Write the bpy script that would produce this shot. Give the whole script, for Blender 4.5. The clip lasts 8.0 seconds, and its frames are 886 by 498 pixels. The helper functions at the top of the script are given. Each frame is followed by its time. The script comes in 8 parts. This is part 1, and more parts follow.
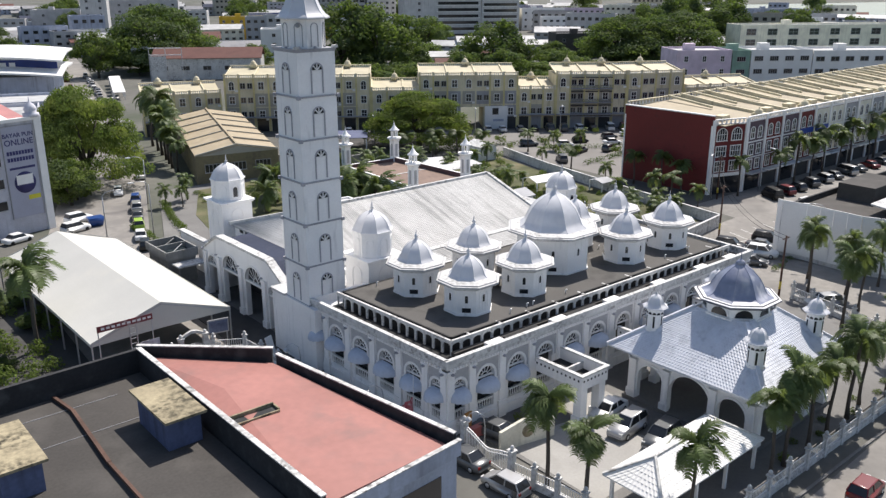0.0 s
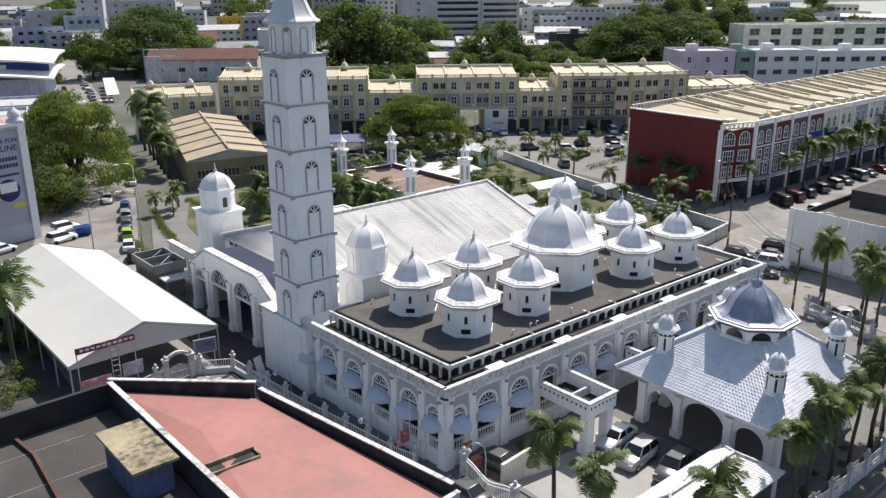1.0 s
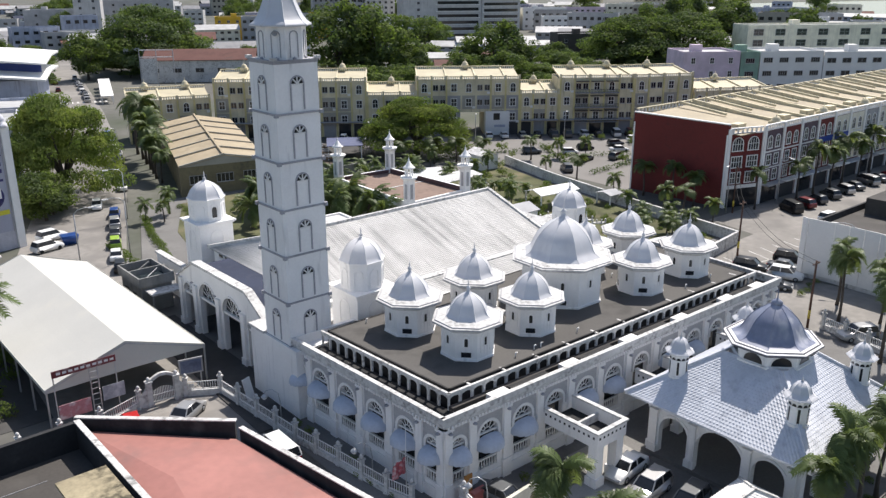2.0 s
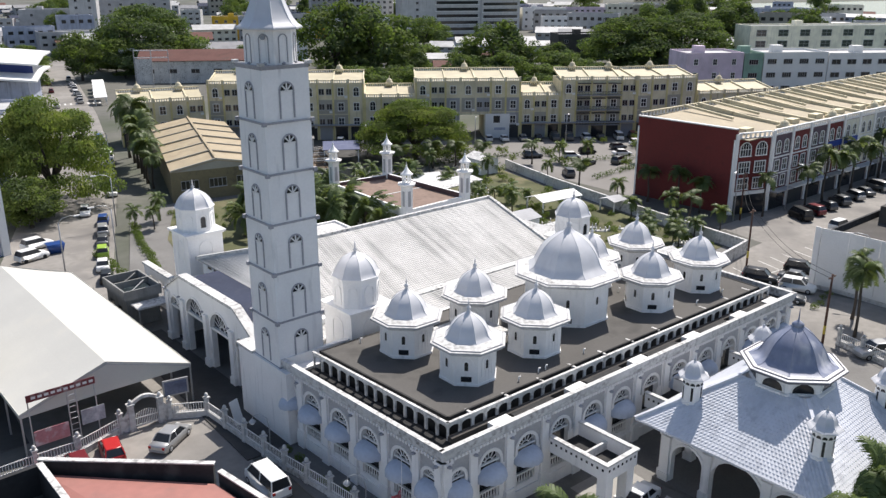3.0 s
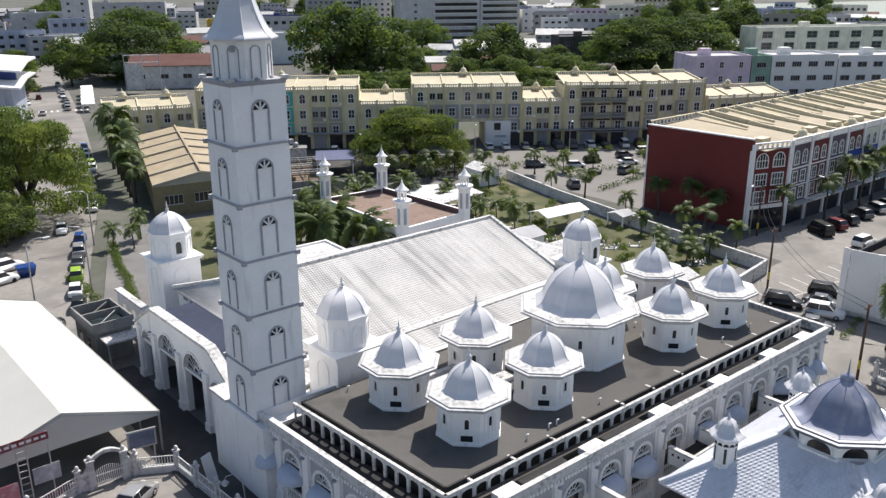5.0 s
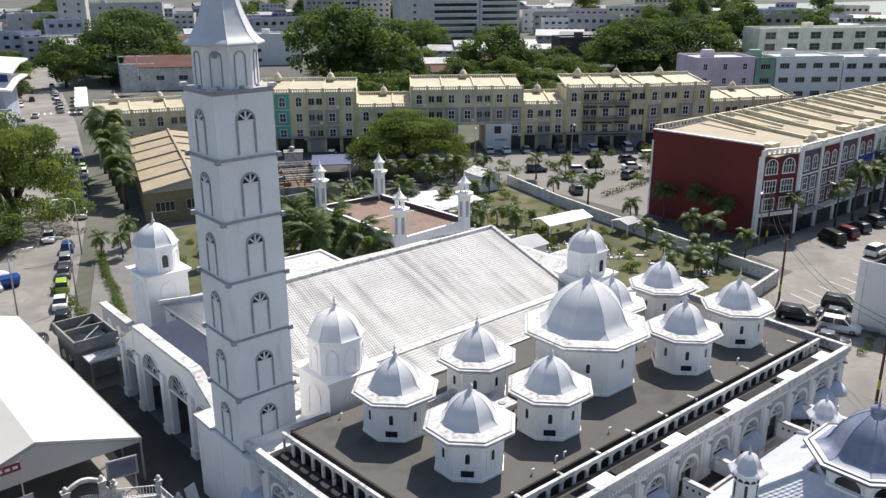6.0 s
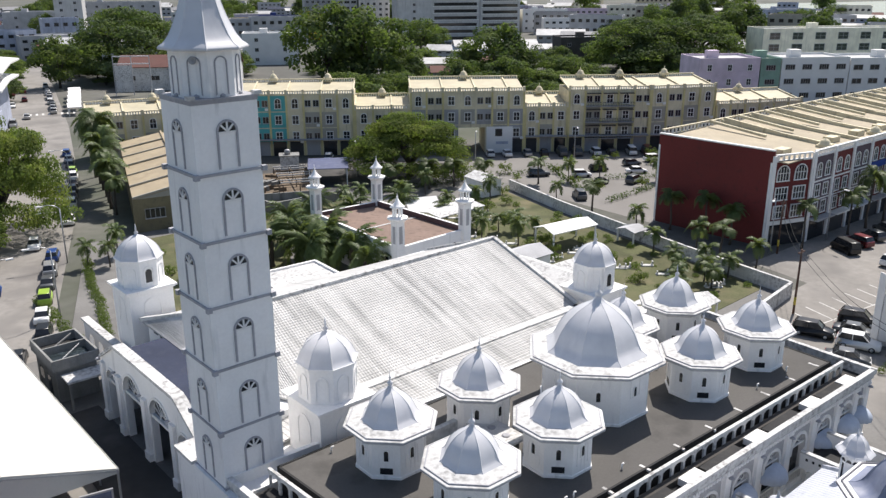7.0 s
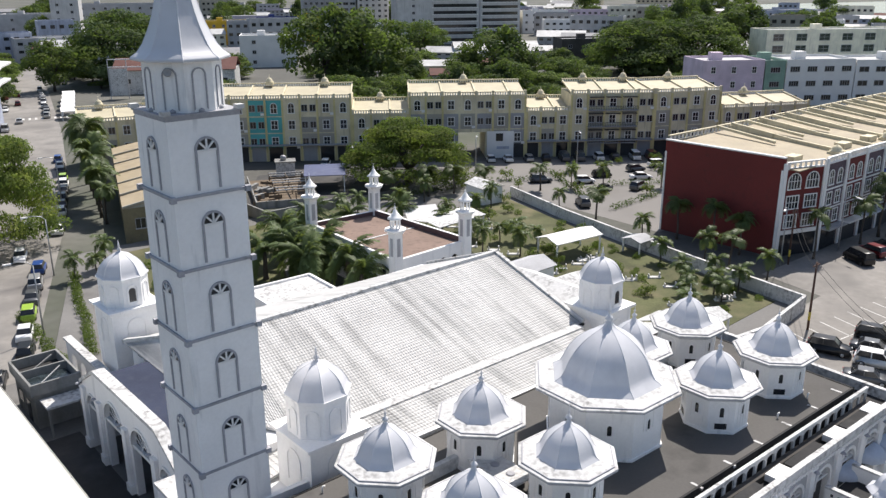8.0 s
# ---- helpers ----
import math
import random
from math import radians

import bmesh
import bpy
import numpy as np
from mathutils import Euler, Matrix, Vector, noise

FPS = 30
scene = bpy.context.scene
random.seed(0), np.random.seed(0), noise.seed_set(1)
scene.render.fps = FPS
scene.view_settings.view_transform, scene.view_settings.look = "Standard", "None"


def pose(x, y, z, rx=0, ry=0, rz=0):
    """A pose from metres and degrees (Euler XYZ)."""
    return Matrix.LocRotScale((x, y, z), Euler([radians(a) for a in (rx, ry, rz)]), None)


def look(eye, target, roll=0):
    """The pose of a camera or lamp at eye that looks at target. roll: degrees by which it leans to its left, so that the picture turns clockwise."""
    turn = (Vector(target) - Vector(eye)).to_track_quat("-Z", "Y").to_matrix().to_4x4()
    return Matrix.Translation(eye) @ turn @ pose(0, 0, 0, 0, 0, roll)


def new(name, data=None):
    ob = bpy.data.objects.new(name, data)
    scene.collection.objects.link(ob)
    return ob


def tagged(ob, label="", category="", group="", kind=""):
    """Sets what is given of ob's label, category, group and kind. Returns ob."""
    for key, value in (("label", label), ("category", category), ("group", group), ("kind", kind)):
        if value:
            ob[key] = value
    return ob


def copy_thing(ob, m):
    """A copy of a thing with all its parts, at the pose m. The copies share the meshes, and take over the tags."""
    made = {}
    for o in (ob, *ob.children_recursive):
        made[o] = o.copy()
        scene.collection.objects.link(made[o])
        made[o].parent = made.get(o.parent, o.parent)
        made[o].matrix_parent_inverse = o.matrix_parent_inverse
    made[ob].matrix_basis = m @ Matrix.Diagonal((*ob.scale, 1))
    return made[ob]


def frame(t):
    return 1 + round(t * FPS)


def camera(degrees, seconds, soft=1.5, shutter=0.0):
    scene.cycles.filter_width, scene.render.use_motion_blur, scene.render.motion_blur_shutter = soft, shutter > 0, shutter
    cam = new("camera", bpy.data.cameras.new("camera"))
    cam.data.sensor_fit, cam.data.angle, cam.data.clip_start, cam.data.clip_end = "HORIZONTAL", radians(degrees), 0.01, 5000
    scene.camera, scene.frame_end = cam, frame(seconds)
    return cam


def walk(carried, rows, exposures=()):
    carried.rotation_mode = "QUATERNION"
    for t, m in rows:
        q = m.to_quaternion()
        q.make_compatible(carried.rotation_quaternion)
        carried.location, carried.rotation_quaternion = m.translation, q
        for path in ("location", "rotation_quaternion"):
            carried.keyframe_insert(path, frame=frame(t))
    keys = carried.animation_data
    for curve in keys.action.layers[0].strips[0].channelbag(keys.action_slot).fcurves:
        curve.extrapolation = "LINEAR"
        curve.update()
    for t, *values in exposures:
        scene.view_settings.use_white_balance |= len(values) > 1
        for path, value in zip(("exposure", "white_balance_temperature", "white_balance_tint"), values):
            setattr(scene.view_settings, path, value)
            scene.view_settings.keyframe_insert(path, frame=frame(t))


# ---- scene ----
# ---------------------------------------------------------------- camera
cam = camera(55.8, 8.0, soft=1.4)
PATH = [
    (0, (0.445, -0.332, 39.114), (1.689, 1.106, 38.492), -0.0),
    (0.5, (2.082, 1.424, 39.192), (3.326, 2.862, 38.57), -0.1),
    (1, (3.706, 3.158, 39.255), (4.949, 4.595, 38.632), -0.1),
    (1.5, (5.367, 4.923, 39.317), (6.609, 6.361, 38.693), -0.1),
    (3, (9.804, 9.998, 39.327), (11.048, 11.433, 38.702), -0.0),
    (3.5, (11.317, 11.611, 39.362), (12.561, 13.047, 38.738), -0.1),
    (4, (12.653, 13.116, 39.347), (13.898, 14.551, 38.722), -0.1),
    (4.5, (14.174, 14.755, 39.372), (15.418, 16.191, 38.749), -0.2),
    (6, (18.394, 19.489, 39.392), (19.64, 20.924, 38.77), -0.2),
    (6.5, (19.998, 21.313, 39.374), (21.244, 22.748, 38.751), -0.2),
    (7, (21.49, 23.074, 39.338), (22.737, 24.508, 38.714), -0.1),
    (7.5, (23.074, 24.854, 39.42), (24.322, 26.288, 38.798), -0.2),
    (8, (24.349, 26.285, 39.468), (25.596, 27.719, 38.846), -0.2),
]
walk(cam, [(t, look(eye, target, roll)) for t, eye, target, roll in PATH], exposures=[(0.0, 0.46), (8.0, 0.46)])

# ---------------------------------------------------------------- light
SUN_EL, SUN_AZ = 55.0, 69.0          # degrees: height, and clockwise from +y
world = bpy.data.worlds.new("sky")
scene.world = world
world.use_nodes = True
wn = world.node_tree
sky = wn.nodes.new("ShaderNodeTexSky")
sky.sky_type, sky.sun_disc = "NISHITA", False
sky.sun_elevation, sky.sun_rotation = radians(SUN_EL), radians(SUN_AZ)
sky.air_density, sky.dust_density, sky.ozone_density = 1.0, 1.6, 1.0
wn.links.new(sky.outputs[0], wn.nodes["Background"].inputs[0])
wn.nodes["Background"].inputs[1].default_value = 0.096
sun = bpy.data.lights.new("sun", "SUN")
sun.energy, sun.angle, sun.color = 4.45, radians(0.5), (1.0, 0.94, 0.88)
sun_dir = Vector((math.sin(radians(SUN_AZ)) * math.cos(radians(SUN_EL)), math.cos(radians(SUN_AZ)) * math.cos(radians(SUN_EL)), math.sin(radians(SUN_EL))))
new("sun", sun).matrix_basis = look(sun_dir * 100, (0, 0, 0))

# ---------------------------------------------------------------- materials
def mat(name, col, rough=0.75, metal=0.0, var=0.14, big=0.3, grain=5.0, bump=0.15, stain=None, amount=0.5, size=1.2, streak=False, rand=0.0, spec=0.4):
    """A surface with slow and fine variation, stains and relief. stain: the colour of dirt; amount: how much is covered; size: patches per metre."""
    m = bpy.data.materials.new(name)
    m.use_nodes = True
    t = m.node_tree
    b = t.nodes["Principled BSDF"]
    b.inputs["Roughness"].default_value, b.inputs["Metallic"].default_value = rough, metal
    b.inputs["Specular IOR Level"].default_value = spec
    co = t.nodes.new("ShaderNodeTexCoord").outputs["Object"]

    def noisy(scale, detail, src=co):
        n = t.nodes.new("ShaderNodeTexNoise")
        n.inputs["Scale"].default_value, n.inputs["Detail"].default_value = scale, detail
        t.links.new(src, n.inputs["Vector"])
        return n.outputs["Fac"]

    def ranged(v, a, c, lo, hi):
        r = t.nodes.new("ShaderNodeMapRange")
        for k, x in zip(("From Min", "From Max", "To Min", "To Max"), (a, c, lo, hi)):
            r.inputs[k].default_value = x
        t.links.new(v, r.inputs["Value"])
        return r.outputs["Result"]

    def times(a, c):
        x = t.nodes.new("ShaderNodeMath")
        x.operation = "MULTIPLY"
        t.links.new(a, x.inputs[0])
        t.links.new(c, x.inputs[1])
        return x.outputs[0]

    fine = noisy(grain, 6)
    v = times(ranged(noisy(big, 3), 0.3, 0.7, 1 - var, 1 + var), ranged(fine, 0.25, 0.75, 1 - var * 0.7, 1 + var * 0.7))
    if rand:
        v = times(v, ranged(t.nodes.new("ShaderNodeObjectInfo").outputs["Random"], 0, 1, 1 - rand, 1 + rand))
    mul = t.nodes.new("ShaderNodeVectorMath")
    mul.operation = "SCALE"
    mul.inputs[0].default_value = col
    t.links.new(v, mul.inputs["Scale"])
    out = mul.outputs[0]
    if stain:
        src = co
        if streak:
            mp = t.nodes.new("ShaderNodeMapping")
            mp.inputs["Scale"].default_value = streak if isinstance(streak, tuple) else (1, 1, 0.12)
            t.links.new(co, mp.inputs["Vector"])
            src = mp.outputs[0]
        mask = times(ranged(noisy(size, 8, src), 0.62 - amount * 0.3, 0.80 - amount * 0.22, 0, 1), ranged(noisy(size * 0.17, 2), 0.35, 0.62, 0.15, 1))
        mix = t.nodes.new("ShaderNodeMix")
        mix.data_type = "RGBA"
        t.links.new(mask, mix.inputs["Factor"])
        t.links.new(out, mix.inputs[6])
        mix.inputs[7].default_value = (*stain, 1)
        out = mix.outputs[2]
    t.links.new(out, b.inputs["Base Color"])
    if bump:
        bp = t.nodes.new("ShaderNodeBump")
        bp.inputs["Strength"].default_value, bp.inputs["Distance"].default_value = bump, 0.03
        t.links.new(fine, bp.inputs["Height"])
        t.links.new(bp.outputs[0], b.inputs["Normal"])
    return m


WHITE = mat("white_plaster", (0.85, 0.84, 0.825), 0.8, stain=(0.52, 0.52, 0.52), amount=0.12, size=1.6, streak=True, var=0.05)
WORN = mat("weathered_white_plaster", (0.60, 0.597, 0.585), 0.85, stain=(0.24, 0.233, 0.225), amount=0.62, size=2.6, var=0.1, bump=0.4)
BAND = mat("grey_painted_plaster", (0.36, 0.36, 0.385), 0.8, stain=(0.2, 0.2, 0.2), amount=0.35)
LINE = mat("dark_grey_line", (0.13, 0.13, 0.15), 0.8, var=0.2)
PANEL = mat("pale_grey_plaster", (0.42, 0.42, 0.43), 0.85)
DOME = mat("white_painted_metal", (0.63, 0.63, 0.65), 0.42, var=0.05, big=0.5, grain=1.5, bump=0.05, spec=0.35, stain=(0.52, 0.52, 0.55), amount=0.3, size=0.9, streak=(1, 1, 0.2))
DOMEGREY = mat("blue_grey_metal", (0.20, 0.22, 0.30), 0.38, var=0.18, big=0.6, grain=2, bump=0.06, spec=0.5, stain=(0.55, 0.55, 0.58), amount=0.42, size=1.1, streak=(1, 1, 0.25))
DECK = mat("roof_screed", (0.118, 0.113, 0.107), 0.95, spec=0.06, var=0.08, big=0.15, stain=(0.085, 0.082, 0.078), amount=0.35, size=0.5)
# Near-black for gutters, trench and tank; on porch roofs it holds parapet shade.
TROUGH = mat("near_black_roofing", (0.022, 0.022, 0.023), 0.85, var=0.3, stain=(0.05, 0.047, 0.042), amount=0.35)
TILE = mat("white_clay_tile", (0.53, 0.522, 0.505), 0.6, var=0.12, big=0.25, grain=3, stain=(0.28, 0.278, 0.27), amount=0.55, size=1.3, streak=(1, 0.05, 0.05), bump=0.2)
TILEBLUE = mat("pale_blue_roof_tile", (0.60, 0.62, 0.67), 0.5, var=0.07, big=0.35, grain=3, stain=(0.4, 0.42, 0.47), amount=0.3)
ROOFBLUE = mat("blue_grey_sheet_roof", (0.042, 0.05, 0.08), 0.8, spec=0.15, var=0.12, stain=(0.06, 0.066, 0.09), amount=0.35)
GLASS = mat("dark_glass", (0.022, 0.024, 0.028), 0.12, var=0.2, bump=0.0, spec=0.6)
# Near-black stands in for unlit insides; railings and the roof unit share it.
DARK = mat("unlit_interior_black", (0.05, 0.05, 0.052), 0.9, var=0.2)
METALGREY = mat("painted_grey_metal", (0.33, 0.33, 0.34), 0.5, metal=0.3)
AWNING = mat("pale_blue_awning", (0.46, 0.51, 0.60), 0.6, var=0.08, big=1.2, stain=(0.34, 0.38, 0.46), amount=0.3)
TENT = mat("white_tent_membrane", (0.54, 0.53, 0.49), 0.55, var=0.04, big=0.2, bump=0.05, stain=(0.58, 0.56, 0.5), amount=0.3, size=0.4)
ASPHALT = mat("asphalt", (0.232, 0.218, 0.20), 0.9, var=0.2, big=0.06, grain=1.2, stain=(0.14, 0.132, 0.125), amount=0.45, size=0.15)
PAVE = mat("concrete_paving", (0.17, 0.165, 0.157), 0.9, var=0.15, big=0.1, stain=(0.12, 0.115, 0.11), amount=0.45, size=0.4)
GROUNDM = mat("dusty_town_ground", (0.115, 0.112, 0.10), 0.95, var=0.25, big=0.02, grain=0.5, stain=(0.05, 0.065, 0.033), amount=0.6, size=0.03)
GRASS = mat("rough_grass", (0.085, 0.09, 0.04), 0.95, var=0.3, big=0.2, grain=4, stain=(0.16, 0.14, 0.08), amount=0.5, size=0.25, bump=0.5)
PAINT = mat("road_paint", (0.62, 0.61, 0.58), 0.8, stain=(0.2, 0.2, 0.19), amount=0.4, size=2)
REDROOF = mat("faded_red_sheet_roof", (0.33, 0.145, 0.122), 0.6, var=0.10, big=0.25, grain=2, stain=(0.23, 0.125, 0.11), amount=0.35, size=0.6)
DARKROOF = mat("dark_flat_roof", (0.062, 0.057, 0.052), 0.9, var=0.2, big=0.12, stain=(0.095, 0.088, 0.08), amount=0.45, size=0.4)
BLACKWALL = mat("blackened_parapet", (0.03, 0.03, 0.032), 0.9, var=0.25, stain=(0.07, 0.07, 0.07), amount=0.4)
MOSSY = mat("mossy_concrete", (0.34, 0.29, 0.19), 0.95, var=0.2, stain=(0.05, 0.044, 0.03), amount=0.75, size=2.4, bump=0.5)
BLUEWALL = mat("pale_blue_grey_wall", (0.40, 0.43, 0.52), 0.85, stain=(0.22, 0.23, 0.27), amount=0.4, streak=True)
RUST = mat("rusty_steel", (0.10, 0.055, 0.04), 0.85, var=0.3)
OCHRE = mat("pale_yellow_wall", (0.64, 0.575, 0.41), 0.85, stain=(0.30, 0.26, 0.16), amount=0.3, streak=True)
OLIVE = mat("khaki_wall", (0.36, 0.34, 0.29), 0.85, var=0.1)
YPIER = mat("deeper_yellow_wall", (0.62, 0.54, 0.27), 0.85, stain=(0.32, 0.27, 0.14), amount=0.3, streak=True)
CHIPPED = mat("chipped_pale_coping", (0.60, 0.59, 0.57), 0.9, var=0.15, stain=(0.12, 0.115, 0.11), amount=0.62, size=3.0, bump=0.5)
TEAL = mat("teal_wall", (0.10, 0.40, 0.40), 0.8, var=0.1)
GREYWALL = mat("grey_wall", (0.33, 0.33, 0.34), 0.85, var=0.1, stain=(0.2, 0.2, 0.2), amount=0.35, streak=True)
CREAMROOF = mat("cream_roof_sheet", (0.47, 0.42, 0.29), 0.65, var=0.10, big=0.3, stain=(0.42, 0.37, 0.25), amount=0.35, size=0.5)
BLOCKROOF = mat("stained_tan_roof_sheet", (0.35, 0.295, 0.20), 0.7, var=0.14, big=0.25, stain=(0.26, 0.21, 0.15), amount=0.5, size=0.5)
TANROOF = mat("tan_roof_sheet", (0.36, 0.295, 0.195), 0.7, var=0.1, big=0.3, stain=(0.3, 0.24, 0.16), amount=0.4, size=0.5)
MAROON = mat("maroon_wall", (0.135, 0.022, 0.02), 0.8, var=0.12, big=0.12, stain=(0.09, 0.02, 0.018), amount=0.3)
CREAMWALL = mat("cream_wall", (0.70, 0.67, 0.56), 0.85, stain=(0.4, 0.38, 0.3), amount=0.3, streak=True)
BROWNROOF = mat("brown_flat_roof", (0.215, 0.15, 0.118), 0.85, var=0.12, stain=(0.125, 0.085, 0.07), amount=0.4)
MAROONLINE = mat("dull_maroon_paint", (0.12, 0.075, 0.075), 0.85, var=0.15)
BLUESHEET = mat("faded_blue_sheet_roof", (0.075, 0.09, 0.17), 0.6, var=0.12, stain=(0.11, 0.125, 0.19), amount=0.35)
TRIM = mat("white_painted_trim", (0.78, 0.77, 0.75), 0.7, var=0.05)
LEAF = mat("broad_leaf", (0.13, 0.165, 0.05), 0.8, var=0.35, big=0.35, grain=1.5, bump=0.0, rand=0.18, spec=0.12)
LEAFLIGHT = mat("sunny_leaf", (0.20, 0.225, 0.06), 0.8, var=0.35, big=0.35, grain=1.5, bump=0.0, rand=0.18, spec=0.12)
LEAFDARK = mat("deep_green_leaf", (0.10, 0.13, 0.062), 0.8, var=0.35, big=0.2, grain=1, bump=0.0, rand=0.2, spec=0.12)
PALMLEAF = mat("palm_leaf", (0.10, 0.14, 0.048), 0.5, var=0.3, big=0.5, grain=2, bump=0.0, rand=0.25)
BARK = mat("grey_bark", (0.085, 0.072, 0.06), 0.9, var=0.25, grain=8, bump=0.5)
for lm, tint in ((LEAF, (0.16, 0.24, 0.04, 1)), (LEAFLIGHT, (0.2, 0.28, 0.04, 1)), (LEAFDARK, (0.1, 0.16, 0.03, 1)), (PALMLEAF, (0.17, 0.22, 0.05, 1))):
    # thin leaves let some sun through
    lt = lm.node_tree
    tr, mx = lt.nodes.new("ShaderNodeBsdfTranslucent"), lt.nodes.new("ShaderNodeMixShader")
    tr.inputs["Color"].default_value, mx.inputs[0].default_value = tint, 0.42
    lt.links.new(lt.nodes["Principled BSDF"].outputs[0], mx.inputs[1])
    lt.links.new(tr.outputs[0], mx.inputs[2])
    lt.links.new(mx.outputs[0], lt.nodes["Material Output"].inputs["Surface"])
LAMPGREY = mat("galvanised_steel", (0.45, 0.46, 0.47), 0.45, metal=0.6)
RUBBER = mat("tyre_rubber", (0.02, 0.02, 0.02), 0.85)

# ---------------------------------------------------------------- helpers
G = 0.4                               # level of the town's ground


def world_of(ob):
    return world_of(ob.parent) @ ob.matrix_parent_inverse @ ob.matrix_basis if ob.parent else ob.matrix_basis.copy()


def thing(name, at, label, category, group="", kind="", turn=0.0):
    """An Empty at the base of a thing."""
    ob = new(name)
    ob.matrix_basis = pose(*at, 0, 0, turn)
    return tagged(ob, label, category, group, kind)


def mesh_of(bm, material, name="mesh"):
    me = bpy.data.meshes.new(name)
    bmesh.ops.recalc_face_normals(bm, faces=bm.faces) if len(bm.faces) < 20000 else None
    bm.to_mesh(me)
    bm.free()
    for m in material if isinstance(material, (list, tuple)) else [material]:
        me.materials.append(m)
    return me


def under(ob, parent):
    """Make ob a part of parent, both in world coordinates."""
    ob.parent = parent
    ob.matrix_parent_inverse = world_of(parent).inverted()
    return ob


def part(name, bm, material, parent=None, label="", m=None):
    """One mesh, in world coordinates (or at the pose m), under a thing or a part. bm: a bmesh, or a mesh that pieces share."""
    me = bm if isinstance(bm, bpy.types.Mesh) else mesh_of(bm, material, name)
    ob = new(name, me)
    if m is not None:
        ob.matrix_basis = m
    if parent:
        under(ob, parent)
    return tagged(ob, label)


def box(bm, x0, x1, y0, y1, z0, z1, m=None):
    v = [bm.verts.new(m @ Vector(c) if m else c) for c in ((x0, y0, z0), (x1, y0, z0), (x1, y1, z0), (x0, y1, z0), (x0, y0, z1), (x1, y0, z1), (x1, y1, z1), (x0, y1, z1))]
    for f in ((3, 2, 1, 0), (4, 5, 6, 7), (0, 1, 5, 4), (1, 2, 6, 5), (2, 3, 7, 6), (3, 0, 4, 7)):
        bm.faces.new([v[i] for i in f])
    return bm


def boxes(rows, m=None):
    bm = bmesh.new()
    for r in rows:
        box(bm, *r, m=m)
    return bm


def prism(bm, pts, z0, z1, m=None):
    lo = [bm.verts.new(m @ Vector((x, y, z0)) if m else (x, y, z0)) for x, y in pts]
    hi = [bm.verts.new(m @ Vector((x, y, z1)) if m else (x, y, z1)) for x, y in pts]
    bm.faces.new(lo[::-1])
    bm.faces.new(hi)
    for i in range(len(pts)):
        j = (i + 1) % len(pts)
        bm.faces.new((lo[i], lo[j], hi[j], hi[i]))
    return bm


def sheet(bm, pts, thick=0.12, down=True):
    """A slab whose top face goes through the 3D points."""
    top = [bm.verts.new(p) for p in pts]
    low = [bm.verts.new((p[0], p[1], p[2] - thick)) for p in pts]
    bm.faces.new(top)
    bm.faces.new(low[::-1])
    for i in range(len(pts)):
        j = (i + 1) % len(pts)
        bm.faces.new((top[i], low[i], low[j], top[j]))
    return bm


def spin(bm, prof, n, c=(0, 0, 0), phase=0.0, sharp=False, smooth=True, m=None):
    """A solid of n sides round c from a profile of (radius, height)."""
    rings = []
    for r, z in prof:
        ring = []
        for k in range(n):
            a = radians(phase) + 2 * math.pi * k / n
            p = Vector((c[0] + r * math.cos(a), c[1] + r * math.sin(a), c[2] + z))
            ring.append(bm.verts.new(m @ p if m else p))
        rings.append(ring)
    for a, b in zip(rings, rings[1:]):
        for k in range(n):
            j = (k + 1) % n
            f = bm.faces.new((a[k], a[j], b[j], b[k]))
            f.smooth = smooth
    bm.faces.new(rings[0][::-1])
    bm.faces.new(rings[-1])
    if sharp:
        for a, b in zip(rings, rings[1:]):
            for k in range(n):
                bm.edges.get((a[k], b[k])).smooth = False
    return bm


OCT = 1 / math.cos(math.pi / 8)


def ribbed(prof, scale, z, c=(0, 0), rib=0.05, wide=0.05):
    """An eight-sided dome in one skin, with a raised seam along each corner."""
    bm = bmesh.new()
    rings = []
    for r, h in prof:
        ring = []
        for k in range(8):
            a0, a1, a2 = [radians(22.5 + 45 * (k + d)) for d in (-1, 0, 1)]
            R = r * scale * OCT
            q0, q, q2 = [Vector((math.cos(a), math.sin(a), 0)) * R for a in (a0, a1, a2)]
            f = min(0.3, wide / max(0.05, (q2 - q).length))
            for p in (q.lerp(q0, f), q * (1 + (rib if R > 0.4 else 0.01) / max(R, 0.1)), q.lerp(q2, f)):
                ring.append(bm.verts.new((c[0] + p.x, c[1] + p.y, z + h)))
        rings.append(ring)
    for a, b in zip(rings, rings[1:]):
        for k in range(24):
            bm.faces.new((a[k], a[(k + 1) % 24], b[(k + 1) % 24], b[k])).smooth = True
    for a, b in zip(rings, rings[1:]):
        for k in range(24):
            bm.edges.get((a[k], b[k])).smooth = False
    bm.faces.new(rings[0][::-1])
    bm.faces.new(rings[-1])
    return bm


def ring_frame(r, z, w, c=(0, 0)):
    """A thin square bar bent into an octagon."""
    bm = bmesh.new()
    rings = []
    for i in range(8):
        a = radians(22.5 + 45 * i)
        rings.append([bm.verts.new((c[0] + (r + d) * OCT * math.cos(a), c[1] + (r + d) * OCT * math.sin(a), z + h)) for d, h in ((-w / 2, -w / 2), (w / 2, -w / 2), (w / 2, w / 2), (-w / 2, w / 2))])
    for a, b in zip(rings, rings[1:] + rings[:1]):
        for k in range(4):
            bm.faces.new((a[k], a[(k + 1) % 4], b[(k + 1) % 4], b[k]))
    return bm


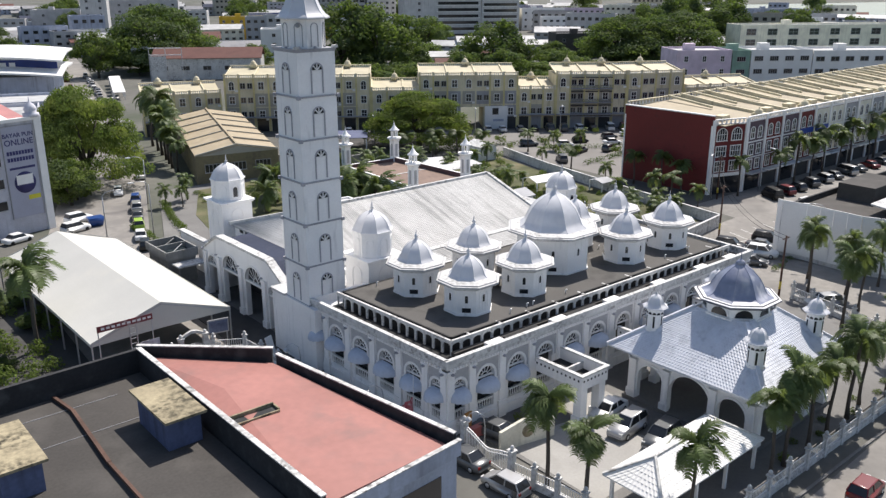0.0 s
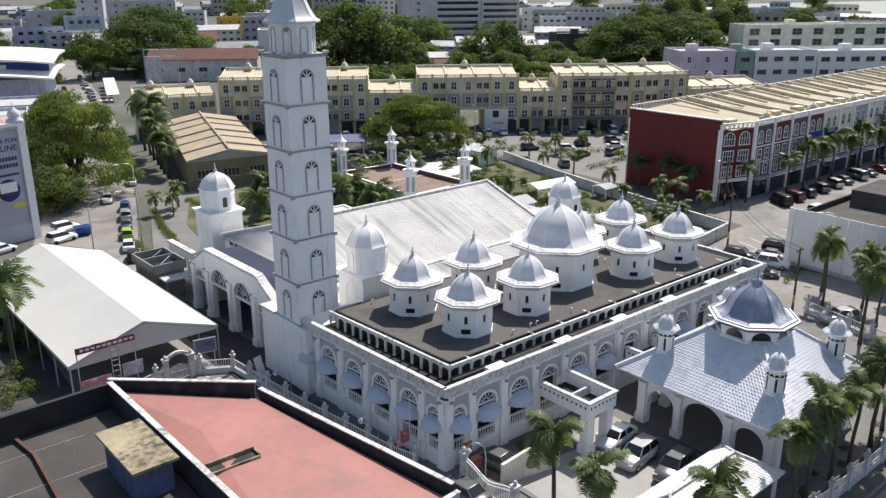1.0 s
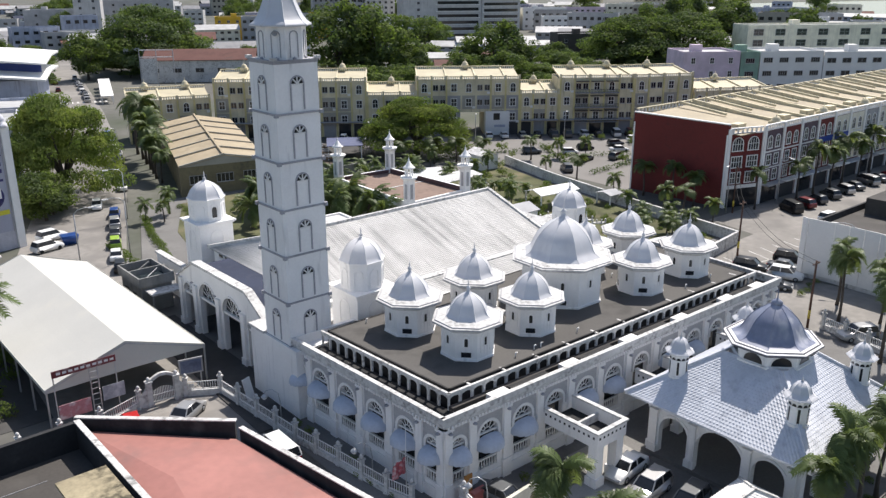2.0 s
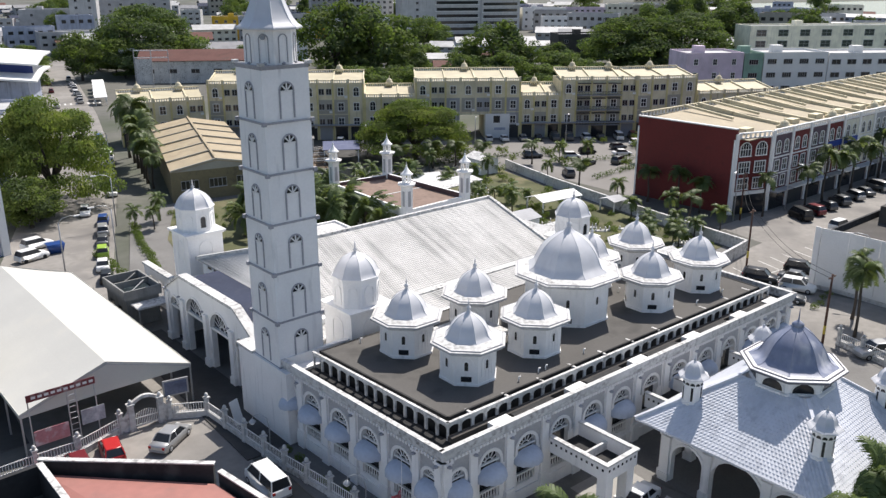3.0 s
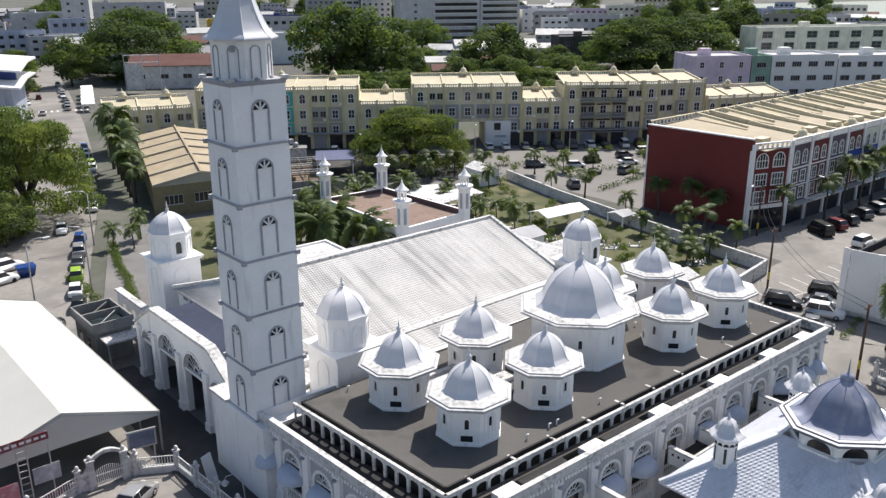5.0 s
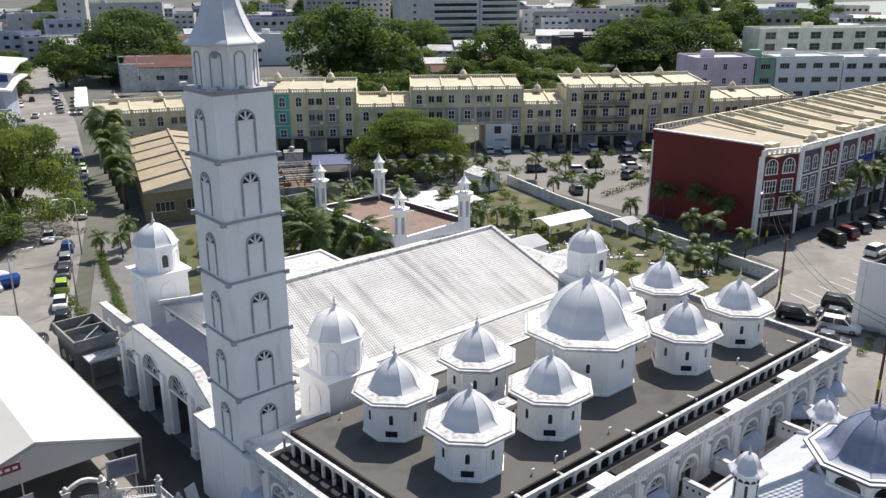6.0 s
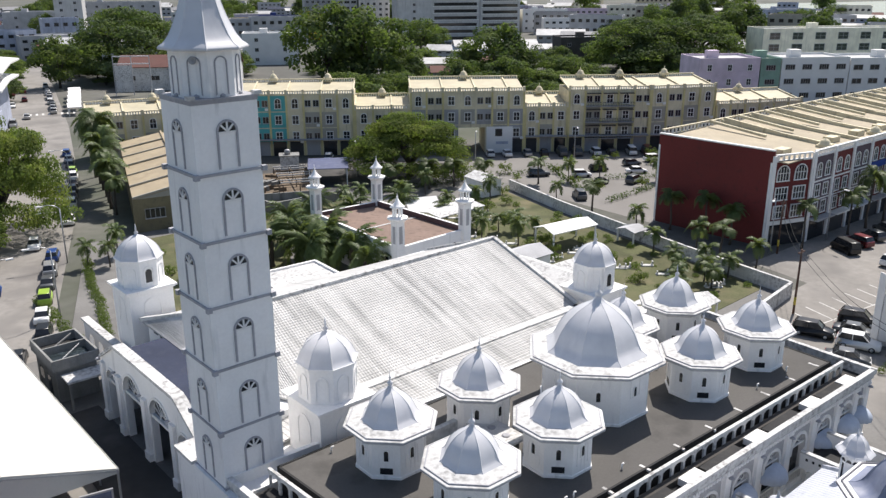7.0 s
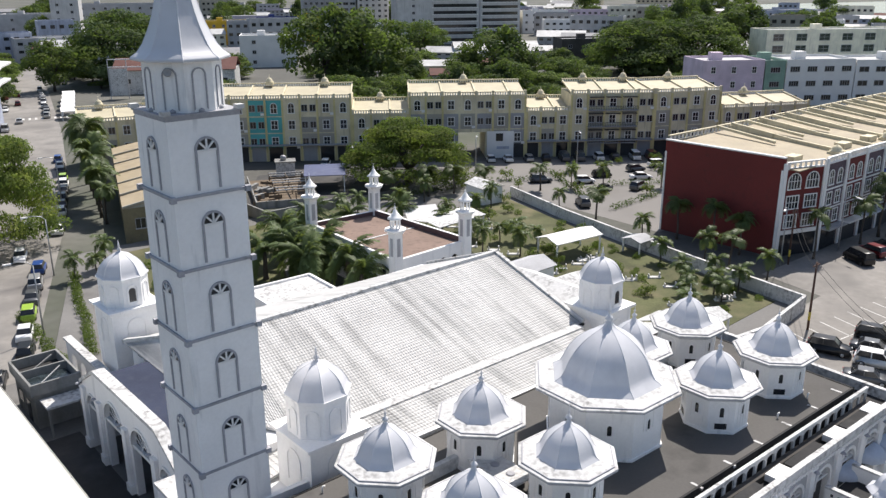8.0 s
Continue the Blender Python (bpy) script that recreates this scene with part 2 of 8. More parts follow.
def along(p0, p1, z=0.0):
    """A frame whose x runs from p0 to p1 and whose y points to the left of it."""
    d = Vector((p1[0] - p0[0], p1[1] - p0[1], 0))
    return Matrix.Translation((p0[0], p0[1], z)) @ Matrix.Rotation(math.atan2(d.y, d.x), 4, "Z"), d.length


def arch(w, z0, zs, n=12, rise=1.0):
    """Points (x, z) of an arched outline, from its lower left round to its lower right."""
    r = w / 2
    return [(-r, z0)] + [(-r * math.cos(math.pi * k / n), zs + rise * r * math.sin(math.pi * k / n)) for k in range(n + 1)] + [(r, z0)]


def arched_wall(bm, length, z0, z1, thick, openings, m, top=None, n=12):
    """A wall along x with arched (or, with rise 0, square) openings (centre, width, sill, springing, rise) right through it. top: height at x, if not level."""
    top = top or (lambda x: z1)
    cuts = sorted(openings)

    def quad(a, b, c, d):
        for y, flip in ((0, False), (thick, True)):
            v = [bm.verts.new(m @ Vector((p[0], y, p[1]))) for p in (a, b, c, d)]
            bm.faces.new(v[::-1] if flip else v)

    def rim(pts, y0=0, y1=thick):
        for a, b in zip(pts, pts[1:]):
            bm.faces.new([bm.verts.new(m @ Vector(p)) for p in ((a[0], y0, a[1]), (b[0], y0, b[1]), (b[0], y1, b[1]), (a[0], y1, a[1]))])

    x = 0.0
    tops = []
    for c, w, s, zs, rise in cuts:
        r = w / 2
        quad((x, z0), (c - r, z0), (c - r, top(c - r)), (x, top(x)))
        tops += [(x, top(x)), (c - r, top(c - r))]
        if s > z0 + 1e-4:
            quad((c - r, z0), (c + r, z0), (c + r, s), (c - r, s))
        pts = arch(w, s, zs, n, rise)
        for a, b in zip(pts[1:], pts[2:-1]):
            quad((c + a[0], a[1]), (c + b[0], b[1]), (c + b[0], top(c + b[0])), (c + a[0], top(c + a[0])))
            tops.append((c + b[0], top(c + b[0])))
        rim([(c + a, b) for a, b in pts] + ([(c - r, s)] if s > z0 + 1e-4 else []))
        x = c + r
    quad((x, z0), (length, z0), (length, top(length)), (x, top(x)))
    tops += [(x, top(x)), (length, top(length))]
    rim(tops)
    rim([(0, z0), (0, top(0))])
    rim([(length, z0), (length, top(length))])
    bmesh.ops.remove_doubles(bm, verts=bm.verts, dist=0.0005)
    return bm


def ring_strip(bm, inner, outer, y0, y1, m=None):
    """A moulding between two outlines (x, z) of as many points, from depth y0 to y1."""
    q = lambda p, y: bm.verts.new(m @ Vector((p[0], y, p[1])) if m else (p[0], y, p[1]))
    for (a, b), (c, d) in zip(zip(inner, inner[1:]), zip(outer, outer[1:])):
        A, B, C, D = [(q(p, y0), q(p, y1)) for p in (a, b, d, c)]
        for f in ((A[0], B[0], C[0], D[0]), (D[1], C[1], B[1], A[1]), (A[0], A[1], B[1], B[0]), (D[0], C[0], C[1], D[1])):
            bm.faces.new(f)
    bmesh.ops.remove_doubles(bm, verts=bm.verts, dist=0.0005)
    return bm


def pane(bm, pts, y, m=None):
    bm.faces.new([bm.verts.new(m @ Vector((x, y, z)) if m else (x, y, z)) for x, z in pts])
    return bm


def bar(bm, p, q, r, m=None):
    """A square bar from p to q, r thick."""
    p, q = Vector(p), Vector(q)
    d = (q - p).normalized()
    s = d.cross(Vector((0, 0, 1)))
    s = s.normalized() if s.length > 0.01 else Vector((1, 0, 0))
    u = s.cross(d).normalized()
    v = [bm.verts.new(m @ (e + s * a * r / 2 + u * b * r / 2) if m else e + s * a * r / 2 + u * b * r / 2) for e in (p, q) for a, b in ((-1, -1), (1, -1), (1, 1), (-1, 1))]
    for f in ((3, 2, 1, 0), (4, 5, 6, 7), (0, 1, 5, 4), (1, 2, 6, 5), (2, 3, 7, 6), (3, 0, 4, 7)):
        bm.faces.new([v[i] for i in f])
    return bm


def tube(bm, pts, radii, n=8):
    """A round limb through points with a radius at each."""
    rings = []
    for i, p in enumerate(pts):
        d = (Vector(pts[min(i + 1, len(pts) - 1)]) - Vector(pts[max(i - 1, 0)])).normalized()
        s = d.cross(Vector((0.3, 0.9, 0.1))).normalized()
        u = d.cross(s)
        rings.append([bm.verts.new(Vector(p) + (s * math.cos(2 * math.pi * k / n) + u * math.sin(2 * math.pi * k / n)) * radii[i]) for k in range(n)])
    for a, b in zip(rings, rings[1:]):
        for k in range(n):
            bm.faces.new((a[k], a[(k + 1) % n], b[(k + 1) % n], b[k])).smooth = True
    bm.faces.new(rings[0][::-1])
    bm.faces.new(rings[-1])
    return bm


def tiled(bm, a, b, c, d, course=0.42, width=0.36, lift=0.06):
    """Overlapping curved tiles on the plane from the eave a-b up to d-c (a below d). Each tile is its own little sheet."""
    a, b, c, d = map(Vector, (a, b, c, d))
    n = (b - a).cross(d - a).normalized()
    rows = max(1, round((((d + c) - (a + b)) / 2).length / course))
    for i in range(rows):
        l0, l1, r0, r1 = a.lerp(d, i / rows), a.lerp(d, (i + 1) / rows), b.lerp(c, i / rows), b.lerp(c, (i + 1) / rows)
        cols = max(1, round((r0 - l0).length / width))
        for k in range(cols):
            f0, f1, f2 = k / cols, (k + 0.5) / cols, (k + 1) / cols
            lo = [l0.lerp(r0, f) + n * h for f, h in ((f0, lift * 0.55), (f1, lift * 1.5), (f2, lift * 0.55))]
            hi = [l1.lerp(r1, f) + n * h for f, h in ((f0, 0.0), (f1, lift * 0.8), (f2, 0.0))]
            L, U = [bm.verts.new(p) for p in lo], [bm.verts.new(p) for p in hi]
            F = [bm.verts.new(l0.lerp(r0, f)) for f in (f0, f2)]
            bm.faces.new((L[0], L[1], U[1], U[0]))
            bm.faces.new((L[1], L[2], U[2], U[1]))
            bm.faces.new((F[0], F[1], L[2], L[1], L[0]))
    return bm


def no_recalc(bm, material, name):
    me = bpy.data.meshes.new(name)
    bm.to_mesh(me)
    bm.free()
    me.materials.append(material)
    return me
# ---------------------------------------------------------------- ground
# Darkened ground: shade by the porch and under trees sits in this colour.
FORE = mat("shade_dark_asphalt", (0.06, 0.058, 0.056), 0.9, var=0.2, big=0.1, grain=1.2, stain=(0.1, 0.095, 0.09), amount=0.35, size=0.4)
# Lighter copy of the paving, toned for sunlit ground.
SUNCONC = mat("sun_toned_paving", (0.19, 0.18, 0.168), 0.9, var=0.12, big=0.08, stain=(0.2, 0.19, 0.18), amount=0.4, size=0.2)
bm = bmesh.new()
prism(bm, [(-1500, -1200), (3200, -1200), (3200, 3500), (-1500, 3500)], G - 1.0, G)
tagged(part("ground", bm, GROUNDM), "dusty grey town ground with patches of scrub", "ground", kind="structure")


def lane(name, pts, width, z, material, label, category):
    """A strip of even width along a line of points."""
    bm = bmesh.new()
    P = [Vector((x, y, 0)) for x, y in pts]
    L, R = [], []
    for i, p in enumerate(P):
        d = (P[min(i + 1, len(P) - 1)] - P[max(i - 1, 0)]).normalized()
        s = Vector((-d.y, d.x, 0)) * width / 2
        L.append(p + s)
        R.append(p - s)
    for a, b, c, d in zip(L, L[1:], R[1:], R):
        prism(bm, [(q.x, q.y) for q in (d, c, b, a)], z - 0.3, z)
    bmesh.ops.remove_doubles(bm, verts=bm.verts, dist=0.001)
    return tagged(part(name, bm, material), label, category, kind="structure")


def plot(name, pts, z, material, label, category):
    bm = prism(bmesh.new(), pts, z - 0.3, z)
    return tagged(part(name, bm, material), label, category, kind="structure")


lane("road", [(30, 62), (33, 100), (41, 128), (58, 172), (70, 208), (86, 262), (108, 345), (140, 470), (180, 640)], 15, G + 0.02, ASPHALT, "worn grey asphalt street beside parked cars", "road")
lane("road", [(20, 18.5), (60, 18.8), (96, 19.5), (160, 20), (400, 24)], 9, G + 0.02, ASPHALT, "grey asphalt street along the railings", "road")
plot("road", [(92, 24.6), (118, 24.6), (112, 55), (240, 54), (420, 50), (420, 70), (240, 77), (128, 79), (126, 69.8), (98, 69), (95, 44)], G + 0.012, ASPHALT, "wide grey asphalt junction with parking bays", "road")
# Dark strip paints in the shade west of the porch.
plot("forecourt", [(37.5, 67), (43.3, 67), (43.3, 98), (38.9, 98)], G + 0.135, FORE, "dark asphalt before the porch with its shade put into the colour", "forecourt")
# Asphalt and shadow share one dark tone here.
plot("yard", [(92, 158), (106, 146.5), (132, 142), (140, 156), (126, 176), (106, 178)], G + 0.03, FORE, "dark stained asphalt yard with shade in its colour behind the small mosque", "yard")
plot("car_park", [(134, 100), (200, 100), (205, 120), (160, 151), (137, 167), (122, 172), (135, 132)], G + 0.01, SUNCONC, "concrete car park with sunlight in its paving tone", "car park")
plot("pavement", [(38.9, 78.6), (38.9, 46), (45.5, 46), (45.5, 26.6), (92.5, 26.6), (96.5, 45), (97, 68), (107, 68), (120.5, 70.6), (126, 104), (136, 134), (133, 150), (60, 150), (45, 112), (38.9, 112)], G + 0.12, PAVE, "grey concrete paving round the mosque", "pavement")
plot("lawn", [(101, 72), (119.5, 72.5), (124.5, 104), (131, 132), (104, 132), (100, 100)], G + 0.17, GRASS, "rough green and brown grass with graves", "lawn")
# Brightest paving copy: sunlight on the ground is put into the colour.
LITCONC = mat("sun_bright_concrete", (0.32, 0.31, 0.29), 0.85, var=0.1, big=0.2, stain=(0.28, 0.27, 0.25), amount=0.35, size=0.6)
# Bright patch paints the pool of sun beside the porch.
plot("forecourt", [(54.6, 43.0), (60.2, 42.4), (60.6, 46.4), (54.9, 46.6)], G + 0.135, LITCONC, "concrete beside the entrance porch, brightened in place of sunlight", "forecourt")
plot("forecourt", [(45.7, 33.6), (58.5, 33.6), (56, 38), (55, 43), (46, 44.5)], G + 0.13, LITCONC, "concrete forecourt inside the railings, sunlight put into its pale colour", "forecourt")
# Palm shade put into the ground colour.
plot("verge", [(4, 82), (24.5, 82), (26.5, 112), (6, 116)], G + 0.04, FORE, "earth verge with palm shade put into its dark colour", "verge")
plot("lawn", [(54, 112), (74, 112), (82, 128), (100, 128), (104, 146), (66, 146), (58, 130)], G + 0.17, GRASS, "rough green lawn under palms", "lawn")

# ---------------------------------------------------------------- mosque, flat-roofed south wing
P_NW, P_SW, P_SE, P_NE = (42.2, 68.3), (43.0, 48.3), (89.7, 47.35), (90.4, 66.4)
mosque = thing("mosque", (66, 57, G), "white plastered mosque wing with arcades, flat roof and domed turrets", "mosque")
TOP = 8.1


def window_mesh(r):
    """White archivolt, lintel and fan bars of an arched window, centred at x = 0."""
    bm = bmesh.new()
    ring_strip(bm, arch(2 * r, 4.6, 5.1), arch(2 * r + 0.5, 4.6, 5.1), -0.10, 0.05)
    ring_strip(bm, arch(0.7 * r, 5.1, 5.1)[1:-1], arch(0.7 * r + 0.14, 5.1, 5.1)[1:-1], 0.12, 0.2)
    for k in range(1, 6):
        a = math.pi * k / 6
        bar(bm, (0.38 * r * math.cos(a), 0.16, 5.1 + 0.38 * r * math.sin(a)), (r * math.cos(a), 0.16, 5.1 + r * math.sin(a)), 0.06)
    box(bm, -r, r, 0.08, 0.24, 5.03, 5.17)
    return mesh_of(bm, TRIM, "window")


def pane_mesh(r, low=1.9):
    return mesh_of(pane(bmesh.new(), arch(2 * r, low, 5.1), 0.42), GLASS, "pane")


def awning_mesh(r):
    """A quarter-dome canopy with a scalloped hem."""
    bm = bmesh.new()
    n, rows = 14, 6
    w, out, drop = r + 0.36, 1.25, 0.85
    grid = []
    for j in range(rows + 1):
        f = j / rows
        ring = []
        for k in range(n + 1):
            a = math.pi * k / n
            e = math.sin(f * math.pi / 2)
            wob = 0.03 * (k % 2) * f
            ring.append(bm.verts.new((-w * math.cos(a) * (0.25 + 0.75 * e), -0.02 - out * math.sin(a) * e - wob, 5.0 - drop * (1 - math.cos(f * math.pi / 2)))))
        grid.append(ring)
    for a, b in zip(grid, grid[1:]):
        for k in range(n):
            bm.faces.new((a[k], a[k + 1], b[k + 1], b[k])).smooth = True
    hem = [bm.verts.new(v.co + Vector((0, 0, -0.12 - 0.05 * (k % 2)))) for k, v in enumerate(grid[-1])]
    for k in range(n):
        bm.faces.new((grid[-1][k], grid[-1][k + 1], hem[k + 1], hem[k]))
    bmesh.ops.remove_doubles(bm, verts=bm.verts, dist=0.0005)
    return mesh_of(bm, AWNING, "awning")


def rail_mesh(r):
    """A low balustrade between the window's jambs."""
    bm = boxes([(-r, r, 0.02, 0.2, 2.72, 2.86), (-r, r, 0.04, 0.18, 1.9, 1.98)])
    n = max(3, round(2 * r / 0.3))
    for k in range(n):
        x = -r + (k + 0.5) * 2 * r / n
        spin(bm, [(0.05, 0), (0.085, 0.2), (0.05, 0.5), (0.07, 0.74)], 6, (x, 0.11, 1.98))
    return mesh_of(bm, TRIM, "balustrade")


def panel_mesh(w, r):
    """The grey field round an arch, 2 cm proud of the wall."""
    bm = arched_wall(bmesh.new(), w, 4.65, 6.75, 0.03, [(w / 2, 2 * r + 0.5, 4.65, 5.1, 1.0)], Matrix.Translation((-w / 2, -0.025, 0)))
    return mesh_of(bm, PANEL, "spandrel_panel")


WIN = {r: (window_mesh(r), pane_mesh(r), awning_mesh(r), rail_mesh(r), panel_mesh(2 * r + 0.95, r)) for r in (1.0, 0.72)}
PORCHED = {12.05, 23.6, 35.7}


def facade(p0, p1, bays, top, shaded=(), awnings=True):
    m, length = along(p0, p1)
    bm = arched_wall(bmesh.new(), length, G, 7.25, 0.5, [(c, 2 * r, 1.9, 5.1, 1.0) for c, r in bays], m)
    part("wall", bm, WHITE, mosque)
    for c, r in bays:
        w, p, a, b, s = WIN[r]
        at = m @ Matrix.Translation((c, 0, 0))
        win = part("window", w, None, mosque, m=at)
        part("pane", p, None, win, m=at)
        part("balustrade", b, None, win, m=at)
        part("spandrel_panel", s, None, mosque, "pale grey recessed plaster field", m=at)
        if awnings and c not in shaded:
            part("awning", a, None, win, "pale blue fabric awning", m=at)
    edges = [0.3] + [(a[0] + a[1] + b[0] - b[1]) / 2 for a, b in zip(bays, bays[1:])] + [length - 0.3]
    for x in edges:
        bm = boxes([(x - 0.36, x + 0.36, -0.22, 0.0, 1.9, 6.95), (x - 0.46, x + 0.46, -0.32, 0.0, G, 1.9), (x - 0.44, x + 0.44, -0.30, 0.0, 1.9, 2.15), (x - 0.44, x + 0.44, -0.30, 0.0, 6.75, 6.95)], m)
        part("pilaster", bm, WHITE, mosque)
        part("bracket", spin(bmesh.new(), [(0.05, 0), (0.22, 0.1), (0.12, 0.22)], 8, (x, -0.42, 6.55), m=m), BAND, mosque)
    part("plinth", boxes([(0, length, -0.12, -0.002, G, 1.5)], m), WHITE, mosque)
    bm = boxes([(-0.30, length + 0.1, -0.30, 0.03, 7.25, 7.62), (-0.42, length + 0.2, -0.42, 0.0, 7.62, TOP)], m)
    part("cornice", bm, WORN, mosque, "white cornice with flaking, mould-stained top")
    bm = bmesh.new()
    for k in range(int(length / 0.34)):
        box(bm, 0.1 + k * 0.34, 0.27 + k * 0.34, -0.36, -0.005, 7.02, 7.245, m)
    tagged(part("dentil_band", bm, WHITE, mosque), kind="stuff")


W_BAYS = [(20.02 - d, r) for d, r in ((18.9, 0.72), (15.9, 1.0), (12.05, 1.0), (8.2, 1.0), (4.4, 1.0), (1.3, 0.72))]
S_BAYS = [(c, r) for c, r in ((1.3, 0.72), (4.5, 1.0), (8.3, 1.0), (12.05, 1.0), (15.85, 1.0), (19.6, 1.0), (23.6, 1.0), (27.7, 1.0), (31.8, 1.0), (35.7, 1.0), (39.5, 1.0), (43.2, 1.0), (45.5, 0.72))]
facade(P_NW, P_SW, W_BAYS, TOP)
facade(P_SW, P_SE, S_BAYS, TOP, PORCHED)
facade(P_SE, P_NE, [(2.6 + 3.4 * k, 1.0) for k in range(5)], TOP)
m, length = along(P_NE, P_NW)
part("wall", boxes([(0, length, 0, 0.4, G, TOP)], m), WHITE, mosque)

# floor inside, roof slab, deck
ins = lambda d, e=None: [(P_SW[0] + d, P_SW[1] + (e or d)), (P_SE[0] - d, P_SE[1] + (e or d)), (P_NE[0] - d, P_NE[1] - 0.3), (P_NW[0] + d, P_NE[1] - 0.1)]
# Inside floor near black, standing in for unlit depth.
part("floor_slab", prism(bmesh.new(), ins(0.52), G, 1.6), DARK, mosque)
# Trench and gutter are near black on every face.
part("roof_slab", prism(bmesh.new(), ins(0.52), 5.3, 5.5), TROUGH, mosque, "black floor of the roof trench")
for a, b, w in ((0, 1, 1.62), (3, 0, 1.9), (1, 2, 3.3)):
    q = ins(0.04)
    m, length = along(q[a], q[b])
    part("gutter_floor", boxes([(0 if a == 0 else 0.05, length, 0, w, 7.06 + 0.004 * a, 7.28 + 0.004 * a)], m), TROUGH, mosque, "black gutter behind the cornice")
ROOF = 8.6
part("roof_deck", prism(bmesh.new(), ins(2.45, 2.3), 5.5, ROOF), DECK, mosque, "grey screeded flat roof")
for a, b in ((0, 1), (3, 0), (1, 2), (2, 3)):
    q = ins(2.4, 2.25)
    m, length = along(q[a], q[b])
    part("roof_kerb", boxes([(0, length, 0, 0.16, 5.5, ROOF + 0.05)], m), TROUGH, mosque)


def roof_arcade(p0, p1):
    """The little arcaded parapet that stands inside the gutter."""
    m, length = along(p0, p1)
    n = round(length / 1.22)
    pitch = length / n
    bm = arched_wall(bmesh.new(), length, 7.3, 8.62, 0.15, [((k + 0.5) * pitch, pitch - 0.24, 7.3, 8.22, 0.45) for k in range(n)], m, n=6)
    part("roof_arcade", bm, WORN, mosque, "white arcaded roof parapet")
    if p1[0] - p0[0] > 9:
        part("gutter_ledge", boxes([(0, length, -0.5, -0.02, 7.29, 7.72)], m), DARKROOF, mosque, "dark ledge at the foot of the roof arcade")
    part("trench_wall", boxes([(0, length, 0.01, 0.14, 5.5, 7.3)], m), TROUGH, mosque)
    part("coping", boxes([(-0.06, length + 0.06, -0.04, 0.19, 8.62, 8.77)], m), WORN, mosque)


q = ins(1.75, 1.5)
roof_arcade(q[3], q[0])
roof_arcade(q[0], q[1])
for k in range(11):
    x = 47.3 + k * 3.85
    part("cross_beam", boxes([(x - 0.1, x + 0.1, 49.9, 50.75, ROOF - 0.14, ROOF + 0.02)]), CHIPPED, mosque)



# octagonal domed turrets
def turret_meshes(ap, wall, lip, dome, tall, spike, skirt):
    """Meshes of one octagonal drum with its lip, dome and finial, standing at z = 0."""
    k = OCT
    drum = spin(bmesh.new(), [(ap * 1.03 * k, 0), (ap * 1.03 * k, 0.18), (ap * k, 0.2), (ap * k, wall)], 8, phase=22.5, smooth=False)
    e = lip - ap
    ledge = spin(bmesh.new(), [(ap * k, wall - 0.06), ((ap + e * 0.35) * k, wall + 0.06), ((ap + e * 0.35) * k, wall + 0.16), ((ap + e * 0.75) * k, wall + 0.22), ((ap + e * 0.75) * k, wall + 0.32),
                               (lip * k, wall + 0.38), (lip * k, wall + 0.54), ((lip - 0.05) * k, wall + 0.56), ((lip - 0.22) * k, wall + 0.57), ((lip - 0.24) * k, wall + 0.64), ((lip - 0.5) * k, wall + 0.66), (dome * 1.04 * k, wall + 0.80)], 8, phase=22.5, smooth=False)
    z = wall + 0.70
    prof = [(skirt, 0), (skirt * 0.5 + 0.52, 0.045), (0.975, 0.11), (0.915, 0.21), (0.865, 0.32), (0.80, 0.44), (0.715, 0.56), (0.61, 0.67), (0.49, 0.77), (0.36, 0.855), (0.235, 0.92), (0.14, 0.97), (0.085, 1.03), (0.06, 1.08)]
    bell = ribbed([(r, tall * h) for r, h in prof], dome, z, rib=0.035)
    line, rim = ring_frame(lip - 0.03, wall + 0.44, 0.075), ring_frame(lip - 0.235, wall + 0.61, 0.075)
    s = spike
    tip = spin(bmesh.new(), [(0.09 * s, 0), (0.16 * s, 0.06 * s), (0.07 * s, 0.14 * s), (0.2 * s, 0.3 * s), (0.16 * s, 0.4 * s), (0.05 * s, 0.5 * s), (0.045 * s, 0.62 * s), (0.09 * s, 0.68 * s), (0.03 * s, 0.76 * s), (0.012 * s, 1.15 * s)], 8, (0, 0, z + tall))
    slit = bmesh.new()
    ring_strip(slit, arch(0.30, 0, 0.62, 6), arch(0.44, -0.07, 0.62, 6), -0.07, 0.0)
    hole = pane(bmesh.new(), arch(0.30, 0, 0.62, 6), -0.012)
    vent = boxes([(-0.42, 0.42, -0.03, 0.0, 0.36, 0.80)])
    blind = bmesh.new()
    ring_strip(blind, arch(0.95, 0.3, 1.5, 8), arch(1.05, 0.25, 1.5, 8), -0.04, 0.0)
    return [mesh_of(b, mm, nn) for b, mm, nn in ((drum, WHITE, "drum"), (ledge, WORN, "ledge"), (bell, DOME, "dome"), (tip, DOME, "finial"), (slit, WHITE, "slit_frame"), (hole, GLASS, "slit"), (vent, GLASS, "vent"), (blind, WHITE, "moulding"), (line, BAND, "ledge_line"), (rim, BAND, "ledge_line"))]


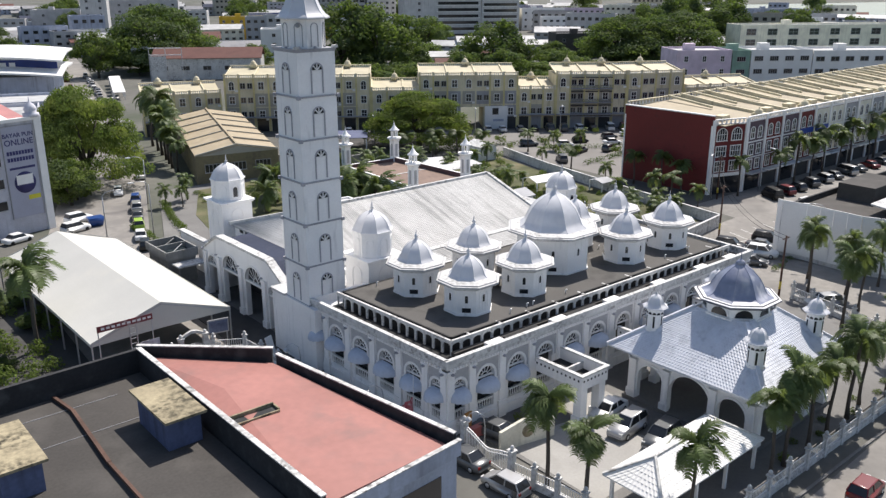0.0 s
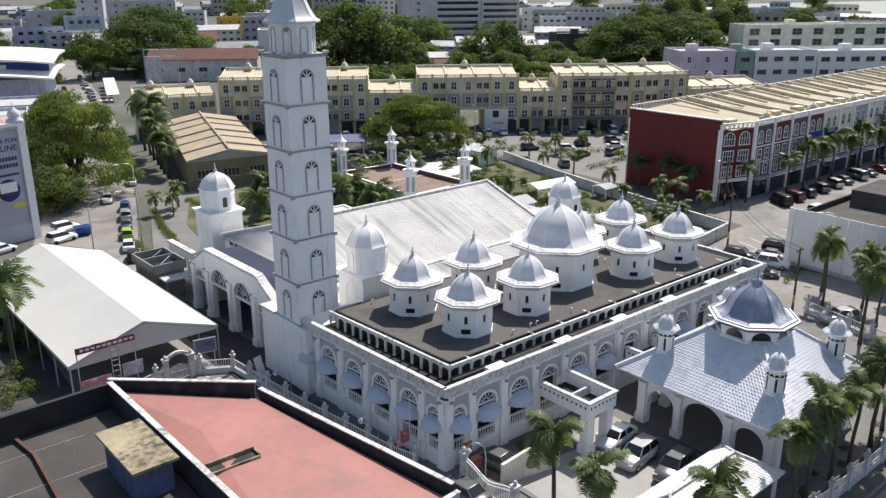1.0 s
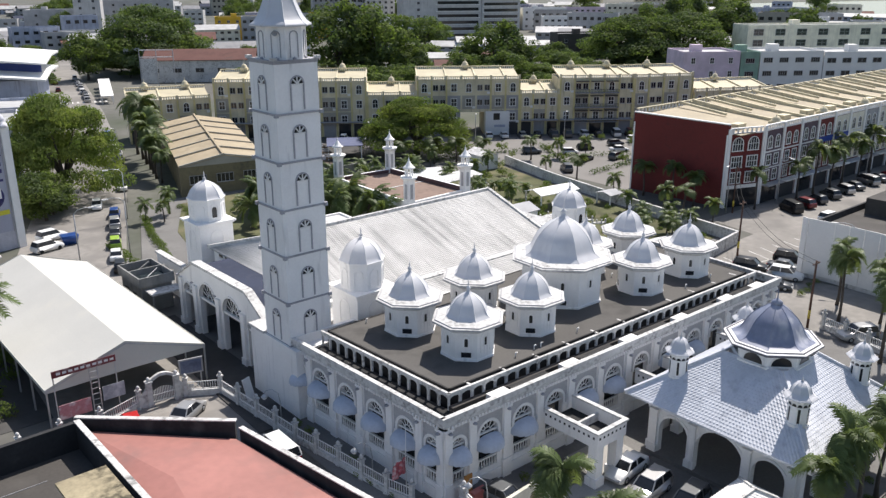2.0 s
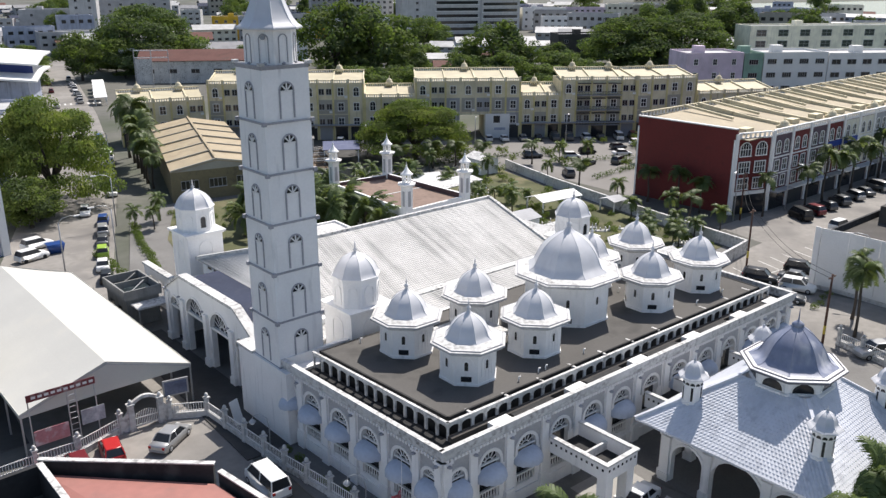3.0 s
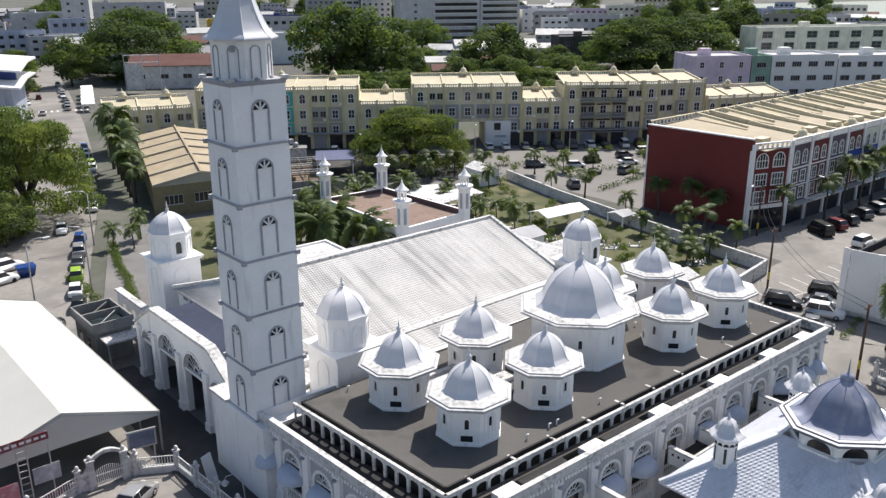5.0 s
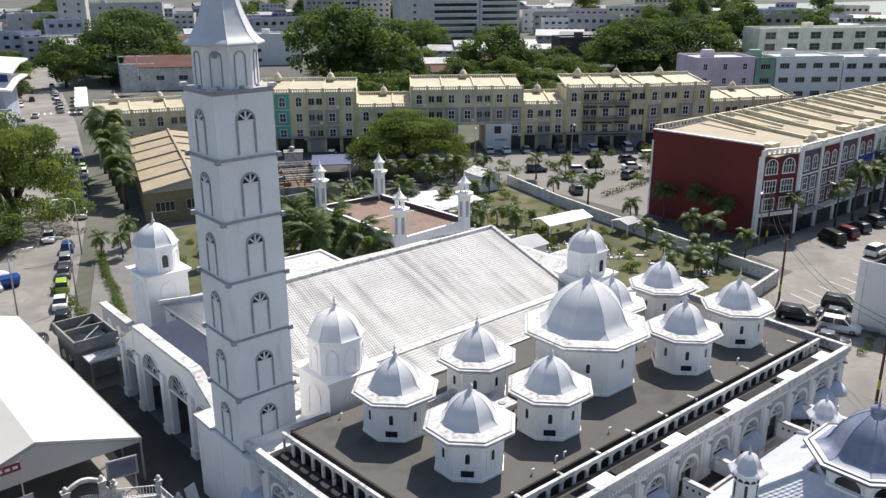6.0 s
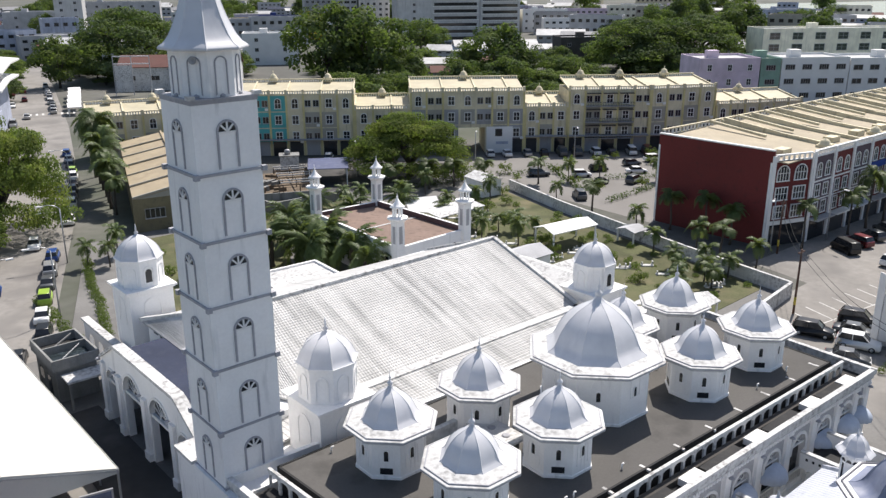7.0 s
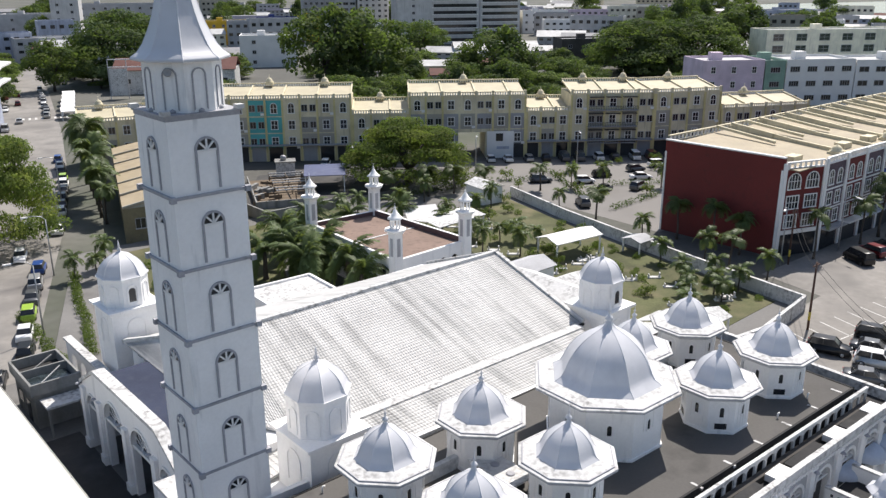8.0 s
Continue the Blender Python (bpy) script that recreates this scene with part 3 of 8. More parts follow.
def turret(c, meshes, ap, wall, turn=0.0, vents=True, blind=True):
    at = pose(*c, 0, 0, turn)
    drum = part("drum", meshes[0], None, mosque, "white octagonal turret with a ribbed dome", m=at)
    part("ledge", meshes[1], None, drum, "flaking mould-stained octagonal ledge", m=at)
    part("dome", meshes[2], None, drum, "white painted ribbed metal dome", m=at)
    part("finial", meshes[3], None, drum, m=at)
    part("ledge_line", meshes[8], None, drum, m=at)
    part("ledge_line", meshes[9], None, drum, m=at)
    for k in range(8):
        f = at @ pose(0, 0, 0, 0, 0, 45 * k + 90) @ Matrix.Translation((0, -ap, 0))
        up = f @ Matrix.Translation((0, 0, wall * 0.5))
        part("slit_frame", meshes[4], None, drum, m=up)
        part("slit", meshes[5], None, drum, m=up)
        if vents and k % 2 == 1:
            part("vent", meshes[6], None, drum, m=f)
        if blind:
            part("moulding", meshes[7], None, drum, m=f @ Matrix.Translation((0, 0, wall - 2.15)))


SMALL = turret_meshes(2.2, 2.6, 2.95, 1.72, 2.1, 1.05, 1.12)
for x, y in ((51.4, 54.9), (59.1, 54.85), (74.85, 54.35), (82.8, 54.2), (50.75, 61.95), (58.7, 62.0), (75.0, 61.9), (82.3, 61.7)):
    turret((x, y, ROOF), SMALL, 2.2, 2.6, -1.2)
BIG = turret_meshes(3.8, 3.75, 4.85, 3.2, 3.75, 1.5, 1.14)
turret((67.3, 58.5, ROOF), BIG, 3.8, 3.75, -1.2)
for x, y in ((55.2, 62.0), (71.5, 62.0), (78.6, 62.0)):
    part("roof_wall", boxes([(x - 1.6, x + 1.6, y - 0.2, y + 0.2, ROOF, ROOF + 0.9)]), WORN, mosque)

cage = thing("roof_platform", (57.6, 59.3, ROOF), "white slab on thin posts between the domed turrets", "platform")
part("slab", boxes([(56.6, 58.5, 56.9, 61.4, ROOF + 0.85, ROOF + 1.0)]), WORN, cage)
for x in (56.75, 58.35):
    for y in (57.1, 59.1, 61.2):
        part("post", boxes([(x - 0.06, x + 0.06, y - 0.06, y + 0.06, ROOF, ROOF + 0.85)]), WORN, cage)
for y in (58.0, 59.4):
    part("pad", spin(bmesh.new(), [(0.3, 0), (0.3, 0.05), (0.16, 0.06)], 12, (57.5, y, ROOF + 1.0)), BAND, cage)
part("unit", boxes([(56.9, 58.2, 57.4, 60.8, ROOF, ROOF + 0.7)]), DARK, cage, "dark machine in the shade of the slab")

# white cooling units and stub pipes on the roof
def cooling_unit(x, y, z, w=1.9, d=0.95, h=0.5):
    u = thing("cooling_unit", (x, y, z), "white metal cooling unit lying in the roof gutter", "cooling unit", "roof units")
    part("casing", boxes([(x - w / 2, x + w / 2, y - d / 2, y + d / 2, z + 0.12, z + h + 0.12)]), TRIM, u)
    for s in (-1, 1):
        part("foot", boxes([(x + s * w * 0.35 - 0.06, x + s * w * 0.35 + 0.06, y - d / 2, y + d / 2, z, z + 0.12)]), METALGREY, u)


for x in (49.0, 57.3, 65.2, 73.0, 80.8, 86.5):
    cooling_unit(x, 48.75 - (x - 43) * 0.02, 7.3)
    # Black blocks fill the gutter between the units.
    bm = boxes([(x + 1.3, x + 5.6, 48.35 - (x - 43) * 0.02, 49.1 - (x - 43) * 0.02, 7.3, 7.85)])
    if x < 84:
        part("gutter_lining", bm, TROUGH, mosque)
random.seed(4)
for k in range(12):
    x, y = random.uniform(47.5, 86), random.choice((51.2, 58.3, 65.4))
    vp = thing("vent_pipe", (x, y, ROOF), "short bent white vent pipe on the flat roof", "vent pipe", "roof pipes")
    part("pipe", tube(bmesh.new(), [(x, y, ROOF), (x, y, ROOF + 0.35), (x + 0.06, y, ROOF + 0.43), (x + 0.2, y, ROOF + 0.4)], [0.06] * 4, 6), TRIM, vp)

# ---------------------------------------------------------------- minaret
minaret = thing("minaret", (43.9, 70.2, G), "tall square white minaret with grey bands and a flared metal spire", "minaret")
X0, X1, Y0, Y1 = 41.7, 46.1, 68.0, 72.3
LEVELS = [7.25, 11.4, 15.75, 19.95, 24.1, 28.2, 32.3]
part("base", boxes([(41.45, 46.6, 66.7, 75.0, G, 7.25)]), WHITE, minaret)
part("base_coping", boxes([(41.3, 46.7, 72.5, 75.15, 7.25, 7.5), (41.3, 41.68, 72.3, 72.5, 7.25, 7.5)]), WORN, minaret)


def blind_window(w, h):
    tr, fan = bmesh.new(), bmesh.new()
    zs = h - w / 2
    ring_strip(tr, arch(w, 0, zs), arch(w + 0.26, 0, zs), -0.07, 0.0)
    r = w / 2
    for a in (45, 90, 135):
        bar(fan, (0, -0.035, zs - 0.02), (r * math.cos(radians(a)), -0.035, zs + r * math.sin(radians(a))), 0.10)
    box(fan, -r, r, -0.06, 0.0, zs - 0.12, zs + 0.0)
    gl = pane(bmesh.new(), arch(w, zs, zs)[1:-1], -0.012)
    return mesh_of(tr, BAND, "window"), mesh_of(fan, TRIM, "fan_grille"), mesh_of(gl, GLASS, "pane")


BLIND = blind_window(1.12, 2.75)


def blind_at(m, parent, meshes):
    w = part("window", meshes[0], None, parent, "grey moulded blind arch", m=m)
    tagged(part("fan_grille", meshes[1], None, w, m=m), kind="stuff")
    part("pane", meshes[2], None, w, m=m)


for i, (z, z2) in enumerate(zip(LEVELS, LEVELS[1:])):
    part("stage", boxes([(X0 + 0.02 * i, X1 - 0.02 * i, Y0 + 0.02 * i, Y1 - 0.02 * i, z, z2)]), WHITE, minaret)
    e = 0.05
    part("band", boxes([(X0 - e, X1 + e, Y0 - e, Y1 + e, z - 0.09, z + 0.07)]), BAND, minaret, "grey painted string course")
    for x in (X0, X1):
        for y in (Y0, Y1):
            part("corner_block", prism(bmesh.new(), [(x + a, y + b) for a, b in ((-0.16, -0.16), (0.16, -0.16), (0.16, 0.16), (-0.16, 0.16))] if z > 8 else [(x - 0.1, y - 0.1), (x + 0.1, y - 0.1), (x + 0.1, y + 0.1), (x - 0.1, y + 0.1)], z - 0.2, z + 0.12), BAND, minaret)
    for m in (pose(43.9, Y0 + 0.02 * i, z + 0.25), pose(X0 + 0.02 * i, 70.15, z + 0.25, 0, 0, -90), pose(X1 - 0.02 * i, 70.15, z + 0.25, 0, 0, 90), pose(43.9, Y1 - 0.02 * i, z + 0.25, 0, 0, 180)):
        blind_at(m, minaret, BLIND)
part("terrace", boxes([(X0 + 0.06, X1 - 0.06, Y0 + 0.06, Y1 - 0.06, 32.3, 32.5), (X0 - 0.02, X1 + 0.02, Y0 - 0.02, Y1 + 0.02, 32.5, 32.62)]), BAND, minaret)
for x in (X0 + 0.1, X1 - 0.1):
    for y in (Y0 + 0.1, Y1 - 0.1):
        part("corner_block", boxes([(x - 0.22, x + 0.22, y - 0.22, y + 0.22, 32.62, 32.85)]), WORN, minaret)
C = (43.9, 70.15, 0)
lantern = part("lantern", spin(bmesh.new(), [(1.92 * OCT, 32.62), (1.92 * OCT, 35.5)], 8, C, 22.5, smooth=False), WHITE, minaret)
bm = bmesh.new()
ring_strip(bm, arch(0.66, 0, 1.75), arch(0.80, -0.06, 1.75), -0.06, 0.0)
slot, knob = mesh_of(bm, BAND, "moulding"), mesh_of(spin(bmesh.new(), [(0.02, 0), (0.17, 0.08), (0.17, 0.2), (0.02, 0.28)], 8), BAND, "boss")
for k in range(8):
    m = pose(*C, 0, 0, 45 * k + 90) @ Matrix.Translation((0, -1.92, 32.8))
    part("moulding", slot, None, lantern, m=m)
    part("boss", knob, None, lantern, m=m @ Matrix.Translation((0, -0.02, -0.25)))
part("loudspeaker", spin(bmesh.new(), [(0.08, 0), (0.24, 0.22), (0.21, 0.24), (0.05, 0.1)], 10, m=pose(43.9, 70.15, 34.75, 0, 0, -45) @ pose(0, -1.9, 0, 90, 0, 0)), METALGREY, lantern)
spire = [(2.72, 35.55), (2.80, 35.62), (2.72, 35.74), (2.38, 35.95), (2.05, 36.35), (1.78, 36.85), (1.52, 37.4), (1.28, 38.05), (1.06, 38.8), (0.86, 39.7), (0.66, 40.8), (0.45, 42.0), (0.2, 43.2), (0.08, 43.6)]
part("spire", ribbed([(r, z - 0.3) for r, z in spire], 0.86, 0, C[:2], 0.03, 0.06), DOME, minaret, "white flared eight-sided metal spire")
part("finial", spin(bmesh.new(), [(0.08, 43.6), (0.3, 43.9), (0.1, 44.2), (0.2, 44.5), (0.04, 44.8), (0.03, 45.6)], 8, (C[0], C[1], -0.3)), DOME, minaret)

# ---------------------------------------------------------------- prayer hall
hall = thing("prayer_hall", (66, 85.7, G), "old white prayer hall with a wide pale tiled hipped roof", "mosque hall")
part("wall", boxes([(49.0, 82.8, 74.2, 97.2, G, 7.55)]), WHITE, hall)
EY0, EY1, EX0, EX1, RY, RX, ZE, ZR = 73.6, 96.8, 47.8, 83.3, 85.7, 53.0, 7.6, 11.7
bm = bmesh.new()
SWX, WZ = 51.6, 8.4
SLOPES = [[(SWX, EY0, ZE), (EX1, EY0, ZE), (EX1, RY, ZR), (RX, RY, ZR)], [(EX0, EY1, WZ), (EX0, 80.5, WZ), (RX, RY, ZR), (RX, RY, ZR)], [(EX0, 80.5, WZ), (SWX, EY0, ZE), (RX, RY, ZR), (RX, RY, ZR)]]
for tri in SLOPES:
    sheet(bm, tri if tri[2] != tri[3] else tri[:3], 0.16)
sheet(bm, [(EX1, EY1, ZE), (EX0, EY1, WZ), (RX, RY, ZR), (EX1, RY, ZR)], 0.16)
part("roof", bm, TILE, hall)
for s in SLOPES:
    bm = tiled(bmesh.new(), *s, course=0.33, width=0.27, lift=0.05)
    tagged(part("roof_tiles", no_recalc(bm, TILE, "roof_tiles"), None, hall, "weathered pale clay roof tiles"), kind="stuff")
for a, b in (((RX, RY, ZR), (EX1 + 0.1, RY, ZR)), ((RX, RY, ZR), (EX0, EY1, WZ))):
    part("ridge_cap", bar(bmesh.new(), Vector(a) + Vector((0, 0, 0.06)), Vector(b) + Vector((0, 0, 0.06)), 0.4), WORN, hall)
for s in (EY0, EY1):
    part("verge", bar(bmesh.new(), (EX1 + 0.02, s, ZE + 0.05), (EX1 + 0.02, RY, ZR + 0.05), 0.42), WORN, hall)
bm = bmesh.new()
prism(bm, [(EY0 + 0.6, ZE - 0.05), (EY1 - 0.6, ZE - 0.05), (RY, ZR - 0.2)], 0, 0.3, Matrix(((0, 0, 1, 82.6), (1, 0, 0, 0), (0, 1, 0, 0), (0, 0, 0, 1))))
part("gable", bm, WHITE, hall)
part("gutter", boxes([(SWX, EX1, EY0 - 0.22, EY0 - 0.02, ZE - 0.2, ZE + 0.02)]), TROUGH, hall)
# clerestory vents under the west eave
part("west_wall", boxes([(48.3, 49.0, 80.0, 96.4, G, 8.2)]), WHITE, hall)
for k in range(10):
    y = 81.6 + k * 1.45
    part("vent", boxes([(48.26, 48.3, y - 0.45, y + 0.45, 7.55, 8.05)]), GLASS, hall)
# south aisle
part("aisle_wall", boxes([(55.5, 81.5, 66.9, 74.1, G, 6.75)]), WHITE, hall)
bm = sheet(bmesh.new(), [(54.6, 66.75, 6.85), (81.6, 66.75, 6.85), (81.6, 72.4, 7.75), (54.6, 72.4, 7.75)], 0.12)
part("aisle_roof", bm, TILE, hall)
bm = tiled(bmesh.new(), (54.6, 66.75, 6.87), (81.6, 66.75, 6.87), (81.6, 72.4, 7.77), (54.6, 72.4, 7.77), course=0.36, width=0.3)
tagged(part("roof_tiles", no_recalc(bm, TILE, "roof_tiles"), None, hall, "weathered pale clay roof tiles"), kind="stuff")
part("aisle_parapet", boxes([(54.4, 82.0, 72.4, 73.3, 6.9, 7.95)]), WORN, hall)
part("valley_gutter", boxes([(46.6, 90.0, 66.42, 66.74, 6.2, 6.5)]), TROUGH, hall)
# west aisle between minaret and corner tower
bm = sheet(bmesh.new(), [(46.7, 79.5, 6.2), (46.7, 71.8, 6.2), (51.2, 71.8, 7.1), (51.2, 79.5, 7.1)], 0.12)
part("aisle_roof", bm, TILE, hall)
bm = tiled(bmesh.new(), (46.7, 79.5, 6.24), (46.7, 71.8, 6.24), (51.2, 71.8, 7.14), (51.2, 79.5, 7.14))
tagged(part("roof_tiles", no_recalc(bm, TILE, "roof_tiles"), None, hall), kind="stuff")
part("aisle_wall", boxes([(46.75, 49.0, 67.0, 75.0, G, 6.15)]), WHITE, hall)


def corner_tower(cx, cy, zl, half=2.15, up=2.55, dome=1.95, openings=(0,)):
    """A square tower with blind arches, an octagonal belfry and a dome."""
    t = part("tower", boxes([(cx - half, cx + half, cy - half, cy + half, G, zl)]), WHITE, hall, "white square corner tower with a domed octagonal top")
    part("ledge", boxes([(cx - half - 0.18, cx + half + 0.18, cy - half - 0.18, cy + half + 0.18, zl, zl + 0.16), (cx - half - 0.34, cx + half + 0.34, cy - half - 0.34, cy + half + 0.34, zl + 0.16, zl + 0.36)]), WHITE, t)
    z = zl + 0.36
    part("belfry", spin(bmesh.new(), [(2.0 * OCT, z), (2.0 * OCT, z + up), (2.12 * OCT, z + up + 0.05), (2.12 * OCT, z + up + 0.2), (1.9 * OCT, z + up + 0.25)], 8, (cx, cy, 0), 22.5, smooth=False), WHITE, t)
    prof = [(1.07, 0), (1.0, 0.07), (0.94, 0.22), (0.87, 0.38), (0.77, 0.54), (0.64, 0.69), (0.48, 0.82), (0.31, 0.92), (0.17, 0.98), (0.08, 1.05)]
    part("dome", ribbed([(r, 1.95 * h) for r, h in prof], dome, z + up + 0.2, (cx, cy)), DOME, t, "white ribbed metal dome")
    part("finial", spin(bmesh.new(), [(0.1, 0), (0.16, 0.08), (0.08, 0.16), (0.22, 0.34), (0.05, 0.55), (0.1, 0.66), (0.015, 1.2)], 8, (cx, cy, z + up + 2.1)), DOME, t)
    bm = bmesh.new()
    ring_strip(bm, arch(1.5, zl - 3.2, zl - 1.5), arch(1.74, zl - 3.3, zl - 1.5), -0.06, 0.0)
    me = mesh_of(bm, WHITE, "moulding")
    bm = bmesh.new()
    ring_strip(bm, arch(0.8, z + 0.35, z + 1.6), arch(1.0, z + 0.25, z + 1.6), -0.06, 0.0)
    me2 = mesh_of(bm, WHITE, "moulding")
    op = mesh_of(pane(bmesh.new(), arch(0.62, z + 0.5, z + 1.5), -0.01), GLASS, "opening")
    for k in range(4):
        part("moulding", me, None, t, m=pose(cx, cy, 0, 0, 0, 90 * k) @ Matrix.Translation((0, -half, 0)))
    for k in range(8):
        m = pose(cx, cy, 0, 0, 0, 45 * k) @ Matrix.Translation((0, -2.0, 0))
        part("moulding", me2, None, t, m=m)
        if k in openings:
            part("opening", op, None, t, m=m)


corner_tower(50.85, 69.5, 10.3, openings=())
corner_tower(49.4, 99.7, 10.7)
corner_tower(86.3, 74.0, 8.4)

# west porch with a shouldered gable
porch_top = lambda x: 6.5 + 2.2 * min(1.0, x / 3.8, (20.0 - x) / 3.9)
gable = thing("west_porch", (43.4, 85.4, G), "white gabled porch with four fanlit arches and a blue-grey roof", "porch")
m, length = along((43.4, 95.4), (43.4, 75.4))
OPEN = [(2.05, 2.3, G, 4.75, 1.0), (6.9, 3.9, G, 5.1, 1.0), (12.5, 3.9, G, 5.1, 1.0), (17.1, 2.3, G, 4.85, 1.0)]
bm = bmesh.new()
arched_wall(bm, length, G, 7, 0.6, OPEN, m, top=porch_top)
part("wall", bm, WHITE, gable)
bm = bmesh.new()
xs = [i * 0.5 for i in range(41)]
for a, b in zip(xs, xs[1:]):
    q = [(a, porch_top(a)), (b, porch_top(b))]
    ring_strip(bm, q, [(a, porch_top(a) + 0.3), (b, porch_top(b) + 0.3)], -0.25, 0.75, m)
part("gable_coping", bm, WORN, gable, "stained white gable coping")
bm = bmesh.new()
for a, b in zip(xs, xs[1:]):
    ring_strip(bm, [(a, porch_top(a) - 0.45), (b, porch_top(b) - 0.45)], [(a, porch_top(a) - 0.3), (b, porch_top(b) - 0.3)], 0.6, 5.5, m)
part("roof", bm, ROOFBLUE, gable, "blue-grey sheet metal roof")
# Black box paints the inner shade of the porch.
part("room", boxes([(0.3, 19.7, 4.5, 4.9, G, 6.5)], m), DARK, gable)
for c, w, s, zs, rise in OPEN:
    bm = bmesh.new()
    r = w / 2
    ring_strip(bm, arch(w, zs, zs)[1:-1], arch(w + 0.4, zs, zs)[1:-1], -0.1, 0.1)
    box(bm, -r, r, 0.1, 0.45, zs - 0.28, zs)
    for k in range(1, 8):
        a = math.pi * k / 8
        bar(bm, (0.25 * r * math.cos(a), 0.3, zs + 0.25 * r * math.sin(a)), (r * math.cos(a), 0.3, zs + r * math.sin(a)), 0.06)
    ring_strip(bm, arch(0.5 * r, zs, zs)[1:-1], arch(0.5 * r + 0.16, zs, zs)[1:-1], 0.25, 0.35)
    fan = tagged(part("fanlight", mesh_of(bm, TRIM, "fanlight"), None, gable, m=m @ Matrix.Translation((c, 0, 0))), kind="stuff")
    part("pane", mesh_of(pane(bmesh.new(), arch(w, zs, zs)[1:-1], 0.38), GLASS, "pane"), None, fan, m=m @ Matrix.Translation((c, 0, 0)))
for x in (0.42, 4.15, 9.7, 15.25, 19.3):
    part("pilaster", boxes([(x - 0.38, x + 0.38, -0.3, 0, G, 6.2), (x - 0.5, x + 0.5, -0.4, 0, G, 1.3)], m), WHITE, gable)
    part("bracket", spin(bmesh.new(), [(0.05, 0), (0.22, 0.1), (0.12, 0.22)], 8, (x, -0.5, 6.5), m=m), BAND, gable)
part("side_wall", boxes([(43.6, 49.0, 95.0, 95.4, G, 6.5)]), WHITE, gable)
wing = thing("boundary_wall", (45.6, 100, G), "low white wall with blind arches beside the corner tower", "wall")
bm = arched_wall(bmesh.new(), 13.0, G, 5.0, 0.4, [(2.0, 1.6, 1.2, 3.2, 1.0), (4.6, 1.6, 1.2, 3.2, 1.0)], along((46.2, 109), (46.2, 96))[0])
part("wall", bm, WHITE, wing)
part("coping", boxes([(46.0, 46.8, 96.0, 109.1, 5.0, 5.25)]), WORN, wing)
# ---------------------------------------------------------------- south porches
def porch(x0, x1, y0, y1, z, label):
    p = thing("entrance_porch", ((x0 + x1) / 2, (y0 + y1) / 2, G), label, "porch", "entrance porches")
    # Black slab carries the shadow of the parapets in its colour.
    part("roof_slab", boxes([(x0 + 0.2, x1 - 0.2, y0 + 0.2, y1, z - 1.3, z - 1.1)]), TROUGH, p)
    for n, r in (("parapet", (x0, x0 + 0.22, y0, y1)), ("parapet", (x1 - 0.22, x1, y0, y1)), ("parapet", (x0 + 0.22, x1 - 0.22, y0, y0 + 0.22))):
        part(n, boxes([(*r, z - 1.3, z)]), WHITE, p)
    part("coping", boxes([(x0 - 0.12, x0 + 0.28, y0 - 0.12, y1, z, z + 0.14), (x1 - 0.28, x1 + 0.12, y0 - 0.12, y1, z, z + 0.14), (x0 + 0.28, x1 - 0.28, y0 - 0.12, y0 + 0.28, z, z + 0.14)]), WORN, p)
    bm = bmesh.new()
    for k in range(int((y1 - y0) / 0.5)):
        for x in (x0 - 0.012, x1 + 0.002):
            box(bm, x, x + 0.01, y0 + 0.3 + k * 0.5, y0 + 0.48 + k * 0.5, z - 0.55, z - 0.35)
    for k in range(int((x1 - x0) / 0.5)):
        box(bm, x0 + 0.2 + k * 0.5, x0 + 0.38 + k * 0.5, y0 - 0.012, y0 - 0.002, z - 0.55, z - 0.35)
    tagged(part("pierced_band", bm, GLASS, p), kind="stuff")
    for x in (x0 + 0.55, x1 - 0.55):
        part("column", boxes([(x - 0.42, x + 0.42, y0 + 0.12, y0 + 0.96, G, z - 1.3), (x - 0.55, x + 0.55, y0 - 0.02, y0 + 1.1, G, 1.3)]), WHITE, p)
    part("cross_wall", boxes([(x0 + 0.22, x1 - 0.22, (y0 + y1) / 2 - 0.1, (y0 + y1) / 2 + 0.1, z - 1.1, z - 0.4)]), WORN, p)
    return p


porch(53.2, 56.8, 41.9, 47.45, 5.4, "white entrance porch with parapet and flat roof coloured black for its shade")
porch(65.0, 69.4, 43.9, 47.2, 5.2, "white link porch with a flat roof coloured black for its shade")
porch(77.8, 82.2, 42.0, 46.9, 5.2, "white link porch with a flat roof coloured black for its shade")

# ---------------------------------------------------------------- domed pavilion
pav = thing("pavilion", (67.7, 36.2, G), "white arcaded pavilion with a pale blue tiled roof and grey dome", "pavilion")
PX, PY, HE, HT, ZEV, ZT = 67.7, 36.2, 8.1, 2.6, 6.0, 10.05
corner = lambda h, z, sx, sy: (PX + sx * h, PY + sy * h, z)
bm, bt = bmesh.new(), bmesh.new()
for (ax, ay), (bx, by) in (((-1, 1), (-1, -1)), ((-1, -1), (1, -1)), ((1, -1), (1, 1)), ((1, 1), (-1, 1))):
    q = [corner(HE, ZEV, ax, ay), corner(HE, ZEV, bx, by), corner(HT, ZT, bx, by), corner(HT, ZT, ax, ay)]
    sheet(bm, q, 0.14)
    tiled(bt, *q, course=0.30, width=0.30, lift=0.045)
    part("hip_cap", bar(bmesh.new(), Vector(q[0]) + Vector((0, 0, 0.05)), Vector(q[3]) + Vector((0, 0, 0.05)), 0.26), TILEBLUE, pav)
part("roof", bm, TILEBLUE, pav)
tagged(part("roof_tiles", no_recalc(bt, TILEBLUE, "roof_tiles"), None, pav, "pale blue-grey interlocking roof tiles"), kind="stuff")
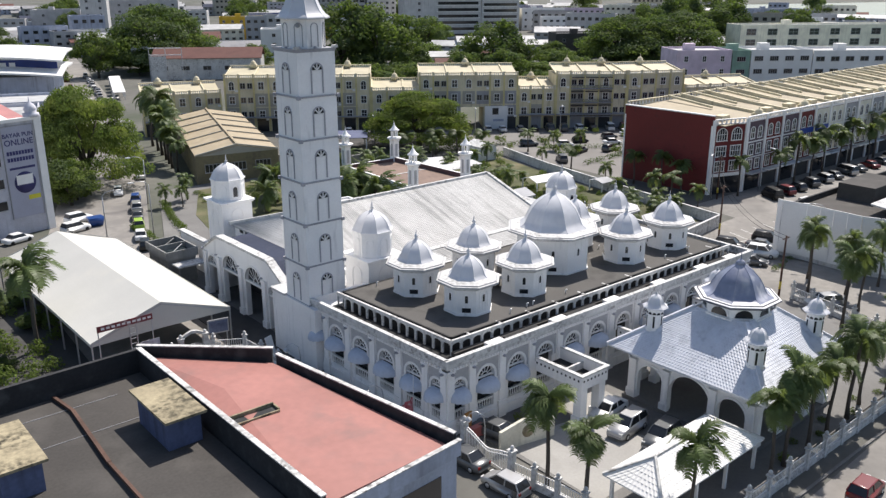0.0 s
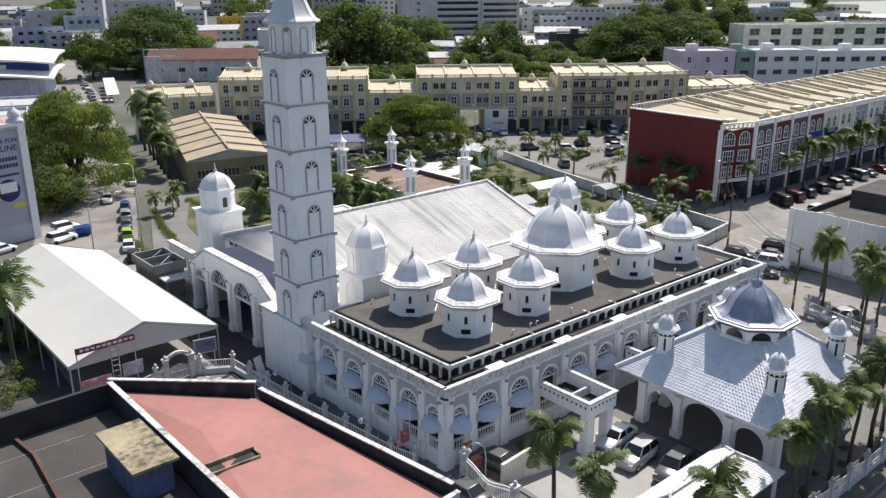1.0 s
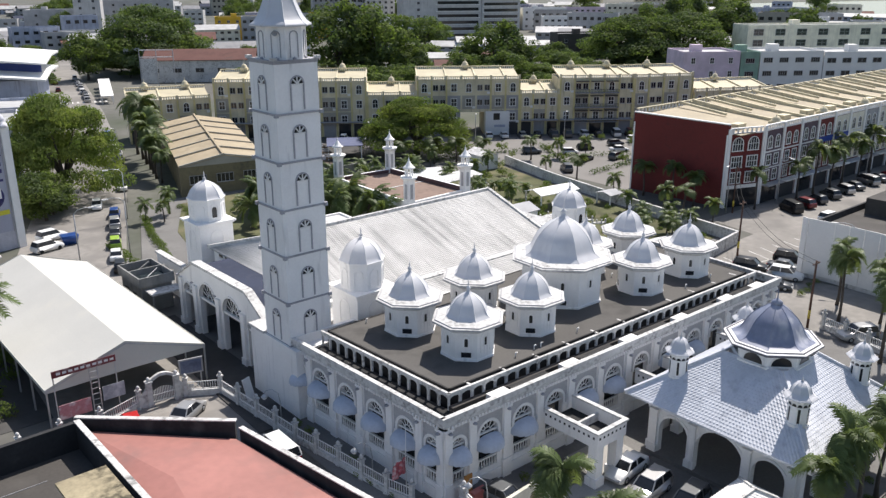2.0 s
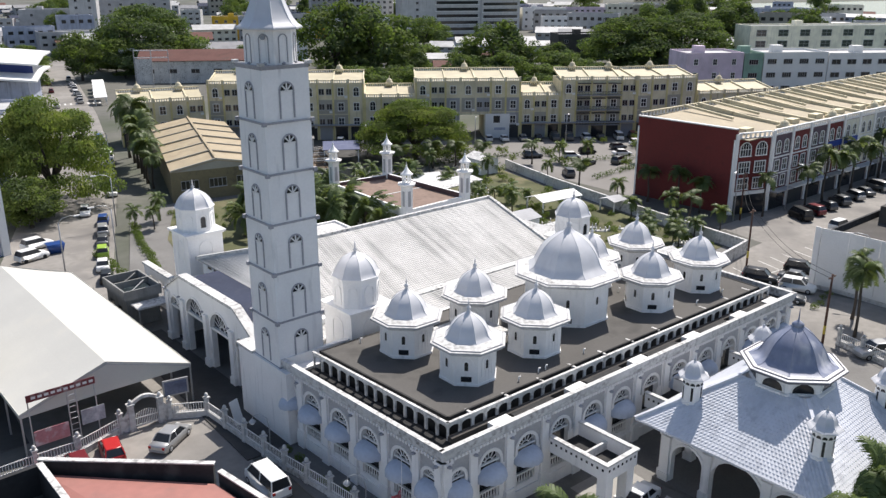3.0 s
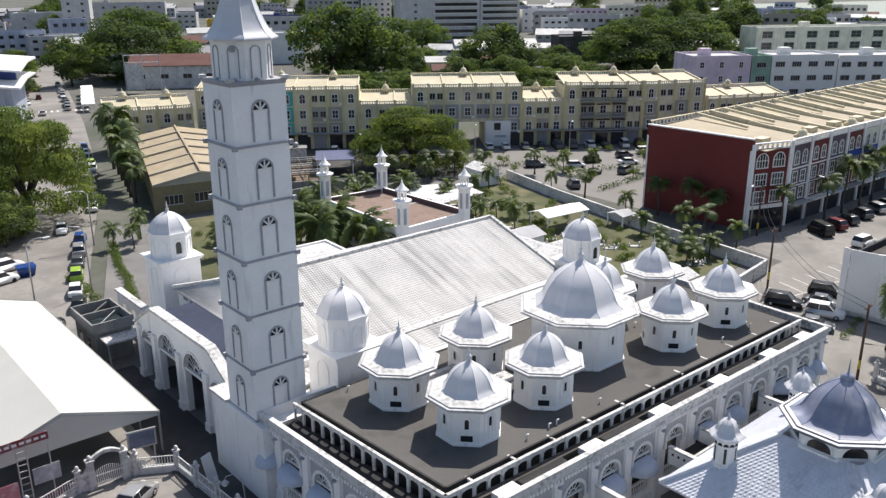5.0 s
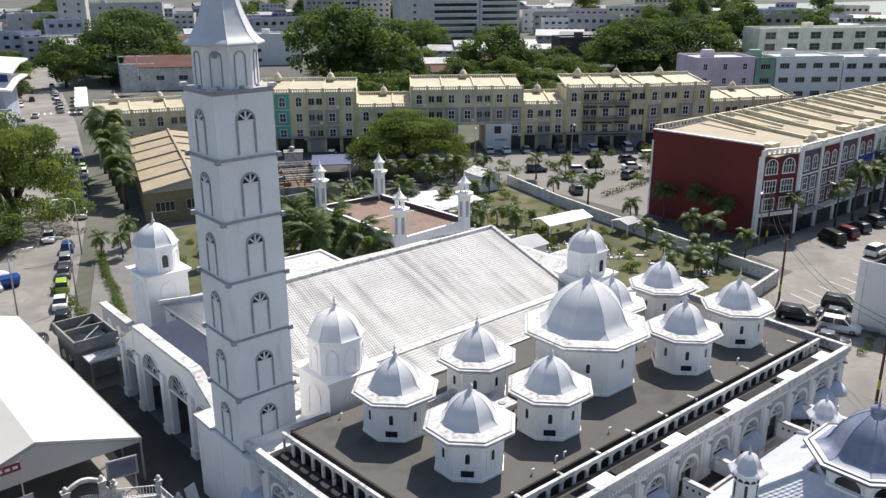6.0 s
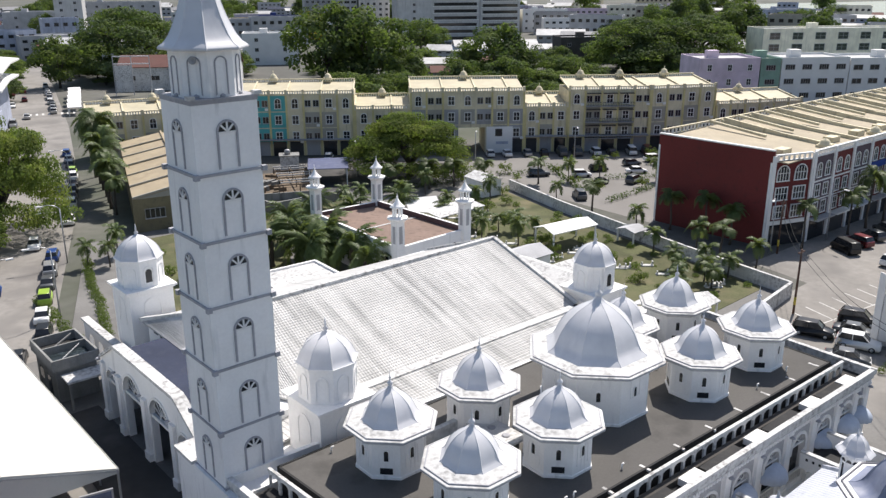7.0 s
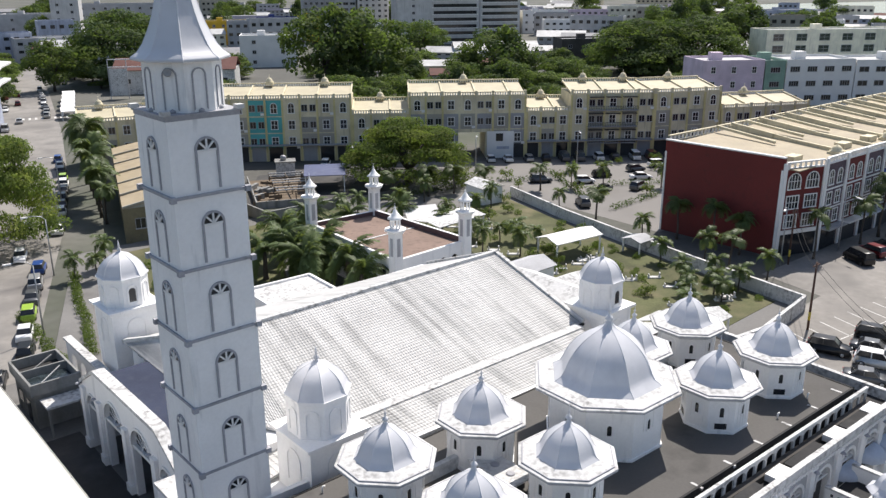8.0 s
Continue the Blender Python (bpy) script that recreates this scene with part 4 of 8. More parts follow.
part("ceiling", boxes([(PX - 6.4, PX + 6.4, PY - 6.4, PY + 6.4, 5.55, 5.7)]), WHITE, pav)
part("floor_slab", boxes([(PX - 6.9, PX + 6.9, PY - 6.9, PY + 6.9, G, 0.85)]), PAVE, pav)
for k in range(4):
    m = pose(PX, PY, 0, 0, 0, 90 * k) @ Matrix.Translation((-6.4, -6.4, 0))
    op = [(2.2, 2.7, 0.85, 3.1, 1.0), (6.4, 4.2, 0.85, 2.9, 0.95), (10.6, 2.7, 0.85, 3.1, 1.0)]
    part("arcade", arched_wall(bmesh.new(), 12.8, 0.85, 5.55, 0.45, op, m), WHITE, pav)
    for c, w, s, zs, rise in op:
        bm = bmesh.new()
        ring_strip(bm, arch(w, 0.85, zs, 12, rise), arch(w + 0.44, 0.85, zs, 12, rise), -0.08, 0.0)
        part("archivolt", mesh_of(bm, WHITE, "archivolt"), None, pav, m=m @ Matrix.Translation((c, 0, 0)))
    for x in (0.35, 4.0, 8.8, 12.45):
        part("pilaster", boxes([(x - 0.35, x + 0.35, -0.3, -0.002, 0.85, 4.6), (x - 0.45, x + 0.45, -0.4, -0.002, 0.4, 1.5), (x - 0.42, x + 0.42, -0.36, -0.002, 4.6, 4.8)], m), WHITE, pav)
    part("name_panel", boxes([(5.6, 7.2, -0.05, -0.002, 5.0, 5.28)], m), PANEL, pav)
m8 = lambda k, r: pose(PX, PY, 0, 0, 0, 45 * k + 90) @ Matrix.Translation((0, -r, 0))
drum = part("drum", spin(bmesh.new(), [(2.95 * OCT, 9.3), (2.95 * OCT, 9.98), (2.75 * OCT, 10.02), (2.75 * OCT, 10.95)], 8, (PX, PY, 0), 22.5, smooth=False), WHITE, pav)
op8 = mesh_of(pane(bmesh.new(), arch(1.6, 10.06, 10.16, 10, 0.85), -0.012), GLASS, "opening")
bm = bmesh.new()
ring_strip(bm, arch(1.6, 10.06, 10.16, 10, 0.85), arch(1.82, 10.02, 10.16, 10, 0.85), -0.08, 0.0)
tr8 = mesh_of(bm, TRIM, "moulding")
for k in range(8):
    part("opening", op8, None, drum, m=m8(k, 2.75))
    part("moulding", tr8, None, drum, m=m8(k, 2.75))
part("ledge", spin(bmesh.new(), [(r * OCT, z) for r, z in ((2.75, 10.9), (3.1, 10.98), (3.1, 11.06), (3.32, 11.1), (3.32, 11.18), (3.55, 11.24), (3.55, 11.38), (3.45, 11.42), (2.5, 11.54))], 8, (PX, PY, 0), 22.5, smooth=False), WHITE, drum, "white stepped octagonal ledge with grey lines")
for r, z in ((3.54, 11.30), (3.31, 11.46), (3.31, 11.12)):
    part("ledge_line", ring_frame(r, z, 0.09, (PX, PY)), LINE, drum, "dark grey painted line round the ledge")
prof = [(1.3, 0), (1.13, 0.045), (1.02, 0.12), (0.955, 0.22), (0.89, 0.34), (0.81, 0.47), (0.71, 0.60), (0.58, 0.72), (0.43, 0.83), (0.28, 0.92), (0.17, 0.98), (0.11, 1.05)]
part("dome", ribbed([(r, 2.8 * h) for r, h in prof], 2.3, 11.5, (PX, PY)), DOMEGREY, drum, "weathered blue-grey ribbed metal dome")
part("finial", spin(bmesh.new(), [(0.2, 0), (0.42, 0.12), (0.46, 0.3), (0.2, 0.5), (0.06, 0.6), (0.05, 0.9), (0.012, 1.6)], 10, (PX, PY, 14.15)), DOMEGREY, drum)


def little_turret(x, y, z):
    t = part("turret", spin(bmesh.new(), [(0.86, z), (0.86, z + 0.35), (0.78, z + 0.37), (0.78, z + 2.2), (0.9, z + 2.25), (0.95, z + 2.33), (0.95, z + 2.4), (0.7, z + 2.45)], 12, (x, y, 0), 15, smooth=False), WHITE, pav, "small white domed corner turret")
    part("dome", ribbed([(1.62, 0), (1.58, 0.05), (1.3, 0.16), (1.08, 0.3), (1.0, 0.42), (0.93, 0.62), (0.8, 0.82), (0.6, 0.99), (0.36, 1.12), (0.15, 1.2), (0.08, 1.24)], 0.7, z + 2.42, (x, y), 0.02, 0.03), DOME, t)
    part("finial", spin(bmesh.new(), [(0.06, 0), (0.12, 0.08), (0.04, 0.18), (0.012, 0.45)], 6, (x, y, z + 3.64)), DOME, t)
    sl = mesh_of(pane(bmesh.new(), [(-0.09, 0), (0.09, 0), (0.09, 1.15), (-0.09, 1.15)], -0.01), GLASS, "slit")
    ar = mesh_of(pane(bmesh.new(), arch(0.34, 0, 0.06, 6), -0.01), GLASS, "opening")
    for k in range(12):
        f = pose(x, y, z, 0, 0, 30 * k) @ Matrix.Translation((0, -0.78 * math.cos(math.pi / 12), 0))
        if k % 2 == 0:
            part("slit", sl, None, t, m=f @ Matrix.Translation((0, 0, 0.5)))
        part("opening", ar, None, t, m=f @ Matrix.Translation((0, 0, 1.8)))


for sx in (-1, 1):
    for sy in (-1, 1):
        little_turret(PX + sx * 5.1, PY + sy * 5.15, 7.5)

# ---------------------------------------------------------------- kiosk with a hipped tile roof
kiosk = thing("kiosk", (53, 30.5, G), "low open shelter with a white hipped tile roof", "shelter")
a, b, c, d, e, f = (45.5, 27.9, 3.2), (59.4, 27.9, 3.2), (59.4, 33.3, 3.2), (45.5, 33.3, 3.2), (48.2, 30.6, 4.9), (56.5, 30.6, 4.9)
bm, bt = bmesh.new(), bmesh.new()
for q in ((a, b, f, e), (c, d, e, f), (d, a, e, e), (b, c, f, f)):
    sheet(bm, q if q[2] != q[3] else q[:3], 0.1)
    tiled(bt, *q, course=0.42, width=0.36, lift=0.045)
part("roof", bm, TRIM, kiosk)
tagged(part("roof_tiles", no_recalc(bt, TRIM, "roof_tiles"), None, kiosk), kind="stuff")
for p, q in ((a, e), (d, e), (e, f), (b, f), (c, f)):
    part("hip_cap", bar(bmesh.new(), Vector(p) + Vector((0, 0, 0.05)), Vector(q) + Vector((0, 0, 0.05)), 0.2), WORN, kiosk)
for x in (46, 50.5, 54.6, 58.9):
    for y in (28.3, 32.7):
        part("post", boxes([(x - 0.12, x + 0.12, y - 0.12, y + 0.12, G, 3.2)]), TRIM, kiosk)

# ---------------------------------------------------------------- tent
tent = thing("marquee", (31.2, 96.5, G), "large white gabled marquee beside the boundary wall", "tent")
TX0, TX1, TXR, TY0, TY1 = 23.6, 38.75, 31.1, 79.8, 113.3
bm = bmesh.new()
n = 7
rows = []
for j in range(n + 1):
    y = TY0 + (TY1 - TY0) * j / n
    row = []
    for k in range(-6, 7):
        f = abs(k) / 6
        x = TXR + (TX1 - TXR if k > 0 else TXR - TX0) * k / 6
        sag = 0.10 * math.sin(math.pi * f) + (0.05 if j % 1 == 0 else 0)
        row.append(bm.verts.new((x, y, 7.0 - 2.6 * f - sag)))
    rows.append(row)
for r0, r1 in zip(rows, rows[1:]):
    for p, q, r, s in zip(r0, r0[1:], r1[1:], r1):
        bm.faces.new((p, q, r, s)).smooth = False
roofm = mesh_of(bm, TENT, "canopy")
canopy = part("canopy", roofm, None, tent)
sol = canopy.modifiers.new("thickness", "SOLIDIFY")
sol.thickness = 0.03
for y in (TY0 - 0.01, TY1 + 0.01):
    bm = bmesh.new()
    pts = [(TXR, 6.98), (TX1, 4.40), (TX1, 4.02), (TXR + 0.2, 4.12), (TX0, 4.02), (TX0, 4.40)]
    fr = [bm.verts.new((x, y, z)) for x, z in pts]
    bk = [bm.verts.new((x, y + 0.03, z)) for x, z in pts]
    bm.faces.new(fr)
    bm.faces.new(bk[::-1])
    part("gable_sheet", bm, TENT, tent)
for j in range(n + 1):
    y = TY0 + (TY1 - TY0) * j / n
    for x in (TX0 + 0.1, TX1 - 0.1):
        part("leg", boxes([(x - 0.07, x + 0.07, y - 0.07, y + 0.07, G, 4.4)]), LAMPGREY, tent)
    part("rafter", bar(bar(bmesh.new(), (TX0, y, 4.2), (TXR, y, 6.75), 0.12), (TXR, y, 6.75), (TX1, y, 4.2), 0.12), LAMPGREY, tent)
for x in (TX0, TX1):
    part("valance", boxes([(x - 0.015, x + 0.015, TY0, TY1, 4.05, 4.42)]), TENT, tent)

# scaffold with banners in front of the tent
BANNER = mat("printed_banner", (0.17, 0.035, 0.04), 0.6, var=0.2, stain=(0.5, 0.42, 0.40), amount=0.35, size=1.5)
PINK = mat("pink_banner", (0.42, 0.17, 0.19), 0.6, var=0.2, stain=(0.65, 0.6, 0.6), amount=0.4, size=1.5)
GREYBAN = mat("grey_banner", (0.30, 0.31, 0.34), 0.6, var=0.3, stain=(0.62, 0.62, 0.64), amount=0.5, size=1.5)
scaf = thing("banner_frame", (29.2, 79.0, G), "steel frame carrying printed banners beside the marquee", "banner frame")
for x in (24.2, 27.3, 28.0, 29.6):
    part("upright", bar(bmesh.new(), (x, 78.9, G), (x, 78.9, 6.4), 0.09), LAMPGREY, scaf)
for k in range(9):
    part("rung", bar(bmesh.new(), (27.3, 78.9, 0.9 + 0.55 * k), (28.0, 78.9, 0.9 + 0.55 * k), 0.06), LAMPGREY, scaf)
part("banner", boxes([(24.1, 29.7, 78.8, 78.84, 5.75, 6.4)]), BANNER, scaf, "long maroon banner")
for x in [24.5 + 0.52 * k for k in range(10)]:
    part("lettering_bar", boxes([(x, x + 0.34, 78.785, 78.795, 5.96, 6.18)]), TRIM, scaf)
part("banner", boxes([(24.3, 27.1, 78.8, 78.84, 1.6, 3.0)]), PINK, scaf, "pink and white printed banner")
part("banner", boxes([(28.2, 30.2, 78.8, 78.84, 2.2, 3.6)]), GREYBAN, scaf, "grey printed banner")

# ---------------------------------------------------------------- gatehouse with a roof tank
gh = thing("gatehouse", (42.5, 104, G), "small grey concrete gatehouse with an open roof tank", "gatehouse")
CONC = mat("grey_concrete", (0.24, 0.24, 0.23), 0.9, var=0.15, stain=(0.12, 0.12, 0.115), amount=0.45, streak=True)
part("wall", boxes([(40.7, 44.5, 100.8, 107.0, G, 3.9)]), CONC, gh)
for r in ((40.4, 44.8, 100.5, 100.7), (40.4, 44.8, 107.1, 107.3), (40.4, 40.6, 100.7, 107.1), (44.6, 44.8, 100.7, 107.1), (40.6, 44.6, 104.0, 104.15)):
    part("tank_wall", boxes([(*r, 3.9, 5.0)]), CONC, gh)
part("tank_floor", boxes([(40.6, 44.6, 100.7, 107.1, 3.9, 4.05)]), TROUGH, gh)
WATER = mat("murky_tank_water", (0.03, 0.04, 0.045), 0.15, var=0.4, big=1.5)
part("tank_water", boxes([(40.8, 44.4, 100.9, 103.8, 4.05, 4.3)]), WATER, gh)
part("plank", bar(bmesh.new(), (41.2, 101.4, 4.36), (43.8, 103.2, 5.0), 0.07), WORN, gh)
part("plank", bar(bmesh.new(), (41.0, 104.6, 4.2), (44.0, 106.2, 5.0), 0.12), CONC, gh)
part("canopy", boxes([(41.0, 44.9, 98.3, 100.48, 3.3, 3.5)]), WORN, gh, "stained white flat canopy")
for x in (41.2, 44.7):
    part("post", boxes([(x - 0.1, x + 0.1, 98.4, 98.6, G, 3.3)]), CONC, gh)
part("doorway", boxes([(40.66, 40.698, 102.6, 103.6, G, 2.6)]), GLASS, gh)
part("window", boxes([(40.66, 40.698, 104.8, 106.0, 1.6, 2.7)]), GLASS, gh)


# ---------------------------------------------------------------- boundary fences
def post_mesh(h=1.9, w=0.34):
    bm = boxes([(-w / 2, w / 2, -w / 2, w / 2, 0, h), (-w / 2 - 0.08, w / 2 + 0.08, -w / 2 - 0.08, w / 2 + 0.08, h, h + 0.12), (-w / 2 - 0.05, w / 2 + 0.05, -w / 2 - 0.05, w / 2 + 0.05, 0, 0.3)])
    spin(bm, [(0.06, 0), (0.17, 0.1), (0.19, 0.22), (0.12, 0.36), (0.02, 0.44)], 8, (0, 0, h + 0.12))
    return mesh_of(bm, WORN, "post")


POST, POSTBIG = post_mesh(), post_mesh(2.5, 0.5)


def fence(points, pitch, label, base=0.55, high=1.55):
    f = thing("fence", (*points[0], G), label, "fence", "boundary fences")
    for p0, p1 in zip(points, points[1:]):
        m, length = along(p0, p1, G)
        n = max(1, round(length / pitch))
        step = length / n
        for k in range(n):
            part("post", POST, None, f, m=m @ Matrix.Translation((k * step, 0, 0)))
            x0, x1 = k * step + 0.17, (k + 1) * step - 0.17
            part("low_wall", boxes([(x0, x1, -0.1, 0.1, 0, base), (x0, x1, -0.14, 0.14, base, base + 0.08)], m), WORN, f)
            bm = boxes([(x0, x1, -0.03, 0.03, high - 0.06, high), (x0, x1, -0.03, 0.03, base + 0.2, base + 0.25)], m)
            c = max(3, int((x1 - x0) / 0.22))
            for j in range(c):
                x = x0 + (j + 0.5) * (x1 - x0) / c
                box(bm, x - 0.02, x + 0.02, -0.02, 0.02, base + 0.08, high + 0.03, m)
            tagged(part("railing", bm, TRIM, f), kind="stuff")
    part("post", POST, None, f, m=along(points[-2], points[-1], G)[0] @ Matrix.Translation(((Vector(points[-1]) - Vector(points[-2])).length, 0, 0)))
    return f


fence([(10, 76.4), (23.7, 77.0), (27.1, 76.9), (31.2, 78.4)], 3.4, "white masonry boundary fence with metal railings")
fence([(35.6, 77.9), (38.4, 76.2), (38.8, 69.8), (39.2, 63.7), (39.9, 58.1), (40.5, 52.3), (41.1, 49.9)], 2.9, "white masonry boundary fence with metal railings")
fence([(43.0, 40.4), (43.6, 36.0), (44.2, 25.6)], 2.9, "white fence of posts and railings under the palms")
fence([(44.2, 25.6), (92.5, 25.2), (98.0, 45.2)], 3.0, "white fence of posts and railings along the street")


def gate(p0, p1, label, h=2.6):
    """Two tall posts, a curved head and a metal leaf."""
    g = thing("gate", (*p0, G), label, "gate")
    m, length = along(p0, p1, G)
    for x in (0, length):
        part("post", POSTBIG, None, g, m=m @ Matrix.Translation((x, 0, 0)))
    bm = bmesh.new()
    lo = [(x, 2.35 + 0.55 * math.sin(math.pi * x / length) if h > 2 else 1.6) for x in [length * k / 12 for k in range(13)]]
    ring_strip(bm, lo, [(x, z + 0.3) for x, z in lo], -0.15, 0.15, m)
    part("arch", bm, WORN, g)
    bm = bmesh.new()
    for k in range(14):
        x = 0.3 + k * (length - 0.6) / 13
        box(bm, x - 0.025, x + 0.025, -0.025, 0.025, 0.15, 1.25 + 0.5 * math.sin(math.pi * x / length), m)
    for z in (0.3, 1.0):
        box(bm, 0.25, length - 0.25, -0.03, 0.03, z, z + 0.07, m)
    part("gate_leaf", bm, TRIM, g)
    for s, d in ((0.0, -1), (length, 1)):
        bm = bmesh.new()
        pts = [(s + d * (0.25 + 0.2 * k), 1.0 + 1.0 * (1 - k / 7) ** 2) for k in range(8)]
        ring_strip(bm, [(x, 0) for x, z in pts], pts, -0.12, 0.12, m)
        part("wing_wall", bm, WORN, g)


gate((32.2, 78.3), (34.8, 78.1), "white arched gateway with a metal leaf")
# sliding white entrance gate with curved rails
eg = thing("gate", (43.2, 43.2, G), "white metal entrance gate with curved top rails", "gate")
m, length = along((43.3, 46.4), (43.0, 40.4), G)
top = lambda x: 1.35 + 0.75 * abs(math.cos(math.pi * x / length)) ** 1.5
part("rail", (lambda bm: [ring_strip(bm, [(x, top(x) - d) for x in [length * k / 24 for k in range(25)]], [(x, top(x) - d + 0.08) for x in [length * k / 24 for k in range(25)]], -0.04, 0.04, m) for d in (0, 0.3)] and bm)(bmesh.new()), TRIM, eg)
for k in range(30):
    x = 0.1 + k * (length - 0.2) / 29
    part("picket", boxes([(x - 0.025, x + 0.025, -0.025, 0.025, 0.1, top(x))], m), TRIM, eg)
part("rail", boxes([(0, length, -0.04, 0.04, 0.2, 0.28)], m), TRIM, eg)
for x in (0, length):
    part("post", POSTBIG, None, eg, m=m @ Matrix.Translation((x, 0, 0)))

# white stone sign panel inside the gate
sg = thing("monument_sign", (47.5, 43.2, G), "free-standing beige wall panel with a pale round emblem", "sign")
m, length = along((45.0, 43.8), (50.5, 42.6), G)
bm = prism(bmesh.new(), [(0, 0), (5.6, 0), (5.6, 1.9), (2.8, 2.7), (0, 1.9)], -0.15, 0.15, m @ pose(0, 0, 0, 90))
part("panel", bm, CREAMWALL, sg)
part("emblem", spin(bmesh.new(), [(0.05, -0.19), (0.62, -0.18), (0.62, -0.12), (0.05, -0.1)], 20, m=m @ pose(2.8, 0, 1.4, -90)), MOSSY, sg)

# ---------------------------------------------------------------- near building with the red roof
near = thing("shop_building", (20, 42, G), "near flat-roofed building with a red sheet roof and blackened parapets", "building")
A, B, Cc, D = (18.75, 52.7), (25.65, 46.1), (27.95, 30.35), (18.95, 29.8)
part("wall", prism(bmesh.new(), [D, Cc, B, A], G, 13.6), BLUEWALL, near, "pale blue-grey rendered wall")
part("wall", prism(bmesh.new(), [(-6, 27), (18.75, 27), (18.75, 52.5), (-6, 52.2)], G, 13.2), BLUEWALL, near)
RA, RB, RC, RD, RM = (18.95, 30.2, 14.25), (27.6, 30.75, 14.05), (25.35, 45.9, 14.25), (18.95, 52.2, 14.45), (20.8, 44.1, 14.62)
bm = bmesh.new()
for tri in ((RA, RB, RM), (RB, RC, RM), (RC, RD, RM), (RD, RA, RM)):
    sheet(bm, tri, 0.25)
bmesh.ops.remove_doubles(bm, verts=bm.verts, dist=0.001)
part("red_roof", bm, REDROOF, near, "faded red ribbed sheet roof")
bm = bmesh.new()
for k in range(33):
    x = 19.2 + k * 0.29
    y1 = 52.0 - (x - 18.95) * 0.95 if x < 25.3 else 45.8 - (x - 25.35) * 6.6
    z = lambda yy: 14.06 + 0.2 * (yy - 30.7) / 21.5 + 0.20 - 0.02 * (x - 19)
    if y1 > 32.2:
        bar(bm, (x, 31.0, z(31.0) - 0.035), (x, y1, z(y1) - 0.035), 0.03)
tagged(part("roof_rib", bm, REDROOF, near), kind="stuff")


def parapet(p0, p1, z0, z1, inner, w=0.26, cope=CHIPPED):
    m, length = along(p0, p1)
    part("parapet", boxes([(0, length, 0, w, z0, z1)], m), inner, near)
    part("coping", boxes([(-0.06, length + 0.06, -0.02, w + 0.02, z1, z1 + 0.07)], m), cope, near, "chipped pale coping" if cope is CHIPPED else "")


parapet(A, (25.5, 46.35), 13.6, 15.1, BLACKWALL)
parapet((25.65, 46.1), (27.9, 30.55), 13.6, 14.7, BLACKWALL)
parapet((27.95, 30.2), (18.9, 29.6), 13.6, 14.5, BLUEWALL)
parapet((19.05, 29.9), (18.9, 52.4), 13.2, 15.05, BLACKWALL, 0.3)
parapet((18.6, 52.5), (-6, 52.0), 13.2, 15.0, BLACKWALL, 0.26, BLACKWALL)
part("flat_roof", prism(bmesh.new(), [(-6, 27), (18.6, 27), (18.6, 52.2), (-6, 51.8)], 13.2, 13.4), DARKROOF, near, "dark stained flat roof")
part("roof_pipe", bar(bar(bar(bmesh.new(), (12.9, 52.0, 13.55), (13.25, 49.4, 13.55), 0.2), (13.25, 49.4, 13.55), (12.8, 42.0, 13.6), 0.22), (12.8, 42.0, 13.6), (12.8, 34.0, 13.72), 0.18), RUST, near, "rusty brown pipe across the roof")
for y in (50.0, 46.2):
    part("roof_joint", boxes([(-6, 16.2, y, y + 0.035, 13.4, 13.43)]), GREYWALL, near)
# Blue wall darkened: the slab's shadow is in this colour, with streaked stains.
HATCHWALL = mat("shade_dark_blue_render", (0.10, 0.12, 0.21), 0.9, var=0.2, stain=(0.05, 0.05, 0.07), amount=0.45, streak=True)
for x, y in ((15.85, 41.3), (7.35, 41.9)):
    part("hatch", boxes([(x + 0.05, x + 2.1, y, y + 4.2, 13.4, 15.26)]), HATCHWALL, near)
    part("hatch_slab", boxes([(x - 0.15, x + 2.35, y - 0.4, y + 4.9, 15.26, 15.42)]), MOSSY, near, "mossy concrete hatch slab")
m, length = along((19.3, 40.05), (22.05, 39.95))
flap = part("roof_hatch", boxes([(0, length, -0.38, 0.34, 14.2, 14.5)], m), BLACKWALL, near, "open roof hatch edged with weathered boards")
for r in ((-0.05, length + 0.05, 0.34, 0.44, 14.2, 14.74), (-0.05, length + 0.05, -0.48, -0.38, 14.2, 14.6), (-0.12, 0.0, -0.38, 0.34, 14.2, 14.66), (length, length + 0.1, -0.38, 0.34, 14.2, 14.66)):
    part("board", boxes([r], m), MOSSY, flap)
part("window", boxes([(0, 3.2, -0.03, -0.004, 11.0, 12.6)], along((19.6, 29.84), (27.95, 30.35))[0] @ Matrix.Translation((4.0, 0, 0))), GLASS, near)
part("drainpipe", bar(bmesh.new(), (28.08, 30.6, 3), (28.08, 30.6, 13.4), 0.16), BLUEWALL, near)

# ---------------------------------------------------------------- small shrine mosque behind
shrine = thing("small_mosque", (90, 113.5, G), "low white mosque with a brown flat roof and four slim minarets", "mosque")
q = [(83.6, 103.2), (95.6, 103.8), (95.0, 122.9), (84.6, 123.7)]
m, length = along(q[0], q[1])
part("wall", arched_wall(bmesh.new(), length, G, 6.2, 0.4, [(1.9 + 2.05 * k, 1.35, 1.0, 4.1, 1.0) for k in range(5)], m), WHITE, shrine)
m2, l2 = along(q[3], q[0])
part("wall", arched_wall(bmesh.new(), l2, G, 6.2, 0.4, [(2.2 + 2.2 * k, 1.35, 1.0, 4.1, 1.0) for k in range(8)], m2), WHITE, shrine)
part("wall", boxes([(0, 19.1, 0, 0.4, G, 6.7)], along(q[1], q[2])[0]), WHITE, shrine)
